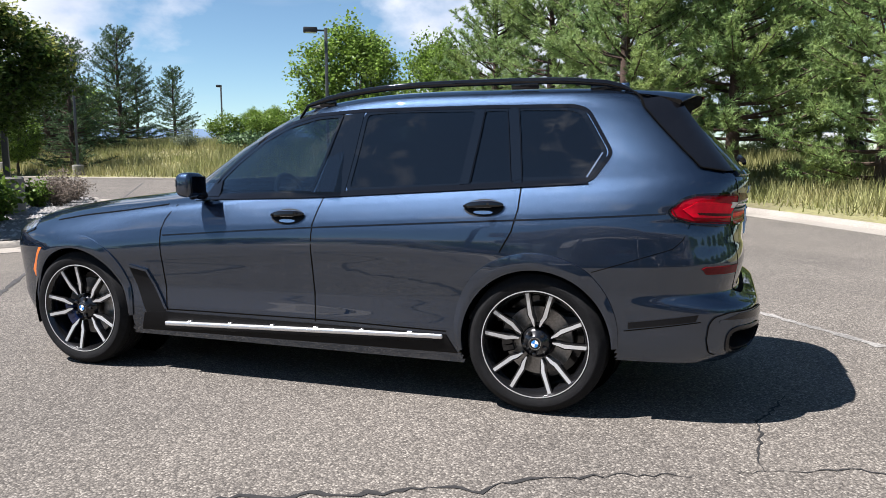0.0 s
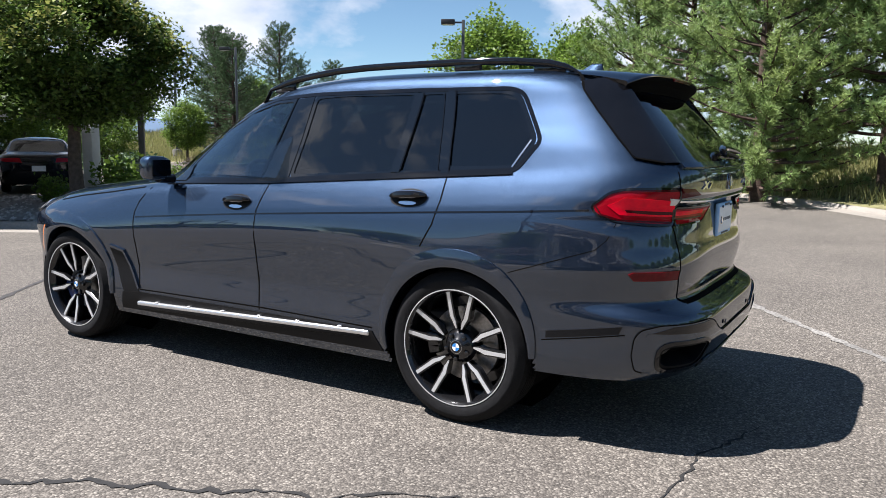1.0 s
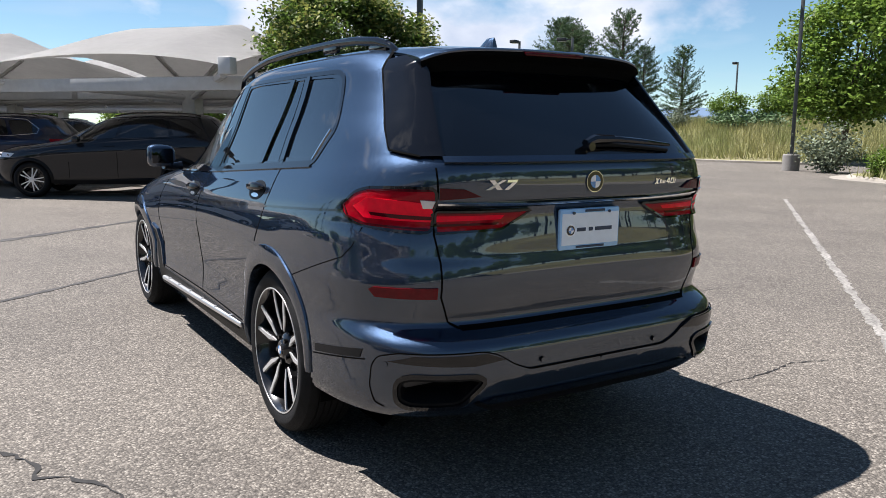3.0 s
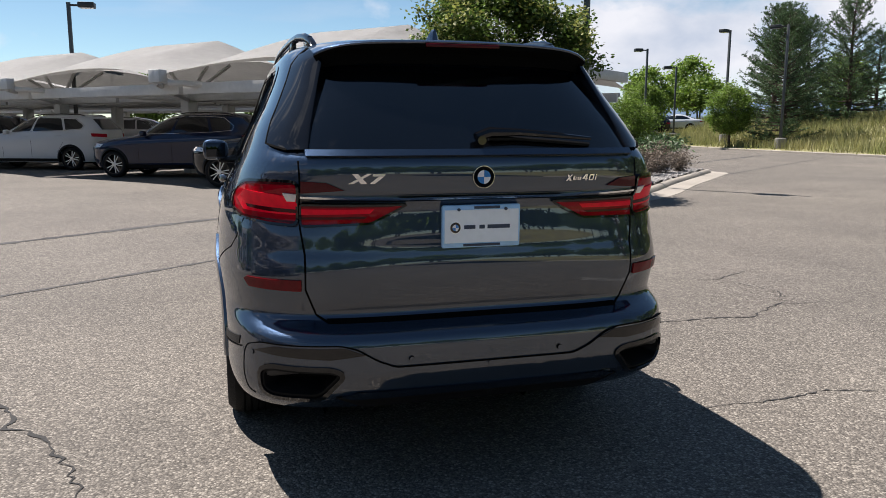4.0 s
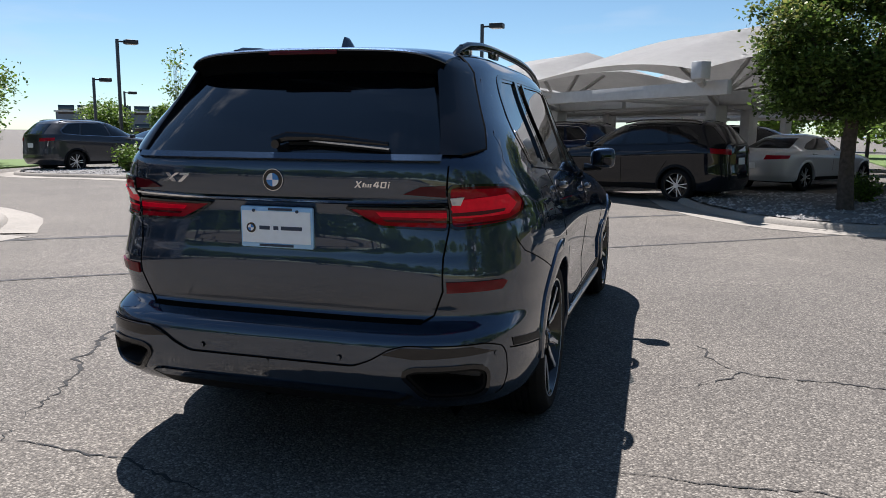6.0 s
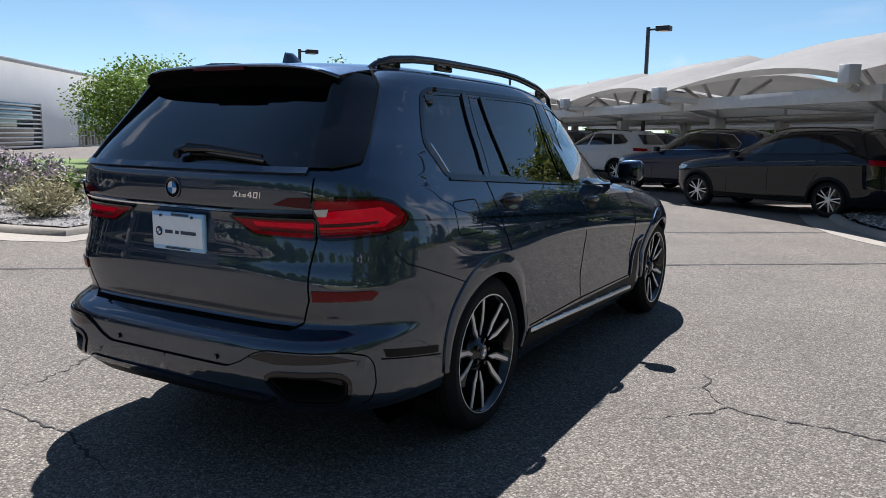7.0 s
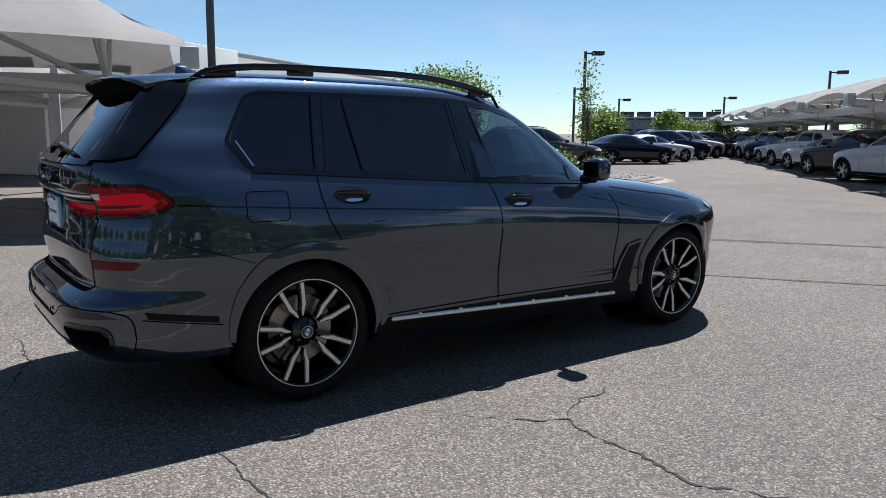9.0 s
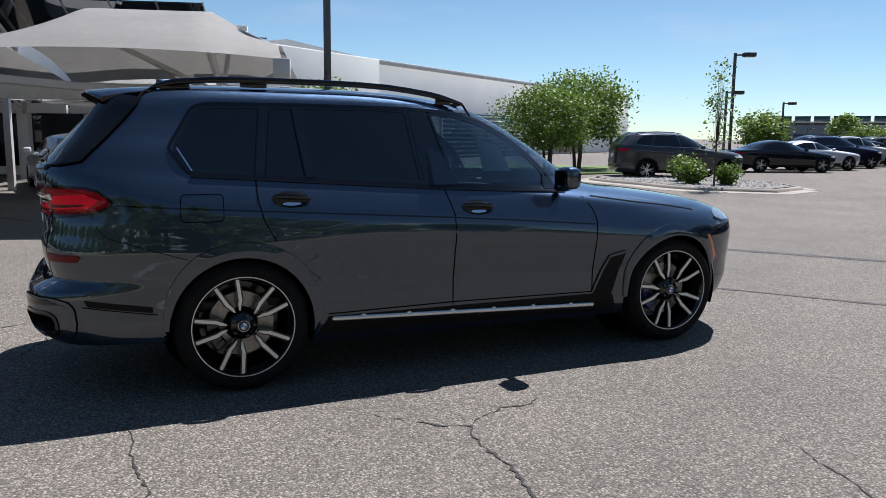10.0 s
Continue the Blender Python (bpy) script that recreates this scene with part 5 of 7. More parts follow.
    box(frame_bm, (0, y0 + 0.012, 1.025), (0.318, 0.020, 0.166), 0.008, tilt)
    pl = part("plate", frame_bm, PLATE_BLUE, car, "pale blue and white dealer plate")

    def card(name, cx, cz, w, h, mat, lift):
        bm = bmesh.new()
        box(bm, (0, 0, 0), (w, 0.003, h), 0.0008, None, 1)
        bmesh.ops.transform(bm, matrix=Matrix.Translation((0, y0 + 0.012, 1.025)) @ tilt @ Matrix.Translation((cx, -0.0105 - lift, cz)), verts=bm.verts)
        part(name, bm, mat, pl, smooth=False)

    card("plate_face", 0, 0.001, 0.300, 0.128, PLATE_WHITE, 0.0005)
    for cx, w in ((-0.050, 0.046), (0.000, 0.022), (0.068, 0.092)):
        card("plate_bar", cx, -0.002, w, 0.015, INK, 0.0018)
    card("plate_bar", 0.02, 0.073, 0.105, 0.010, INK, 0.0018)
    card("plate_bar", 0.0, -0.072, 0.150, 0.009, INK, 0.0018)
    for sx in (-0.095, 0.095):
        bm = bmesh.new()
        lathe(bm, [(0.006, 0.0), (0.006, 0.006), (0.003, 0.008)], "y", (sx, y0 - 0.008, 1.091), 10)
        part("plate_bolt", bm, INK, pl)
    roundel(pl, lambda u, v: (-0.108 - u, y0 - 0.0015, 1.022 + v), 0.021, (0, -1, 0))


def cabin(car):
    """Seats, dash, wheel and the sheet of paper seen dimly through the glass."""
    def seat(x, y, w=0.52):
        bm = bmesh.new()
        box(bm, (x, y + 0.05, 0.72), (w, 0.52, 0.16), 0.05)
        box(bm, (x, y - 0.24, 1.02), (w, 0.16, 0.60), 0.06, Matrix.Rotation(radians(-12), 4, "X"))
        box(bm, (x, y - 0.33, 1.40), (0.26, 0.10, 0.17), 0.045, Matrix.Rotation(radians(-8), 4, "X"))
        tube(bm, [(x - 0.05, y - 0.30, 1.25), (x - 0.05, y - 0.33, 1.36)], 0.008, 6)
        tube(bm, [(x + 0.05, y - 0.30, 1.25), (x + 0.05, y - 0.33, 1.36)], 0.008, 6)
        part("seat", bm, INTERIOR, car, "dark leather seat")

    for x in (-0.38, 0.38):
        seat(x, 1.30), seat(x, 0.32), seat(x * 0.95, -0.48, 0.46)
    bm = bmesh.new()
    box(bm, (0, 2.10, 0.98), (1.62, 0.50, 0.24), 0.08)
    box(bm, (0, 1.35, 0.72), (0.26, 1.2, 0.30), 0.05)
    box(bm, (0, 0.7, 0.50), (1.66, 3.4, 0.06), 0.02)
    part("dashboard", bm, INTERIOR, car, "dark dashboard and cabin floor")
    bm = bmesh.new()
    m = Matrix.Translation((-0.38, 1.78, 1.10)) @ Matrix.Rotation(radians(65), 4, "X")
    ring = [m @ Vector((0.185 * math.cos(t), 0.185 * math.sin(t), 0)) for t in np.linspace(0, 2 * math.pi, 33)]
    tube(bm, ring, 0.017, 8)
    tube(bm, [m @ Vector((-0.17, 0, 0)), m @ Vector((0.17, 0, 0))], 0.02, 6)
    tube(bm, [m @ Vector((0, 0, 0)), m @ Vector((0, -0.17, 0))], 0.02, 6)
    part("steering_wheel", bm, INTERIOR, car, "dark steering wheel")
    part("window_sheet", patch([(1.62, 1.28), (1.85, 1.28), (1.80, 1.46), (1.62, 1.50)], HERO.flank(1), -0.03, 0.002, 0.1), PAPER, car, "white paper sheet inside the window", smooth=False)
    # headlining and door cards, dark from inside
    bm = bmesh.new()
    box(bm, (0, 0.55, 1.705), (1.10, 2.0, 0.02), 0.008)
    part("headlining", bm, INTERIOR, car)


hero = build_hero()
# fuel flap on the driver's far flank
flap = rounded([(-0.325, 1.160), (-0.090, 1.160), (-0.095, 1.003), (-0.330, 1.006)], 0.03, 4)
part("fuel_flap_gap", ring_patch(flap, grow(flap, -0.005), HERO.flank(1), 0.0008, 0.003), DARK, hero, "outline of the fuel flap")

# ---------------------------------------------------------------- ground, joints, cracks, kerbs
def flat_band(bm, path, width, z, jitter=0.0, rng=None, taper=False):
    pts = [Vector((*p, 0)) for p in path]
    prev = None
    for i, p in enumerate(pts):
        d = (pts[min(i + 1, len(pts) - 1)] - pts[max(i - 1, 0)]).normalized()
        w = width * (1 + (rng.uniform(-jitter, jitter) if rng else 0))
        if taper:
            w *= max(0.15, min(1, 4 * i / len(pts), 4 * (len(pts) - 1 - i) / len(pts)))
        n = Vector((-d.y, d.x, 0)) * w / 2
        cur = (bm.verts.new(p + n + Vector((0, 0, z))), bm.verts.new(p - n + Vector((0, 0, z))))
        if prev:
            bm.faces.new((prev[0], prev[1], cur[1], cur[0]))
        prev = cur


def wander(path, step, amount, rng):
    """The path with a jagged course, as cracks run."""
    pts = [Vector(p) for p in path]
    out = []
    drift = 0.0
    for a, b in zip(pts, pts[1:]):
        k = max(1, int((b - a).length / step))
        n = Vector((-(b - a).y, (b - a).x)).normalized()
        for i in range(k):
            drift = 0.72 * drift + rng.uniform(-amount, amount)
            out.append(tuple(a.lerp(b, i / k) + n * drift))
    out.append(tuple(pts[-1]))
    return out


def build_ground():
    tagged(raw("ground", [(-900, -900, 0), (900, -900, 0), (900, 900, 0), (-900, 900, 0)], [(0, 1, 2, 3)], ASPHALT), "sunlit worn grey asphalt lot", "ground", kind="structure")
    rng = random.Random(4)
    # dark strips on the surface stand in for the shaded depth of cracks
    bm = bmesh.new()
    for width, path in ((0.024, [(-4.3, 4.6), (-3.21, 2.64), (-2.38, 0.96), (-2.11, 0.42), (-1.98, 0.0), (-1.82, -0.18), (-1.56, -0.75), (-1.37, -1.15)]),
                        (0.011, [(-1.37, -1.15), (-1.05, -1.15), (-0.73, -1.14), (-0.1, -1.35)]), (0.009, [(-1.37, -1.15), (-1.22, -1.55), (-1.30, -1.95)]),
                        (0.014, [(1.50, 0.48), (1.81, 0.77), (1.95, 0.97), (2.13, 0.93), (2.46, 0.93), (2.76, 0.90), (3.32, 1.19), (3.9, 1.1)]),
                        (0.009, [(1.95, 0.97), (1.76, 1.26), (1.78, 1.46), (1.67, 1.57)]), (0.010, [(1.20, -0.65), (1.78, -0.63), (2.13, -0.59), (2.6, -0.75)]),
                        (0.008, [(2.6, 2.4), (3.4, 2.2), (4.3, 2.6)]), (0.007, [(3.4, 2.2), (3.6, 1.6), (3.32, 1.19)])):
        flat_band(bm, wander(path, 0.035, width * 0.9 + 0.006, rng), width, 0.0035, 0.8, rng, True)
    tagged(part("pavement_crack", bm, CRACK_BLACK, smooth=False), "dark jagged cracks in the asphalt", "crack", kind="structure")
    # long paving joints and the faded stripe, all square to the lot
    u = Vector((0.79, 0.613))
    bm = bmesh.new()
    for y0, w in ((9.02, 0.15), (5.28, 0.060)):
        flat_band(bm, wander([tuple(Vector((0, y0)) + u * s) for s in (-16, -8, 0, 8, 30)], 0.12, 0.006, rng), w, 0.004, 0.5, rng)
    tagged(part("paving_joint", bm, SEAM, smooth=False), "dark paving joints across the lot", "joint", kind="structure")
    bm = bmesh.new()
    flat_band(bm, wander([tuple(Vector((1.57, -1.84)) + u * s) for s in (-0.4, 14.0)], 0.05, 0.006, rng), 0.082, 0.004, 0.45, rng)
    for k in range(12):
        q = Vector((-6.5, 22.0)) + Vector((-0.62, 0.785)) * 4.4 * (k - 3)
        flat_band(bm, [tuple(q), tuple(q + Vector((0.91, -0.42)) * 5.0)], 0.1, 0.004)
    tagged(part("lot_marking", bm, ROAD_PAINT, smooth=False), "worn white parking lines", "marking", kind="structure")


def kerb(path, name="kerb", width=0.34, height=0.11):
    """A concrete kerb with a sloped, rounded face along a plan path."""
    bm = bmesh.new()
    pts = [Vector((*p, 0)) for p in path]
    prof = [(-width * 0.5, -0.02), (-width * 0.5, height - 0.02), (-width * 0.42, height), (width * 0.25, height), (width * 0.40, height - 0.03), (width * 0.5, 0.02), (width * 1.9, 0.006), (width * 1.9, -0.02)]
    prev = None
    for i, p in enumerate(pts):
        a, b = (pts[i] - pts[max(i - 1, 0)]), (pts[min(i + 1, len(pts) - 1)] - pts[i])
        d = (a.normalized() + b.normalized()).normalized()
        n = Vector((d.y, -d.x, 0))
        ring = [bm.verts.new(p + n * o + Vector((0, 0, z))) for o, z in prof]
        if prev:
            for q in range(len(ring) - 1):
                bm.faces.new((prev[q], prev[q + 1], ring[q + 1], ring[q]))
        prev = ring
    bmesh.ops.recalc_face_normals(bm, faces=bm.faces)
    return tagged(part(name, bm, CONCRETE, sharp=40), "pale concrete kerb and gutter", "kerb", kind="structure")


def curve(path, n=6):
    """A smooth open path through the points."""
    P = [np.array(p, float) for p in path]
    P = [2 * P[0] - P[1]] + P + [2 * P[-1] - P[-2]]
    out = []
    for i in range(1, len(P) - 2):
        p0, p1, p2, p3 = P[i - 1:i + 3]
        for s in range(n):
            t = s / n
            out.append(tuple(0.5 * (2 * p1 + (p2 - p0) * t + (2 * p0 - 5 * p1 + 4 * p2 - p3) * t * t + (3 * p1 - p0 - 3 * p2 + p3) * t ** 3)))
    return out + [tuple(P[-2])]


def bed(name, pts, mat, label, z=0.11):
    bm = bmesh.new()
    prism(bm, pts, -0.05, z)
    return tagged(part(name, bm, mat, smooth=False), label, "ground", kind="structure")


def scatter_in(poly, count, rng, gap=0.0):
    xs, ys = [p[0] for p in poly], [p[1] for p in poly]
    out = []
    while len(out) < count:
        a = rng.uniform(min(xs), max(xs)), rng.uniform(min(ys), max(ys))
        if inside(poly, np.array([a[0]]), np.array([a[1]]))[0]:
            out.append(a)
    return out


def stones(poly, count, size, seed, label):
    rng = random.Random(seed)
    V, F = [], []
    for x, y in scatter_in(poly, count, rng):
        s, a = size * rng.uniform(0.5, 1.5), rng.uniform(0, 6.3)
        b = len(V)
        for k in range(5):
            t = a + k * 1.2566
            V.append((x + s * math.cos(t) * rng.uniform(0.8, 1.2), y + s * math.sin(t) * rng.uniform(0.6, 1.0), 0.10 + rng.uniform(0, 0.02)))
        V.append((x, y, 0.11 + s * rng.uniform(0.5, 0.9)))
        F += [(b + k, b + (k + 1) % 5, b + 5) for k in range(5)]
    tagged(raw("gravel", V, F, STONE), label, "gravel", kind="stuff")


def edge_gap(path, x, y):
    """Distance of points to a plan path."""
    best = np.full(np.shape(x), 1e9)
    for (x1, y1), (x2, y2) in zip(path, path[1:]):
        dx, dy = x2 - x1, y2 - y1
        t = np.clip(((x - x1) * dx + (y - y1) * dy) / (dx * dx + dy * dy), 0, 1)
        best = np.minimum(best, np.hypot(x - x1 - t * dx, y - y1 - t * dy))
    return best


MOUNDS = []


def rise(path, height, run, x, y):
    d = np.clip(edge_gap(path, x, y) / run, 0, 1)
    return 0.11 + height * d * d * (3 - 2 * d) + 0.10 * d * np.sin(0.55 * np.asarray(x)) * np.cos(0.4 * np.asarray(y))


def mound(name, path, back, height, run, mat, label):
    """Planted ground that climbs gently behind its kerb."""
    poly = path + back
    MOUNDS.append((poly, path, height, run))
    bm = bmesh.new()
    bm.faces.new([bm.verts.new((a, b, 0)) for a, b in poly])
    bmesh.ops.triangulate(bm, faces=bm.faces[:])
    cut_up(bm, 1.6)
    P = np.array([v.co for v in bm.verts])
    for v, z in zip(bm.verts, rise(path, height, run, P[:, 0], P[:, 1])):
        v.co.z = z
    bmesh.ops.recalc_face_normals(bm, faces=bm.faces)
    return tagged(part(name, bm, mat, sharp=80), label, "ground", kind="structure")


def ground_z(x, y):
    for poly, path, height, run in MOUNDS:
        if inside(poly, np.array([x]), np.array([y]))[0]:
            return float(rise(path, height, run, np.array([x]), np.array([y]))[0]) - 0.05
    return 0.0


build_ground()
ISLAND_TREE = curve([(1.6, 14.5), (2.2, 11.2), (3.4, 9.2), (5.2, 8.9), (7.2, 10.2), (9.4, 12.6), (12.3, 15.6), (12.9, 16.4), (12.2, 17.3), (9.6, 17.0), (6.2, 15.6)], 4)
kerb(ISLAND_TREE)
bed("planting_bed", ISLAND_TREE, GRAVEL_BED, "grey gravel planting bed")
stones(ISLAND_TREE, 2600, 0.035, 11, "grey river gravel in the tree island")
ISLAND_WEST = curve([(-7.0, 3.1), (-8.2, 2.86), (-10.0, 2.85), (-12.5, 2.85), (-14.6, 2.95), (-15.9, 3.6), (-16.2, 5.0), (-15.4, 7.0), (-13.0, 7.6), (-9.0, 6.0), (-7.2, 4.2)], 4)
kerb(ISLAND_WEST[::-1] + ISLAND_WEST[-1:])
bed("planting_bed", ISLAND_WEST, GRAVEL_BED, "grey gravel planting bed")
stones(ISLAND_WEST, 2200, 0.035, 12, "grey gravel under lavender")
ISLAND_SAPLING = curve([(-10.7, 16.5), (-12.4, 14.9), (-14.4, 14.9), (-17.3, 15.0), (-18.6, 17.6), (-16.2, 19.2), (-13.2, 19.0), (-11.4, 18.2)], 4)
kerb(ISLAND_SAPLING[::-1] + ISLAND_SAPLING[-1:])
bed("planting_bed", ISLAND_SAPLING, GRAVEL_BED, "grey gravel planting bed")
stones(ISLAND_SAPLING, 900, 0.04, 13, "grey gravel round a sapling")
EAST_EDGE = curve([(4.0, -9.0), (7.2, -5.6), (10.4, -3.77), (14.3, -1.46), (17.0, 0.6), (18.6, 2.6), (19.6, 5.6), (20.6, 9.4), (21.6, 10.6), (23.4, 10.9), (27.0, 10.6), (34.0, 10.8), (60.0, 12.0)], 5)
kerb(EAST_EDGE[::-1])
mound("planting_bed", EAST_EDGE, [(60.0, -40.0), (4.0, -40.0)], 0.95, 7.0, SOIL, "grassy soil bank under the pines")
FAR_EDGE = curve([(80.0, 15.5), (45.0, 15.0), (31.6, 15.6), (28.6, 18.0), (27.3, 24.0), (27.0, 34.0), (28.2, 46.0), (33.0, 70.0), (36.0, 120.0)], 5)
kerb(FAR_EDGE)
mound("meadow", FAR_EDGE, [(110.0, 120.0), (110.0, 15.6)], 1.70, 13.0, SOIL, "dry green meadow bank beyond the road")
bed("lawn", [(9.5, 25.0), (24.5, 36.0), (24.5, 60.0), (14.0, 60.0)], LAWN, "mown green lawn", 0.06)
bed("lawn", [(-20.0, 12.6), (-25.0, 12.0), (-31.0, 18.0), (-26.0, 24.0), (-21.5, 21.0)], LAWN, "mown green lawn by the building", 0.06)

# ---------------------------------------------------------------- trees and plants
def leaf_cloud(points, normals_up, size, rng, stretch=1.6):
    """Leaf plates with a fold, turned at random about their points."""
    n = len(points)
    P = np.asarray(points, float)
    d = rng.normal(size=(n, 3))
    d[:, 2] = d[:, 2] * 0.55 - 0.15
    d /= np.linalg.norm(d, axis=1, keepdims=True)
    up = rng.normal(size=(n, 3)) * 0.7 + np.array([0, 0, 1.0]) * normals_up
    s = np.cross(d, up)
    s /= np.maximum(1e-6, np.linalg.norm(s, axis=1, keepdims=True))
    sz = size * rng.uniform(0.6, 1.35, (n, 1))
    a, b = P, P + d * sz * stretch
    m = P + d * sz * stretch * 0.5
    w = s * sz * 0.5
    V = np.stack([a, m + w, b, m - w], 1).reshape(-1, 3)
    F = (np.arange(n)[:, None] * 4 + np.arange(4)[None]).tolist()
    return V, F


def clump_points(centres, per, spread, rng):
    out = []
    for c in centres:
        out.append(np.asarray(c) + rng.normal(size=(per, 3)) * spread)
    return np.concatenate(out)


def broadleaf(name, label, height, crown_z, rx, rz, trunk_r, clumps, per, leaf, mat, seed, tip_mat=None, stems=1, lean=0.0, spread=0.30, gaps=0.55):
    """A tree with a tapered trunk, limbs that reach the clumps, and a crown of leaves."""
    rng = np.random.default_rng(seed)
    tree = thing(name, label, "tree")
    cen = []
    while len(cen) < clumps:
        v = rng.normal(size=3)
        v /= np.linalg.norm(v)
        r = rng.uniform(gaps, 1.0) ** 0.6
        az = math.atan2(v[1], v[0])
        lump = 1 + 0.16 * math.sin(3 * az + seed) + 0.12 * math.sin(5 * az + 4 * v[2] + 2 * seed)
        p = np.array([v[0] * rx * r * lump, v[1] * rx * r * lump, crown_z + v[2] * rz * r * (1 + 0.1 * math.sin(4 * az))])
        if p[2] < crown_z - rz * 0.80:
            p[2] = crown_z - rz * rng.uniform(0.62, 0.80)
        cen.append(p)
    cen = np.array(cen)
    bm = bmesh.new()
    for k in range(stems):
        a = 2 * math.pi * k / max(1, stems) + seed
        off = 0.0 if stems == 1 else trunk_r * 1.6
        base = Vector((off * math.cos(a), off * math.sin(a), -0.1))
        fork = Vector((0.5 * off * math.cos(a) * 4 + lean, 0.5 * off * math.sin(a) * 4, crown_z - rz * 0.72))
        mid = base.lerp(fork, 0.5) + Vector((0.03 * math.cos(seed), 0.03 * math.sin(seed), 0))
        tube(bm, [base, base + Vector((0, 0, 0.18)), mid, fork], [trunk_r * 1.5, trunk_r * 1.08, trunk_r * 0.92, trunk_r * 0.80], 12)
        for c in cen[rng.choice(len(cen), min(len(cen), 16 // stems + 2), replace=False)]:
            c = Vector(c)
            m = fork.lerp(c, 0.5) + Vector((0, 0, -0.12 * rz))
            tube(bm, [fork - Vector((0, 0, trunk_r)), m, c], [trunk_r * 0.5, trunk_r * 0.26, trunk_r * 0.08], 6, False)
    part("trunk", bm, BARK, tree, "grey-brown trunk with limbs", sharp=60)
    pts = clump_points(cen, per, np.array([spread, spread, spread * 0.72]), rng)
    V, F = leaf_cloud(pts, 1.0, leaf, rng)
    raw("crown", V, F, mat, tree, "dense leafy crown with gaps")
    if tip_mat:
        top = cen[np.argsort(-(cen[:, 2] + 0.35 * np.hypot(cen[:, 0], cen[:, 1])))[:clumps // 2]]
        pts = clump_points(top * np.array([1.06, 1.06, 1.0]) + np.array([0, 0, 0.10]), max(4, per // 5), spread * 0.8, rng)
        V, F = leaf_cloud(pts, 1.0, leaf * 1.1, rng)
        raw("young_foliage", V, F, tip_mat, tree, "yellow-green shoots on the highest crown clumps")
    return tree


def pine(name, label, height, reach, seed, mat, first=0.7, density=1.0, droop=0.12, cone=0.85):
    """A pine: trunk, whorls of limbs that turn up at the ends, and brushes of needles."""
    rng = np.random.default_rng(seed)
    tree = thing(name, label, "tree")
    bm = bmesh.new()
    bend = [(0.10 * math.sin(seed + k), 0.10 * math.cos(2 * seed + k)) for k in range(6)]
    tube(bm, [(bend[k][0] * k / 5, bend[k][1] * k / 5, -0.1 + height * 0.97 * k / 5) for k in range(6)], [0.19 * (1 - 0.93 * k / 5) * height / 8 + 0.012 for k in range(6)], 10)
    brush_p, brush_d = [], []
    z = first
    while z < height * 0.985:
        t = z / height
        prof = (1 - t) ** cone * (0.80 + 0.45 * min(1, t / 0.25) * 0.6)
        for b in range(rng.integers(4, 7)):
            az = rng.uniform(0, 2 * math.pi)
            L = reach * prof * rng.uniform(0.62, 1.22) + 0.18
            rise = -droop + 0.75 * t + rng.uniform(-0.1, 0.12)
            d = np.array([math.cos(az), math.sin(az), rise])
            pts = []
            for q in np.linspace(0, 1, 6):
                pts.append(np.array([0, 0, z]) + d * L * q + np.array([0, 0, (0.22 + 0.1 * t) * L * q * q]))
            tube(bm, pts, [0.045 * (1 - 0.85 * q) * (1.1 - t) + 0.006 for q in np.linspace(0, 1, 6)], 5, False)
            k = max(3, int(L * 7.5 * density))
            for q in np.concatenate([rng.uniform(0.28, 1.0, k), [1.0]]):
                i = min(4, int(q * 5))
                p = pts[i] + (pts[i + 1] - pts[i]) * (q * 5 - i)
                tw = rng.normal(size=3) * np.array([1, 1, 0.6])
                tw = d / np.linalg.norm(d) * 0.7 + tw / np.linalg.norm(tw) * 0.8 + np.array([0, 0, 0.28])
                tw /= np.linalg.norm(tw)
                ln = rng.uniform(0.10, 0.42) * (1.15 - q * 0.4) * min(1, L)
                for e in (0.45, 1.0):
                    brush_p.append(p + tw * ln * e)
                    brush_d.append(tw)
        z += rng.uniform(0.16, 0.34) * (0.75 + 0.4 * (1 - t))
    part("trunk", bm, BARK_PINE, tree, "brown pine trunk with limbs", sharp=60)
    P, D = np.array(brush_p), np.array(brush_d)
    per = 13
    n = len(P)
    P, D = np.repeat(P, per, 0), np.repeat(D, per, 0)
    r = rng.normal(size=P.shape)
    r /= np.linalg.norm(r, axis=1, keepdims=True)
    nd = D * 0.62 + r * 0.85
    nd /= np.linalg.norm(nd, axis=1, keepdims=True)
    ln = rng.uniform(0.10, 0.18, (len(P), 1))
    s = np.cross(nd, rng.normal(size=P.shape))
    s /= np.maximum(1e-6, np.linalg.norm(s, axis=1, keepdims=True))
    V = np.stack([P - D * 0.03 + s * 0.0125, P - D * 0.03 - s * 0.0125, P + nd * ln], 1).reshape(-1, 3)
    F = np.arange(len(V)).reshape(-1, 3).tolist()
    raw("needles", V, F, mat, tree, "tufted needles")
    return tree


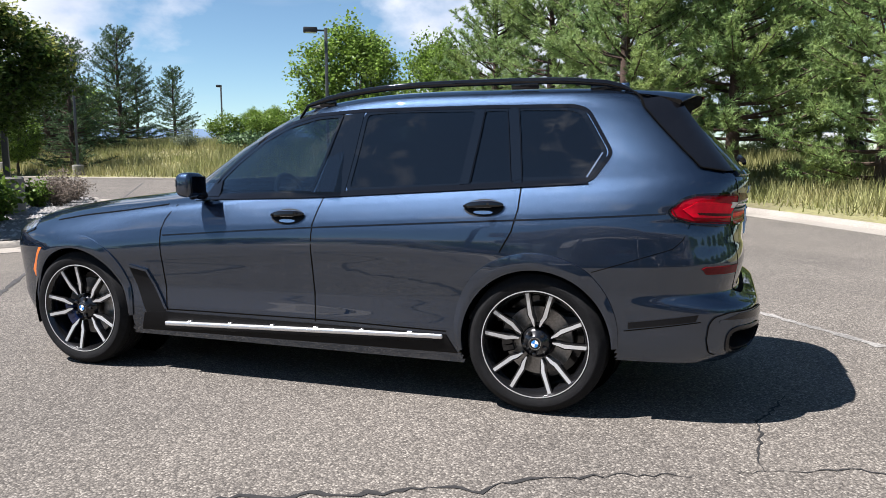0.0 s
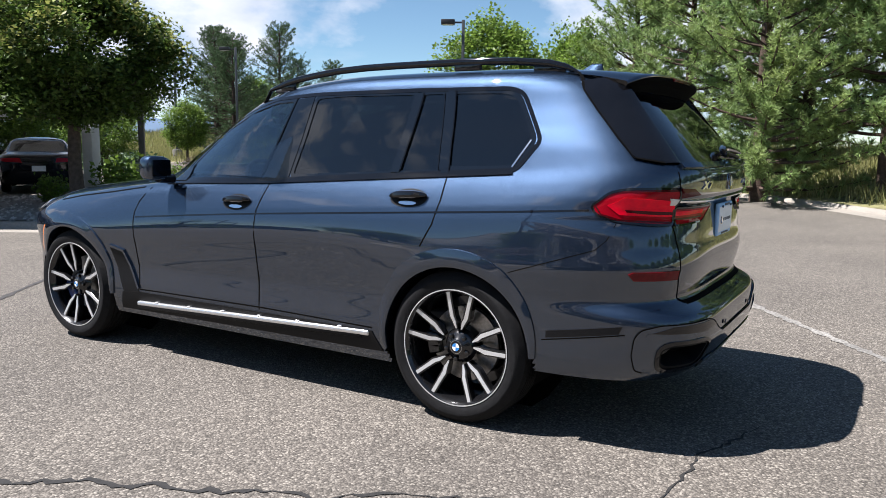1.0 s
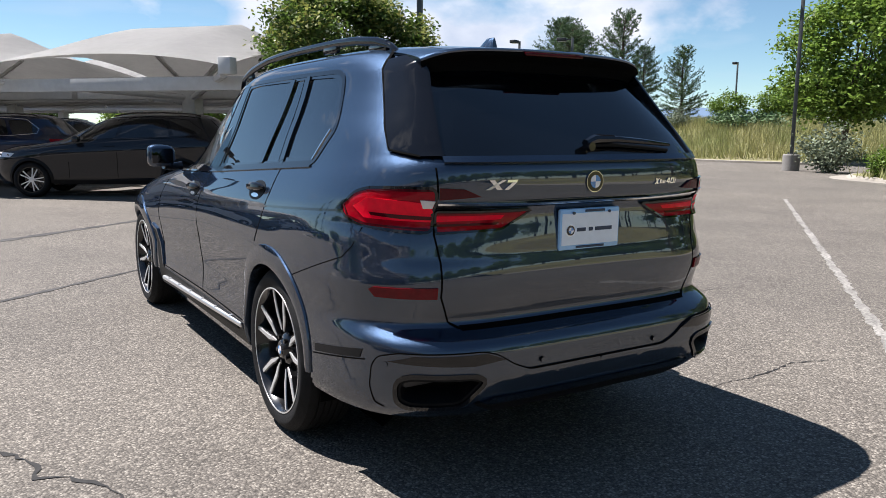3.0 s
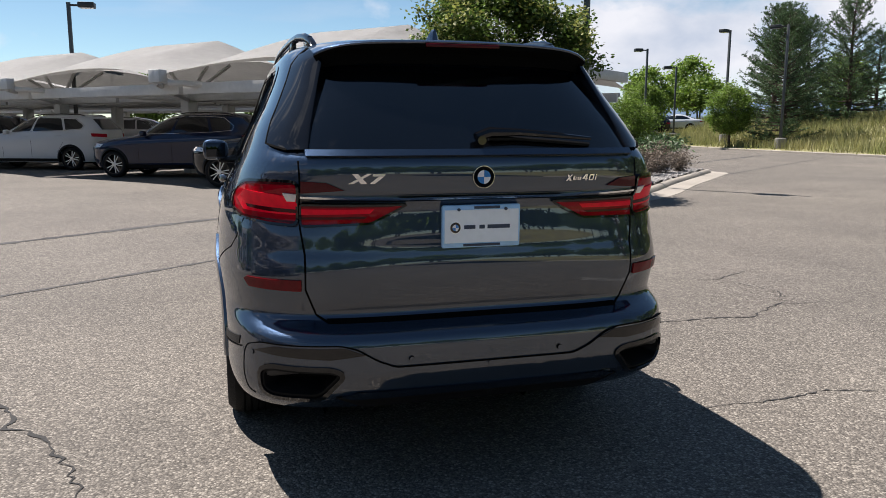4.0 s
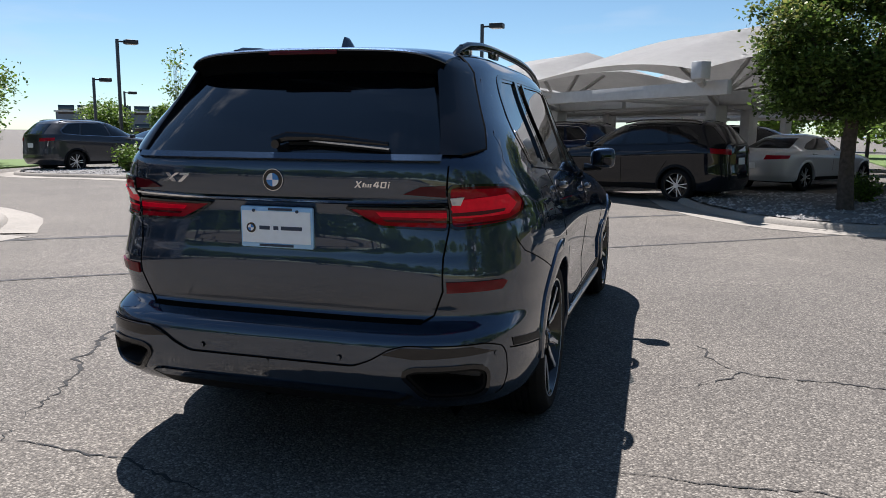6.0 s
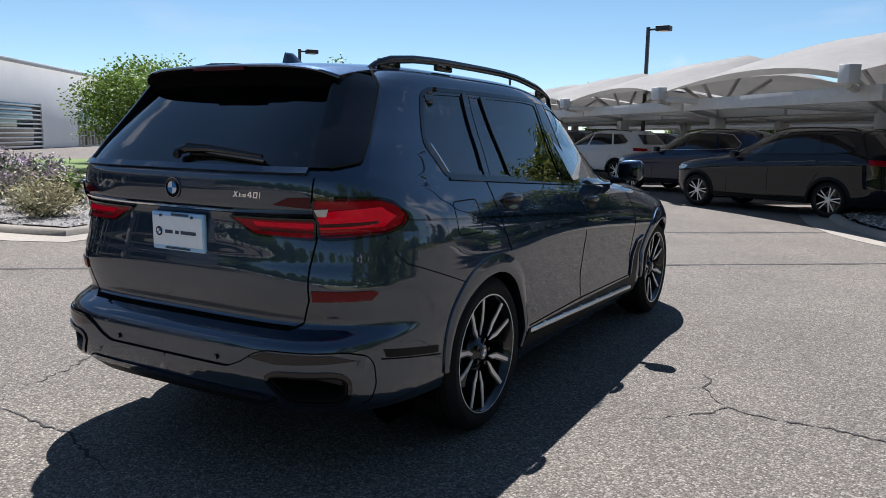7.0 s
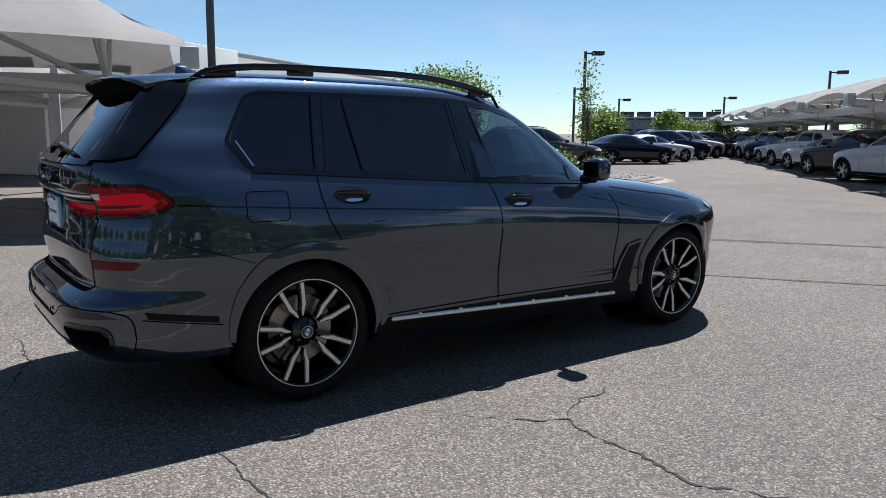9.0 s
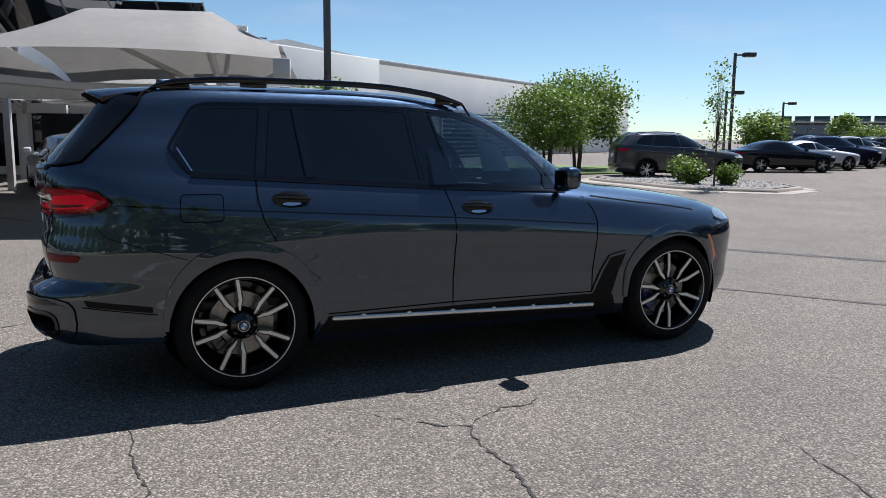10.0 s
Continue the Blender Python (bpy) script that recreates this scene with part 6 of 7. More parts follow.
def shrub(name, label, r, h, count, leaf, mat, seed, stretch=1.6, upright=0.0, tip=None):
    rng = np.random.default_rng(seed)
    ob = thing(name, label, "shrub")
    bm = bmesh.new()
    V, F, TV, TF = [], [], [], []
    stems = 26
    for k in range(stems):
        az, q = rng.uniform(0, 6.28), math.sqrt(rng.uniform(0, 1))
        end = np.array([r * q * math.cos(az), r * q * math.sin(az), h * (1 - 0.55 * q * q) * rng.uniform(0.75, 1.1)])
        tube(bm, [(0.1 * end[0], 0.1 * end[1], -0.02), tuple(end * np.array([0.55, 0.55, 0.55])), tuple(end)], [0.010, 0.007, 0.003], 4, False)
        m = count // stems
        f = rng.uniform(0.15, 1.05, (m, 1))
        pts = end * f * np.array([1, 1, 1]) + rng.normal(size=(m, 3)) * np.array([0.16 * r, 0.16 * r, 0.10 * h])
        pts[:, 2] = np.abs(pts[:, 2]) + 0.03
        a, b = leaf_cloud(pts, 0.5, leaf, rng, stretch)
        if upright:
            a = a.reshape(-1, 4, 3)
            ctr = a[:, :1]
            v = a - ctr
            v[:, 2, :] = v[:, 2, :] * (1 - upright) + upright * np.linalg.norm(v[:, 2, :], axis=1, keepdims=True) * np.array([0, 0, 1.0])
            a = (ctr + v).reshape(-1, 3)
        base = sum(len(x) for x in V)
        V.append(a)
        F += [[i + base for i in q4] for q4 in b]
        if tip is not None:
            pts = end + rng.normal(size=(m // 2, 3)) * np.array([0.10 * r, 0.10 * r, 0.10 * h]) + np.array([0, 0, 0.06 * h])
            a, b = leaf_cloud(pts, 0.5, leaf * 0.8, rng, 2.6)
            base = sum(len(x) for x in TV)
            TV.append(a)
            TF += [[i + base for i in q4] for q4 in b]
    part("branchwork", bm, BARK, ob)
    raw("foliage", np.concatenate(V), F, mat, ob)
    if tip is not None:
        raw("bloom", np.concatenate(TV), TF, tip, ob, "mauve flower spikes")
    return ob


def grass_patch(name, label, spots, height, mat, seed, blades=7, spread=0.16, wide=1.0, bank=None):
    rng = np.random.default_rng(seed)
    P = np.asarray(spots, float)
    n = len(P) * blades
    P = np.repeat(P, blades, 0) + rng.normal(size=(n, 2)) * spread
    h = height * rng.uniform(0.45, 1.25, n)
    az = rng.uniform(0, 6.283, n)
    w = wide * (0.010 + 0.008 * rng.uniform(size=n))
    lean = rng.normal(size=(n, 2)) * 0.28 * h[:, None]
    z0 = rise(bank[0], bank[1], bank[2], P[:, 0], P[:, 1]) - 0.03
    a = np.stack([P[:, 0] + w * np.cos(az), P[:, 1] + w * np.sin(az), z0], 1)
    b = np.stack([P[:, 0] - w * np.cos(az), P[:, 1] - w * np.sin(az), z0], 1)
    c = np.stack([P[:, 0] + lean[:, 0], P[:, 1] + lean[:, 1], z0 + h], 1)
    V = np.stack([a, b, c], 1).reshape(-1, 3)
    return tagged(raw(name, V, np.arange(len(V)).reshape(-1, 3).tolist(), mat), label, "grass", kind="stuff")


def place(ob, x, y, rz=0.0, s=1.0, z=0.0):
    ob.matrix_basis = pose(x, y, max(z, ground_z(x, y)), 0, 0, rz) @ Matrix.Scale(s, 4)
    return ob


def again(ob, x, y, rz=0.0, s=1.0, z=0.0, label="", sz=None):
    c = copy_thing(ob, pose(x, y, max(z, ground_z(x, y)), 0, 0, rz))
    c.scale = (s, s, s if sz is None else sz)
    return tagged(c, label)


# the tree on the island, round-headed, with yellow-green shoots high in its crown
place(broadleaf("linden_tree", "round-headed broadleaf tree with yellow-green shoots on a gravel island", 3.9, 2.66, 1.60, 1.26, 0.125, 250, 250, 0.050, LEAF, 3, LEAF_TOP, spread=0.155), 4.5, 11.3, 0, 1.04, 0.1)
# two tall broadleaf trees beyond the kerb on the east
d1 = place(broadleaf("ash_tree", "tall dense green broadleaf tree beyond the kerb", 8.0, 4.75, 2.55, 3.35, 0.17, 260, 90, 0.13, LEAF_ASH, 8, None, spread=0.36), 30.8, 16.5, 0, 0.94, 0.05)
d2 = again(d1, 27.3, 10.6, 100, 0.62, 0.05, sz=0.78)
for x, y, a, s in ((27.6, 35.4, 40, 0.45), (30.1, 49.5, 80, 0.56), (78, 50, 200, 0.62), (88, 48, 60, 0.7), (92, 62, 10, 0.7)):
    again(d1, x, y, a, s, 0.1, "green broadleaf tree beyond the meadow grass")
# pines by the kerb
p1 = place(pine("pine_tree", "tall green pine with low spreading limbs by the kerb", 9.0, 3.1, 5, NEEDLE, 0.3, 2.0), 16.9, 1.5, 0, 1.0, 0.05)
p2 = place(pine("pine_tree", "tall green pine with low spreading limbs by the kerb", 8.2, 3.0, 9, NEEDLE, 1.5, 2.0, 0.2), 17.4, -1.3, 0, 1.0, 0.05)
again(p1, 15.6, -4.6, 140, 0.88, 0.05)
again(p2, 21.8, 4.6, 70, 1.06, 0.05)
again(p1, 23.5, 1.2, 220, 1.1, 0.05)
again(p2, 20.4, -4.6, 200, 1.12, 0.05)
again(p1, 25.5, 7.6, 300, 0.95, 0.05)
again(p2, 12.2, -7.6, 20, 0.95, 0.05)
again(p1, 28.0, -3.0, 20, 1.2, 0.05)
# dark pines far over the meadow
f1 = place(pine("spruce_tree", "dark conical pine beyond the meadow", 9.5, 3.3, 14, NEEDLE_DARK, 0.3, 1.1, 0.2, 0.72), 37.1, 36.7, 0, 0.84, 0.1)
for x, y, a, s in ((30.0, 33.9, 60, 0.78), (34.6, 40.5, 130, 0.86), (40.0, 46.0, 200, 0.9), (48.0, 41.0, 20, 0.68), (47, 52, 90, 0.9), (42.5, 40.0, 270, 0.62), (62, 30, 70, 0.8), (64, 24, 150, 0.7)):
    again(f1, x, y, a, s, 0.1)
# small fresh trees and far broadleaf trees
t1 = place(broadleaf("young_tree", "fresh green multi-stemmed young tree on a lawn", 4.2, 2.45, 2.15, 1.45, 0.075, 120, 95, 0.088, LEAF_FRESH, 21, None, 3, spread=0.30, gaps=0.3), -25.0, 19.4, 0, 1.08, 0.05)
t2 = place(broadleaf("young_tree", "fresh green young tree in the distance", 4.2, 2.55, 2.15, 1.55, 0.075, 70, 44, 0.17, LEAF_FRESH, 22, None, 2, spread=0.36, gaps=0.3), 9, 62, 0, 1.1, 0.05)
for x, y, a, s, z in ((12.4, 26.6, 40, 0.66, 1), (15.7, 26.4, 120, 0.62, 1), (12.0, 36.0, 10, 0.95, 1), (20.0, 42.0, 60, 0.9, 1), (-31, 49, 80, 0.62, 1), (-34, 52, 10, 0.6, 1), (-29, 55, 140, 0.66, 1), (-42, 60, 20, 0.7, 1),
                      (-25, 62, 220, 0.85, 1), (-14, 70, 30, 1.0, 1), (-20.9, 15.3, 10, 0.85, 1), (-15.13, 4.65, 10, 0.69, 1), (-38.5, 44.5, 200, 0.86, 1), (-42, 48.5, 20, 0.85, 1), (22, 42.2, 60, 0.66, 1), (25.3, 42.5, 300, 0.66, 1), (42, 60, 20, 1.1, 1), (30, 66, 10, 1.2, 1), (45, 34, 10, 0.62, 1), (49, 33, 70, 0.66, 1), (56, 36, 120, 0.8, 1), (16, 46, 10, 1.0, 1), (19.5, 51, 70, 1.1, 1), (24, 56, 150, 1.0, 1), (13, 49, 250, 1.15, 1), (28, 60, 30, 1.2, 1), (22, 64, 200, 1.3, 1), (9, 56, 20, 1.2, 1)):
    again(t1 if y < 28 else t2, x, y, a, s, 0.05)
far = place(broadleaf("ash_tree", "green broadleaf tree in the distance", 8.0, 4.75, 2.75, 3.45, 0.17, 120, 44, 0.27, LEAF_ASH, 9, None, spread=0.46), 46, 68, 0, 0.8, 0.0)
for x, y, a, s in ((24, 62, 10, 0.75), (37, 61, 10, 0.72), (-38, 66, 60, 0.4), (-18, 60, 120, 0.72), (60, 62, 80, 0.8), (-52, 70, 10, 0.5), (16, 72, 30, 0.8), (4, 78, 200, 0.8), (-8, 84, 90, 0.85), (36, 80, 10, 0.85), (72, 40, 40, 0.8), (78, 26, 70, 0.8), (85, 10, 90, 0.9),
                   (-40, -22, 60, 0.9)):
    again(far, x, y, a, s, 0.0)
# the belt of trees behind the camera, which the paint mirrors
for k in range(15):
    a = radians(200 + 9.5 * k)
    again(far, (37 + 3 * (k % 3)) * math.cos(a), (37 + 3 * (k % 2)) * math.sin(a), 67 * k, 0.80 + 0.06 * (k % 4), 0.0)
for k in range(22):
    a = radians(202 + 6.3 * k)
    again(t2, (34 + 2 * (k % 3)) * math.cos(a), (34 + 3 * (k % 2)) * math.sin(a), 51 * k, 1.05 + 0.10 * (k % 4), 0.0)
# thin sapling, tied to stakes
sap = place(broadleaf("sapling", "thin upright sapling with sparse leaves", 3.9, 2.35, 0.42, 1.55, 0.030, 34, 16, 0.06, LEAF_FRESH, 31, None, spread=0.16, gaps=0.1), -12.2, 15.7, 0, 1.0, 0.1)
again(sap, -24.0, 20.5, 50, 0.8, 0.05)
# shrubs
g1 = place(shrub("green_shrub", "bright green leafy shrub in gravel", 0.62, 0.95, 1500, 0.075, LEAF_FRESH, 41), 6.0, 12.1, 0, 1.0, 0.1)
for x, y, a, s in ((-13.4, 15.9, 30, 0.8), (-14.6, 16.6, 90, 0.9), (-12.6, 16.6, 200, 0.7), (9.4, 14.6, 20, 0.7), (5.2, 13.2, 100, 0.6), (20.9, 9.3, 10, 0.8), (22.4, 9.8, 50, 0.9), (-10.2, 5.4, 70, 0.6), (-12.9, 4.6, 70, 0.7)):
    again(g1, x, y, a, s, 0.1)
sg1 = place(shrub("sage_shrub", "silvery grey-green shrub by the verge", 1.15, 1.7, 2600, 0.075, SAGE, 43), 23.6, 12.7, 0, 1.0, 0.05)
again(sg1, 36.5, 31, 90, 0.8, 0.1)
dr1 = place(shrub("dry_shrub", "dry brown twiggy shrub on the verge", 1.4, 2.0, 2600, 0.055, DRY, 44, 3.2), 25.6, 10.9 - 1.2, 0, 1.0, 0.05)
again(dr1, 10.6, 15.0, 60, 0.42, 0.1), again(dr1, 11.6, 15.6, 160, 0.36, 0.1), again(dr1, 9.7, 14.3, 10, 0.38, 0.1)
ju = place(shrub("juniper_shrub", "low dark green juniper on the verge", 1.6, 0.75, 3000, 0.085, NEEDLE_DARK, 45, 2.2), 25.0, 8.2, 0, 1.0, 0.05)
for x, y, a, s in ((27.2, 8.0, 70, 1.0), (23.2, 7.4, 20, 0.8), (22.6, 36.2, 40, 1.2), (20.4, 34.4, 10, 1.1), (24.4, 38.6, 200, 1.1), (29.0, 5.8, 20, 1.2), (38, 27, 90, 1.4), (18.5, 29.0, 80, 1.0)):
    again(ju, x, y, a, s, 0.05)
lv = place(shrub("lavender_bush", "mauve flowering lavender bush in gravel", 0.85, 0.80, 1900, 0.045, SAGE, 46, 2.4, 0.5, LAVENDER), -11.75, 3.68, 0, 0.90, 0.1)
for x, y, a, s in ((-11.15, 4.0, 60, 0.92), (-12.65, 3.72, 130, 0.95), (-10.6, 5.2, 10, 0.9), (-12.6, 5.4, 300, 1.0), (-13.4, 4.0, 20, 0.9)):
    again(lv, x, y, a, s, 0.1)
pale = place(shrub("dry_shrub", "pale straw-coloured twiggy shrub in gravel", 0.80, 0.85, 1700, 0.035, STRAW, 48, 3.0), -8.45, 3.79, 0, 0.8, 0.1)
again(pale, -9.35, 4.14, 80, 0.62, 0.1), again(pale, -14.4, 3.9, 30, 0.95, 0.1)
# tall grass on the verges
rg = random.Random(77)
mead = [(28.9, 18.6), (27.7, 24.0), (27.4, 34.0), (28.6, 46.0), (33.0, 62.0), (56.0, 62.0), (56.0, 16.6), (31.8, 16.4)]
grass_patch("meadow_grass", "tall dry green meadow grass", scatter_in(mead, 9000, rg), 0.62, GRASS, 51, 10, 0.34, 1.5, (FAR_EDGE, 1.70, 13.0))
verge = [(8.0, -5.7), (14.6, -2.2), (18.2, 1.2), (19.4, 5.6), (20.6, 9.6), (30.0, 10.2), (30.0, 0.0), (16.0, -9.0)]
grass_patch("verge_grass", "green grass under the pines", scatter_in(verge, 4200, rg), 0.42, GRASS, 52, 8, 0.22, 1.2, (EAST_EDGE, 0.95, 7.0))

# ---------------------------------------------------------------- lamps, canopies, buildings
def street_lamp(x, y, height, turn, base=0.75, label="dark steel car-park lamp on a concrete base", radius=0.30):
    ob = thing("street_lamp", label, "street lamp", "car park lamps")
    bm = bmesh.new()
    lathe(bm, [(radius, -0.1), (radius, base - 0.03), (radius - 0.03, base), (0.02, base)], "z", seg=28)
    part("base", bm, CONCRETE_GREY, ob, "round concrete base")
    bm = bmesh.new()
    box(bm, (0, 0, base + 0.012), (0.30, 0.30, 0.03), 0.004)
    box(bm, (0, 0, (base + height) / 2), (0.125, 0.125, height - base), 0.012)
    for sx in (-1, 1):
        for sy in (-1, 1):
            box(bm, (sx * 0.11, sy * 0.11, base + 0.045), (0.03, 0.03, 0.05))
    part("pole", bm, POLE_GREY, ob)
    bm = bmesh.new()
    box(bm, (0.20, 0, height - 0.10), (0.34, 0.06, 0.07), 0.008)
    part("arm", bm, POLE, ob)
    bm = bmesh.new()
    box(bm, (0.62, 0, height - 0.09), (0.56, 0.40, 0.20), 0.035)
    hd = part("lamp_head", bm, POLE, ob, "flat dark lamp head")
    part("lens", new_box((0.62, 0, height - 0.195), (0.44, 0.30, 0.012), 0.003), LAMP_WHITE, hd)
    ob.matrix_basis = pose(x, y, ground_z(x, y), 0, 0, turn)
    return ob


street_lamp(7.35, 13.15, 8.2, 130, 0.90, radius=0.31)
street_lamp(-12.05, 4.05, 8.0, 20, 1.0, radius=0.38)
for x, y, h, t in ((-6.1, 27.6, 5.75, -5), (23.7, 14.2, 6.35, 120), (28.3, 31.9, 6.6, 125), (-22.5, 26.1, 5.4, 60), (27.0, 44.0, 6.5, 170), (-18.3, 40.9, 5.0, 40), (29.6, 38.7, 7.0, 200), (31.0, 46.7, 5.4, 160), 
                   (-31.4, 50.3, 4.3, 15), (-45, 68, 4.0, 10), (56.2, 42.2, 5.6, 200), (-38.3, 46.3, 4.25, 60), (-71.8, 87.0, 3.0, 40), (-27.95, 30.9, 4.1, 60)):
    street_lamp(x, y, h, t, 0.6)


def canopy(origin, along, across, L=6.4, D=7.0, eave=2.50, peak=3.70, column=(3.2, 3.5), bracket=True, edges=True, bow=0.30):
    """One tensile shade bay: fabric with curved edges over a steel column, beams and struts."""
    ob = thing("shade_canopy", "white tensile fabric shade canopy over parking bays", "canopy", "shade canopies")
    o, u, v = Vector((*origin, 0)), Vector((*along, 0)).normalized(), Vector((*across, 0)).normalized()
    at = lambda s, d, z: tuple(o + u * s + v * d + Vector((0, 0, z)))
    n, m = 22, 20

    def height(a, b):
        ridge = min(1.0, (1 - abs(2 * a - 1)) / 0.55)
        rise = (1 - abs(2 * b - 1) ** 1.25) * (0.25 + 0.75 * ridge)
        arch = bow * (4 * a * (1 - a)) * abs(2 * b - 1) ** 2 + 0.22 * (4 * b * (1 - b)) * abs(2 * a - 1) ** 4
        return eave + (peak - eave) * rise ** 0.9 + arch

    V, F = [], []
    for i in range(n + 1):
        for j in range(m + 1):
            a, b = i / n, j / m
            sa = a * L + 0.22 * (1 - 2 * a) * (4 * b * (1 - b))
            db = b * D + 0.28 * (1 - 2 * b) * (4 * a * (1 - a))
            V.append(at(sa, db, height(a, b)))
    for i in range(n):
        for j in range(m):
            q = i * (m + 1) + j
            F.append((q, q + 1, q + m + 2, q + m + 1))
    bm = bmesh.new()
    vs = [bm.verts.new(p) for p in V]
    for f in F:
        bm.faces.new([vs[i] for i in f])
    bmesh.ops.solidify(bm, geom=bm.faces[:], thickness=0.012)
    part("fabric", bm, FABRIC, ob, "white stretched fabric", sharp=60)
    rot = math.atan2(u.y, u.x)
    R = Matrix.Rotation(rot, 4, "Z")

    def beam(name, s, d, z, size, bev=0.012):
        bm = bmesh.new()
        box(bm, at(s, d, z), size, bev, R)
        part(name, bm, WHITE_STEEL, ob)

    cs, cd = column
    beam("column", cs, cd, 1.15, (0.34, 0.34, 2.4), 0.02)
    beam("main_beam", L / 2, cd, 2.22, (L, 0.20, 0.30))
    if edges:
        beam("edge_beam", L / 2, 0.70, 2.24, (L, 0.12, 0.26))
        beam("edge_beam", L / 2, D - 0.70, 2.24, (L, 0.12, 0.26))
    for s, d in ((0.15, 0.12), (L - 0.15, 0.12), (0.15, D - 0.12), (L - 0.15, D - 0.12)):
        bm = bmesh.new()
        tube(bm, [at(cs, cd, 2.10), at(s, d, 2.36)], 0.07, 8)
        part("cross_beam", bm, WHITE_STEEL, ob)
    for s, d in ((L * 0.28, cd), (L * 0.72, cd), (cs, cd - 1.6), (cs, cd + 1.6)):
        bm = bmesh.new()
        a, b = max(0.0, min(1.0, s / L)), max(0.0, min(1.0, d / D))
        tube(bm, [at(cs, cd, 2.20), at(s, d, height(a, b) - 0.16)], 0.05, 8)
        part("strut", bm, WHITE_STEEL, ob)
    if bracket:
        for s in (0.0, L):
            beam("bracket", s, 0.02, 2.50, (0.26, 0.22, 0.30), 0.02)
    return ob


ROW, BACK = (-0.655, 0.755), (0.755, 0.655)
for k in range(9):
    canopy((1.9 + ROW[0] * 6.55 * k, 10.5 + ROW[1] * 6.55 * k), ROW, BACK)
for k in range(6):
    bay = canopy((6.9 + ROW[0] * 6.55 * k, 14.8 + ROW[1] * 6.55 * k), ROW, BACK, 6.4, 6.2, 2.55, 3.7, (6.2, 1.0))
    if k == 0:
        part("fascia", new_box((8.5, 16.05, 2.88), (7.6, 0.22, 0.30), 0.02, Matrix.Rotation(math.atan2(BACK[1], BACK[0]), 4, "Z")), WHITE_STEEL, bay, "white steel end girder")
for k in range(7):
    canopy((10.0 + ROW[0] * 6.55 * k, 23.5 + ROW[1] * 6.55 * k), ROW, BACK)
SIDE, DEEP = (-0.27, -0.963), (-0.963, 0.27)
for k in range(3):
    canopy((-6.77 + SIDE[0] * 5.5 * k, 1.89 + SIDE[1] * 5.5 * k), SIDE, DEEP, 5.4, 7.5, 2.64, 3.86, (1.24, 2.5), True, False, 0.14)
for k in range(2):
    canopy((-17.7 + SIDE[0] * 5.5 * k, 2.8 + SIDE[1] * 5.5 * k), SIDE, DEEP, 5.4, 7.0, 2.32, 3.40, (1.3, 3.0), True, False, 0.14)


def solar_carport():
    """A raised row of solar panels behind the side canopies, with a railed end and a white duct."""
    ob = thing("solar_carport", "raised dark solar panels with a white duct at the end", "solar carport")
    u, v = Vector((SIDE[0], SIDE[1], 0)).normalized(), Vector((DEEP[0], DEEP[1], 0)).normalized()
    o = Vector((-14.75, 1.70, 0))
    R = Matrix.Rotation(math.atan2(u.y, u.x), 4, "Z")
    T = R @ Matrix.Rotation(radians(24), 4, "X")

    def bar(name, p, size, mat, m=R, label=""):
        part(name, new_box(tuple(p), size, 0.008, m, 1), mat, ob, label)

    mid = v * 0.9 + Vector((0, 0, 4.20))
    for k in range(9):
        c = o + u * (0.55 + 1.10 * k) + mid
        part("solar_panel", new_box(tuple(c), (1.06, 2.05, 0.035), 0.004, T, 1), GLASS_BUILDING, ob, "dark solar panel")
        for e in (-1, 1):
            part("panel_frame", new_box(tuple(c + u * 0.54 * e), (0.03, 2.09, 0.05), 0.003, T, 1), GREY_CLADDING, ob)
    bar("purlin", o + u * 5.0 + v * 0.15 + Vector((0, 0, 3.66)), (10.2, 0.09, 0.16), GREY_CLADDING)
    bar("purlin", o + u * 5.0 + v * 1.65 + Vector((0, 0, 4.33)), (10.2, 0.09, 0.16), GREY_CLADDING)
    for s in (0.4, 5.0, 9.6):
        bar("post", o + u * s + v * 0.9 + Vector((0, 0, 1.95)), (0.16, 0.16, 3.95), WHITE_STEEL)
        part("rafter", new_box(tuple(o + u * s + v * 0.9 + Vector((0, 0, 3.98))), (0.10, 1.9, 0.14), 0.006, T, 1), WHITE_STEEL, ob)
    # railed landing beyond the end, with the duct on it
    e = o - u * 0.75
    bar("landing", e + Vector((0, 0, 3.28)), (1.5, 0.9, 0.10), WHITE_STEEL)
    bar("post", e - u * 0.5 + Vector((0, 0, 1.62)), (0.14, 0.14, 3.26), WHITE_STEEL)
    for z in (3.58, 3.84):
        bar("rail", e + Vector((0, 0, z)), (1.5, 0.035, 0.035), GREY_CLADDING)
    for k in range(13):
        bar("baluster", e + u * (-0.72 + 0.12 * k) + Vector((0, 0, 3.58)), (0.015, 0.015, 0.52), GREY_CLADDING)
    bar("duct", e - u * 0.12 + v * 0.25 + Vector((0, 0, 3.74)), (0.28, 0.28, 0.82), STUCCO, R, "white square duct")
    bm = bmesh.new()
    tube(bm, [tuple(e + u * 0.16 + v * 0.2 + Vector((0, 0, 3.33))), tuple(e + u * 0.16 + v * 0.2 + Vector((0, 0, 3.92))), tuple(e + u * 0.10 + v * 0.2 + Vector((0, 0, 4.0))), tuple(e + u * 0.02 + v * 0.2 + Vector((0, 0, 4.0)))], 0.03, 8)
    part("pipe", bm, POLE, ob, "dark bent pipe")
    return ob


solar_carport()


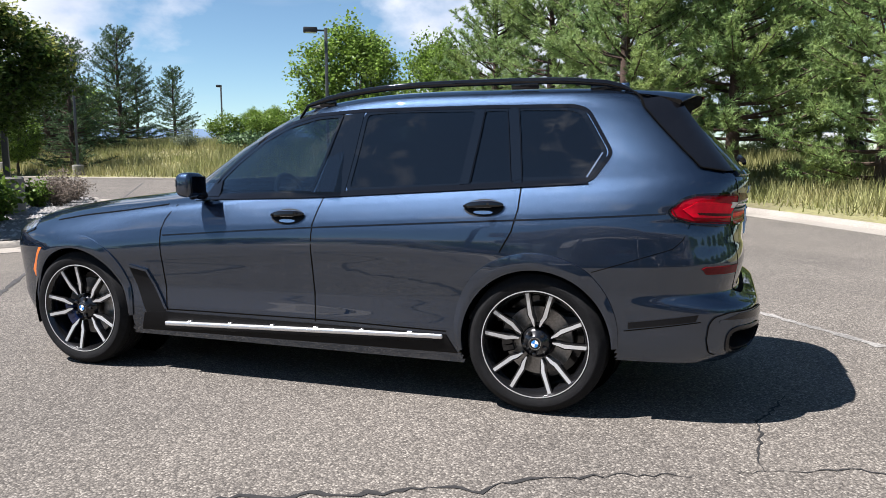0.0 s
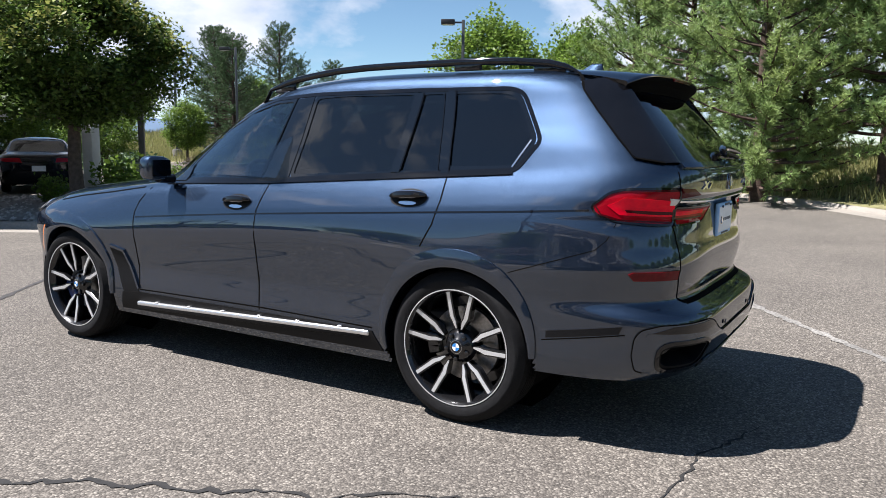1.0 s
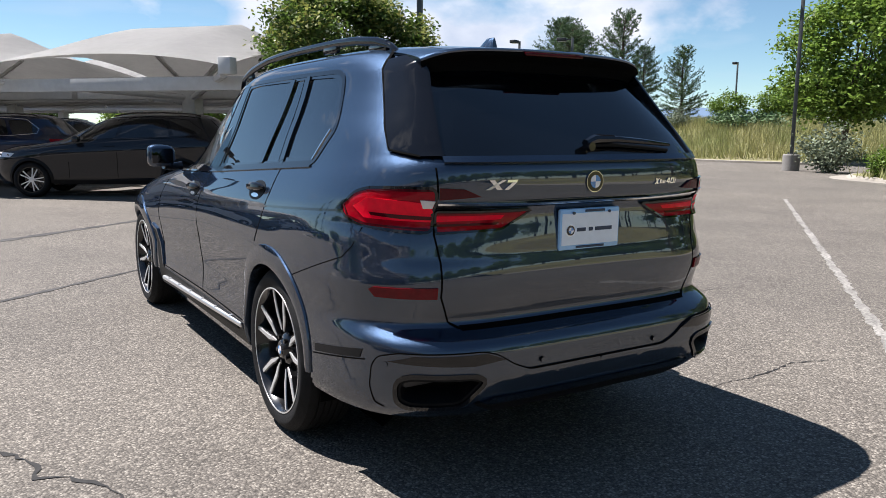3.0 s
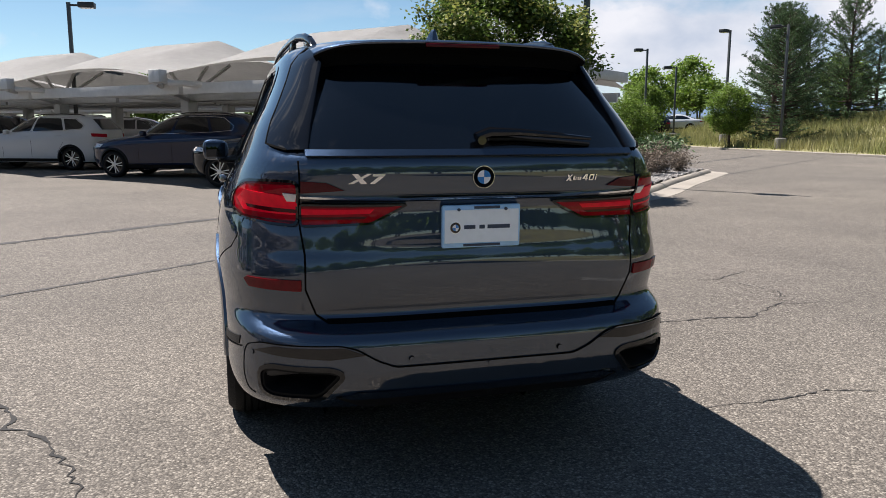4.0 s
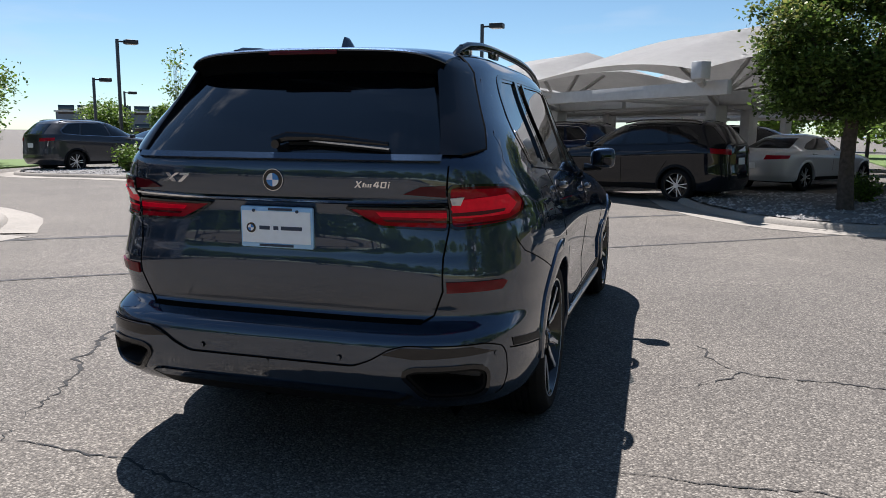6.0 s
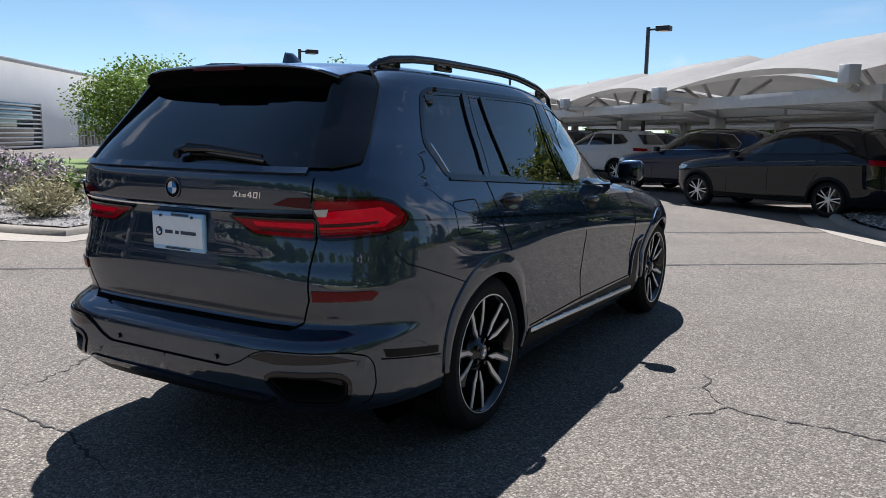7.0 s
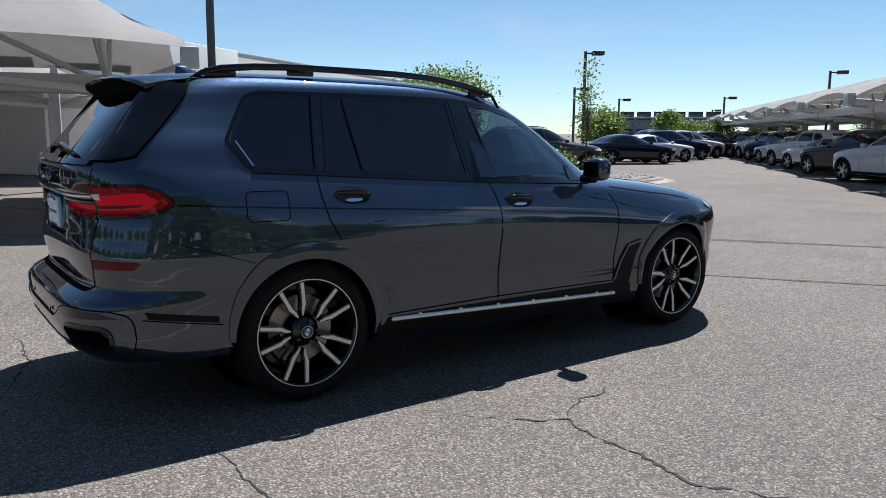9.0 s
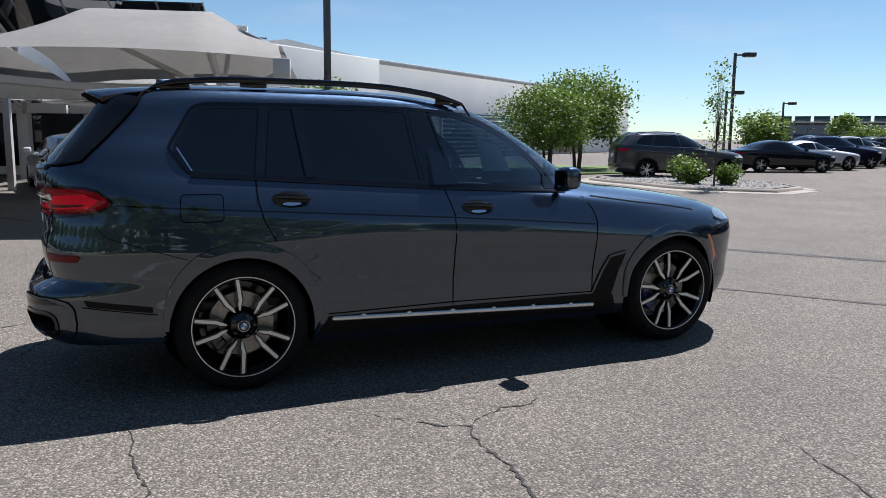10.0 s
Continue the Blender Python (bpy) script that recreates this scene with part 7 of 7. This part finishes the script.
def building_west():
    ob = thing("showroom_building", "long low white rendered building with a glazed front", "building")
    fr, dr = Vector((-42.9, 21.2, 0)), Vector((-0.573, 0.82, 0)).normalized()
    bk = Vector((-dr.y, dr.x, 0))
    R = Matrix.Rotation(math.atan2(dr.y, dr.x), 4, "Z")

    def slab(name, s, d, z, size, mat, label="", bev=0.03):
        bm = bmesh.new()
        box(bm, tuple(fr + dr * s + bk * d + Vector((0, 0, z))), size, bev, R)
        return part(name, bm, mat, ob, label)

    slab("wall", -5, 12, 2.8, (84, 24, 5.6), STUCCO, "white rendered wall", 0.05)
    slab("parapet", -5, 12, 5.68, (84.4, 24.4, 0.24), WHITE_STEEL)
    slab("front_block", -22.0, -3.0, 2.43, (10.5, 6.0, 4.86), STUCCO, "lower white front block")
    # low gabled roof over the middle
    bm = bmesh.new()
    prev = None
    for i in range(25):
        s = -19 + 24 * i / 24
        z = 5.7 + 0.95 * (min(1, i / 6) if i < 6 else 1 - (i - 6) / 18)
        row = [bm.verts.new(fr + dr * s + bk * d + Vector((0, 0, z))) for d in (3, 20)] + [bm.verts.new(fr + dr * s + bk * d + Vector((0, 0, 5.6))) for d in (20, 3)]
        if prev:
            for q in range(4):
                bm.faces.new((prev[q], prev[(q + 1) % 4], row[(q + 1) % 4], row[q]))
        else:
            bm.faces.new(row)
        prev = row
    bm.faces.new(prev)
    bmesh.ops.recalc_face_normals(bm, faces=bm.faces)
    part("sloped_roof", bm, WHITE_STEEL, ob, "pale low sloped roof", sharp=40)
    # louvred bay and door
    s0 = 4.1
    slab("louvre_frame", s0, -0.02, 1.53, (11.7, 0.12, 3.0), GLASS_BUILDING, "dark glazing behind white slats", 0.01)
    for k in range(10):
        slab("slat", s0, -0.14, 0.18 + 0.30 * k, (11.7, 0.08, 0.11), WHITE_STEEL, "", 0.01)
    for s in (s0 - 5.9, s0 + 5.9):
        slab("louvre_post", s, -0.14, 1.53, (0.14, 0.12, 3.1), WHITE_STEEL, "", 0.01)
    slab("door_frame", -4.1, -0.03, 1.06, (1.75, 0.14, 2.1), WHITE_STEEL, "", 0.01)
    for k in (-1, 1):
        slab("door", -4.1 + 0.40 * k, -0.09, 1.02, (0.72, 0.10, 1.96), GLASS_BUILDING, "glazed door", 0.01)
    # glazed front
    for k in range(11):
        slab("window", -44.0 + 2.2 * k, -0.03, 1.75, (2.08, 0.12, 2.9), GLASS_BUILDING, "large tinted window", 0.01)
        slab("mullion", -45.1 + 2.2 * k, -0.10, 1.75, (0.09, 0.14, 3.1), WHITE_STEEL, "", 0.005)
    for first, count, top in ((-20.3, 2, 2.45), (-14.95, 5, 2.45), (17.75, 4, 3.05)):
        for k in range(count):
            slab("window", first + 1.45 * k, -0.03, 0.10 + top / 2, (1.38, 0.12, top - 0.1), GLASS_BUILDING, "dark tinted window", 0.01)
            for q in (-1, 1):
                slab("mullion", first + 1.45 * k + 0.72 * q, -0.10 - 0.003 * q, 0.10 + top / 2, (0.06, 0.14, top), WHITE_STEEL, "", 0.005)
        for z in (0.90, 1.74):
            slab("transom", first + 0.725 * (count - 1), -0.10, z, (1.45 * count, 0.12, 0.06), WHITE_STEEL, "", 0.005)
    slab("transom", -33, -0.10, 2.25, (24.4, 0.12, 0.08), WHITE_STEEL, "", 0.005)
    return ob


building_west()


def far_building(x, y, rz, L, D, H, label):
    ob = thing("office_building", label, "building")
    part("wall", new_box((0, 0, H / 2), (L, D, H), 0.05), GREY_CLADDING, ob)
    part("roof", new_box((0, 0, H + 0.12), (L + 0.5, D + 0.5, 0.26), 0.03), WHITE_STEEL, ob)
    for f in range(2):
        for k in range(int(L / 3)):
            part("window", new_box((-L / 2 + 1.7 + 3 * k, -D / 2 - 0.02, 1.6 + 3.1 * f), (2.5, 0.12, 1.5), 0.01), GLASS_BUILDING, ob)
    ob.matrix_basis = pose(x, y, 0, 0, 0, rz)
    return ob


def far_hills():
    """A ridge on the horizon, in the north-east, with its haze painted into the colour."""
    rng = np.random.default_rng(5)
    V, F = [], []
    n = 90
    hs = np.convolve(rng.uniform(0.5, 1.0, n + 9), np.ones(9) / 9, mode="same")[:n + 1] + 0.10 * rng.uniform(size=n + 1)
    for i in range(n + 1):
        a = radians(12 + 62 * i / n)
        edge = min(1.0, i / 12, (n - i) / 12)
        for d, h in ((820, -2.0), (860, 30.0 * hs[i] * edge), (960, -2.0)):
            V.append((d * math.sin(a), d * math.cos(a), h))
    for i in range(n):
        for q in (0, 1):
            F.append((3 * i + q, 3 * i + 3 + q, 3 * i + 4 + q, 3 * i + 1 + q))
    tagged(raw("backdrop", V, F, HILLS, smooth=True), "hazy blue ridge on the horizon", "hills", kind="structure")


far_hills()
far_building(-92, 116, 35, 24, 10, 4.3, "grey two-storey office block in the distance")


def charging_post(x, y):
    ob = thing("white_post", "white painted post beside the island tree", "post")
    part("shaft", new_box((0, 0, 0.92), (0.30, 0.26, 1.85), 0.03), WHITE_STEEL, ob)
    part("foot", new_box((0, 0, 0.03), (0.42, 0.38, 0.10), 0.01), CONCRETE_GREY, ob)
    ob.matrix_basis = pose(x, y, 0.1, 0, 0, 20)


charging_post(6.45, 13.7)

# ---------------------------------------------------------------- parked cars
SALOON = BodyForm(
    width=[(0.15, 0.82), (0.25, 0.88), (0.40, 0.915), (0.60, 0.925), (0.84, 0.935), (0.90, 0.915), (0.97, 0.87), (1.02, 0.83), (1.15, 0.765), (1.28, 0.70), (1.36, 0.63), (1.41, 0.50), (1.44, 0.30), (1.45, 0.15)],
    tail=[(0.15, -0.90), (0.25, -0.99), (0.40, -1.07), (0.60, -1.10), (0.80, -1.11), (0.95, -1.06), (1.0, -0.98), (1.03, -0.72), (1.06, -0.50), (1.15, -0.25), (1.28, 0.08), (1.36, 0.34), (1.41, 0.58), (1.44, 0.85), (1.45, 1.0)],
    nose=[(0.15, 3.62), (0.30, 3.78), (0.50, 3.86), (0.70, 3.85), (0.80, 3.75), (0.86, 3.50), (0.92, 3.10), (0.98, 2.65), (1.02, 2.42), (1.15, 2.12), (1.28, 1.80), (1.36, 1.55), (1.41, 1.32), (1.44, 1.10), (1.45, 1.0)],
    tail_len=0.95, nose_len=1.2, rake=0.03)

ESTATE = BodyForm(
    width=[(0.15, 0.84), (0.22, 0.89), (0.40, 0.935), (0.70, 0.945), (0.97, 0.955), (1.05, 0.935), (1.15, 0.89), (1.19, 0.87), (1.42, 0.775), (1.58, 0.71), (1.65, 0.64), (1.69, 0.50), (1.72, 0.25), (1.725, 0.15)],
    tail=[(0.15, -0.80), (0.30, -0.95), (0.45, -1.02), (0.60, -1.03), (0.80, -1.0), (1.05, -0.99), (1.22, -0.96), (1.45, -0.74), (1.60, -0.58), (1.67, -0.42), (1.71, -0.1), (1.725, 0.1)],
    nose=[(0.15, 3.60), (0.30, 3.78), (0.50, 3.86), (0.80, 3.86), (0.92, 3.75), (1.0, 3.50), (1.06, 3.10), (1.11, 2.70), (1.16, 2.48), (1.30, 2.20), (1.45, 1.92), (1.58, 1.62), (1.65, 1.38), (1.69, 1.12), (1.72, 0.75), (1.725, 0.6)],
    tail_len=0.85, nose_len=1.2, rake=0.05)


def parked_car(name, label, form, paint, top, wb, glasses, rear_glass, screen, lamps, bright_rims=True, rails=False):
    """A parked car: shell, glass, lamps and wheels."""
    car = thing(name, label, "car")
    zs = np.concatenate([np.arange(0.26, 0.9, 0.04), np.arange(0.9, top - 0.06, 0.022), np.linspace(top - 0.06, top - 0.004, 6)])
    V, F, Nn, cap = shell_mesh(form, zs, 84)
    c = V[F].mean(1)
    keep = np.ones(len(F), bool)
    for ay in (0.0, wb):
        keep &= ~(((c[:, 1] - ay) ** 2 + (c[:, 2] - 0.35) ** 2 < 0.40 ** 2) & (abs(c[:, 0]) > 0.6))
    shell_part("body", V, F, Nn, keep, paint, car, extra=(cap,))
    for sg in (1, -1):
        mp = form.flank(sg)
        for g in glasses:
            part("side_window", patch(rounded(g, 0.04, 3), mp, 0.006, 0.008, 0.09), GLASS_CAR, car, "dark side window")
        if rails:
            part("window_trim", strip_patch([(2.10, 1.145), (1.25, 1.165), (0.15, 1.205), (-0.40, 1.25), (-0.43, 1.36), (-0.13, 1.575), (0.35, 1.61), (1.20, 1.61), (1.45, 1.595), (1.68, 1.51), (1.92, 1.345), (2.10, 1.16)], 0.010, mp, 0.009, 0.008, 0.12), GLOSS_BLACK if paint is PAINT_BLACK else CHROME, car, "slim window surround")
        for ay in (0.0, wb):
            bm = bmesh.new()
            prev = None
            for i in range(25):
                a = radians(-8 + 196 * i / 24)
                ring = []
                for r, off in ((0.445, 0.001), (0.43, 0.014), (0.385, 0.016), (0.380, -0.05)):
                    p, nn = mp(np.array([ay + r * math.cos(a)]), np.array([0.35 + r * math.sin(a)]))
                    ring.append(bm.verts.new(Vector(p[0]) + Vector(nn[0]) * off))
                if prev:
                    for q in range(3):
                        bm.faces.new((prev[q], prev[q + 1], ring[q + 1], ring[q]))
                prev = ring
            bmesh.ops.recalc_face_normals(bm, faces=bm.faces)
            part("arch", bm, SATIN_BLACK if rails else paint, car, sharp=60)
            wheel(car, sg * 0.80, ay, 0.355, 0.355, 0.255, 0.22, sg, None, 36, 5, False)
        part("sill", patch([(wb - 0.42, 0.27), (wb - 0.42, 0.36), (0.42, 0.36), (0.42, 0.27)], mp, 0.006, 0.02, 0.3), SATIN_BLACK, car)
        for path in lamps["gaps"]:
            part("shut_line", strip_patch(path, 0.008, mp, 0.002, 0.004, 0.2), DARK, car)
        for y, z in lamps["handles"]:
            part("door_handle", patch([(y - 0.1, z), (y + 0.1, z), (y + 0.1, z + 0.025), (y - 0.1, z + 0.025)], mp, 0.025, 0.02, 0.2), paint, car)
        mw = form.wrap(sg)
        part("tail_lamp", patch(lamps["tail"], mw, 0.006, 0.012, 0.1), LAMP_RED, car, "red tail lamp")
        part("headlamp", patch(lamps["head"], mp, 0.006, 0.012, 0.1), LAMP_WHITE, car, "clear headlamp")
        bm = bmesh.new()
        box(bm, (sg * 0.98, lamps["mirror"][0], lamps["mirror"][1]), (0.20, 0.13, 0.13), 0.045, None, 3)
        part("door_mirror", bm, paint, car)
        if rails:
            bm = bmesh.new()
            tube(bm, [(sg * 0.60, 1.35, 1.64), (sg * 0.61, 1.0, 1.70), (sg * 0.60, 0.4, 1.715), (sg * 0.58, -0.2, 1.69), (sg * 0.57, -0.35, 1.65)], 0.015, 6)
            part("roof_rail", bm, GLOSS_BLACK, car)
    mw = form.wrap(1)
    part("rear_window", patch(rear_glass, mw, 0.006, 0.01, 0.12), GLASS_CAR, car, "dark rear window")
    part("plate", patch([(-0.16, lamps["plate"]), (0.16, lamps["plate"]), (0.16, lamps["plate"] + 0.14), (-0.16, lamps["plate"] + 0.14)], mw, 0.010, 0.012, 0.2), PLATE_WHITE, car)
    bm = bmesh.new()
    prev = None
    lo, hi, w0, k = screen
    for z in np.linspace(lo, hi, 9):
        w = w0 - k * (z - lo)
        x, y = form.outline(float(z), 400)
        sel = y > 1.0
        o = np.argsort(x[sel])
        xs = np.linspace(-w, w, 15)
        row = [bm.verts.new((a, b + 0.008, z)) for a, b in zip(xs, np.interp(abs(xs), x[sel][o], y[sel][o]))]
        if prev:
            for i in range(14):
                bm.faces.new((prev[i], prev[i + 1], row[i + 1], row[i]))
        prev = row
    part("windscreen", bm, GLASS_CAR, car, "windscreen")
    zn = 0.62
    yn = float(form.nose_at(zn))
    part("grille", new_box((0, yn - 0.01, zn), (0.62, 0.05, 0.26), 0.03), GLOSS_BLACK, car, "dark grille")
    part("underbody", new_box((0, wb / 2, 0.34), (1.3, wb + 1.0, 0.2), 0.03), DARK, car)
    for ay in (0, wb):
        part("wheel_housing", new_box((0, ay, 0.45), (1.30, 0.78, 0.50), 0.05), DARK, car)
    return car


def estate(paint, label):
    return parked_car("parked_suv", label, ESTATE, paint, 1.725, 2.95,
                      ([(1.98, 1.16), (1.30, 1.19), (1.20, 1.58), (1.40, 1.57), (1.62, 1.50), (1.85, 1.34)], [(1.22, 1.19), (1.13, 1.58), (0.35, 1.58), (0.22, 1.22)], [(0.14, 1.23), (0.27, 1.57), (-0.12, 1.55), (-0.40, 1.36), (-0.36, 1.27)]),
                      [(-0.58, 1.24), (0.58, 1.24), (0.50, 1.56), (-0.50, 1.56)], (1.20, 1.62, 0.86, 0.55),
                      {"gaps": ([(2.2, 0.95), (2.2, 0.40)], [(1.26, 1.15), (1.26, 0.40)], [(0.18, 1.18), (0.22, 0.85), (0.42, 0.55)]), "handles": ((1.42, 1.03), (0.35, 1.06)),
                       "tail": [(0.48, 1.00), (0.98, 1.03), (0.98, 1.13), (0.48, 1.11)], "head": [(3.25, 0.88), (3.62, 0.90), (3.72, 0.82), (3.35, 0.80)], "mirror": (2.02, 1.17), "plate": 0.80}, rails=True)


def saloon(paint, label):
    return parked_car("parked_saloon", label, SALOON, paint, 1.45, 2.95,
                      ([(2.10, 1.00), (1.28, 1.03), (1.22, 1.34), (1.45, 1.32), (1.70, 1.24)], [(1.20, 1.03), (1.14, 1.34), (0.62, 1.32), (0.25, 1.20), (0.02, 1.08), (0.10, 1.05)]),
                      [(-0.62, 1.075), (0.62, 1.075), (0.48, 1.33), (-0.48, 1.33)], (1.04, 1.36, 0.80, 0.55),
                      {"gaps": ([(2.2, 0.90), (2.2, 0.36)], [(1.24, 1.0), (1.24, 0.36)], [(0.12, 1.0), (0.20, 0.75), (0.42, 0.50)]), "handles": ((1.40, 0.90), (0.34, 0.92)),
                       "tail": [(0.38, 0.80), (0.98, 0.83), (1.02, 0.91), (0.42, 0.91)], "head": [(3.30, 0.74), (3.60, 0.77), (3.72, 0.70), (3.40, 0.66)], "mirror": (2.05, 1.02), "plate": 0.58})


def park(ob, x, y, rz, s=1.0, label=""):
    c = copy_thing(ob, pose(x, y, ground_z(x, y), 0, 0, rz))
    c.scale = (s, s, s)
    return tagged(c, label)


s_black = estate(PAINT_BLACK, "black SUV parked under a white canopy")
s_black.matrix_basis = pose(2.0, 13.75, 0, 0, 0, 65)
s_blue = estate(PAINT_BLUE, "dark blue SUV parked under a white canopy")
s_blue.matrix_basis = pose(-0.7, 17.9, 0, 0, 0, 65)
s_white = estate(PAINT_WHITE, "white SUV parked under a white canopy")
s_white.matrix_basis = pose(-5.1, 23.0, 0, 0, 0, 68)
s_grey = estate(PAINT_GREY, "dark grey SUV parked by the sapling island")
s_grey.matrix_basis = pose(-17.9, 17.35, 0, 0, 0, -18)
c_white = saloon(PAINT_SILVER, "pale silver saloon parked behind the island")
c_white.matrix_basis = pose(4.1, 18.2, 0, 0, 0, -38)
c_black = saloon(PAINT_BLACK, "black saloon parked behind the island tree")
c_black.matrix_basis = pose(7.9, 18.1, 0, 0, 0, -32)
for k, src in enumerate((s_black, c_white, s_white, c_white, s_blue, s_white, c_white, s_black, s_white, s_grey)):
    park(src, -8.2 - 2.62 * k, 26.4 + 3.05 * k, 68)
for k, src in enumerate((s_black, s_grey, c_black, s_white, s_blue, c_white)):
    park(src, 3.2 - 2.9 * k, 24.6 + 3.4 * k, -112)
for k, src in enumerate((c_black, c_white, s_blue, s_white, c_black, s_grey)):
    park(src, -21.6 - 1.55 * k, 26.6 + 3.6 * k, -18)
park(c_white, -15.6, -1.2, 100)
park(c_black, -14.4, -4.0, 100)
park(s_white, 38.5, -4.2, 200, 1.08, "white pickup seen through the pines")
park(s_white, 12.8, 30.3, -40)
park(c_white, 25.6, 49.0, 40)
park(s_blue, 30.2, 51.5, 50)
park(s_black, 33.4, 53.0, 60, 1.1)
park(c_white, 36.2, 52.6, 60)
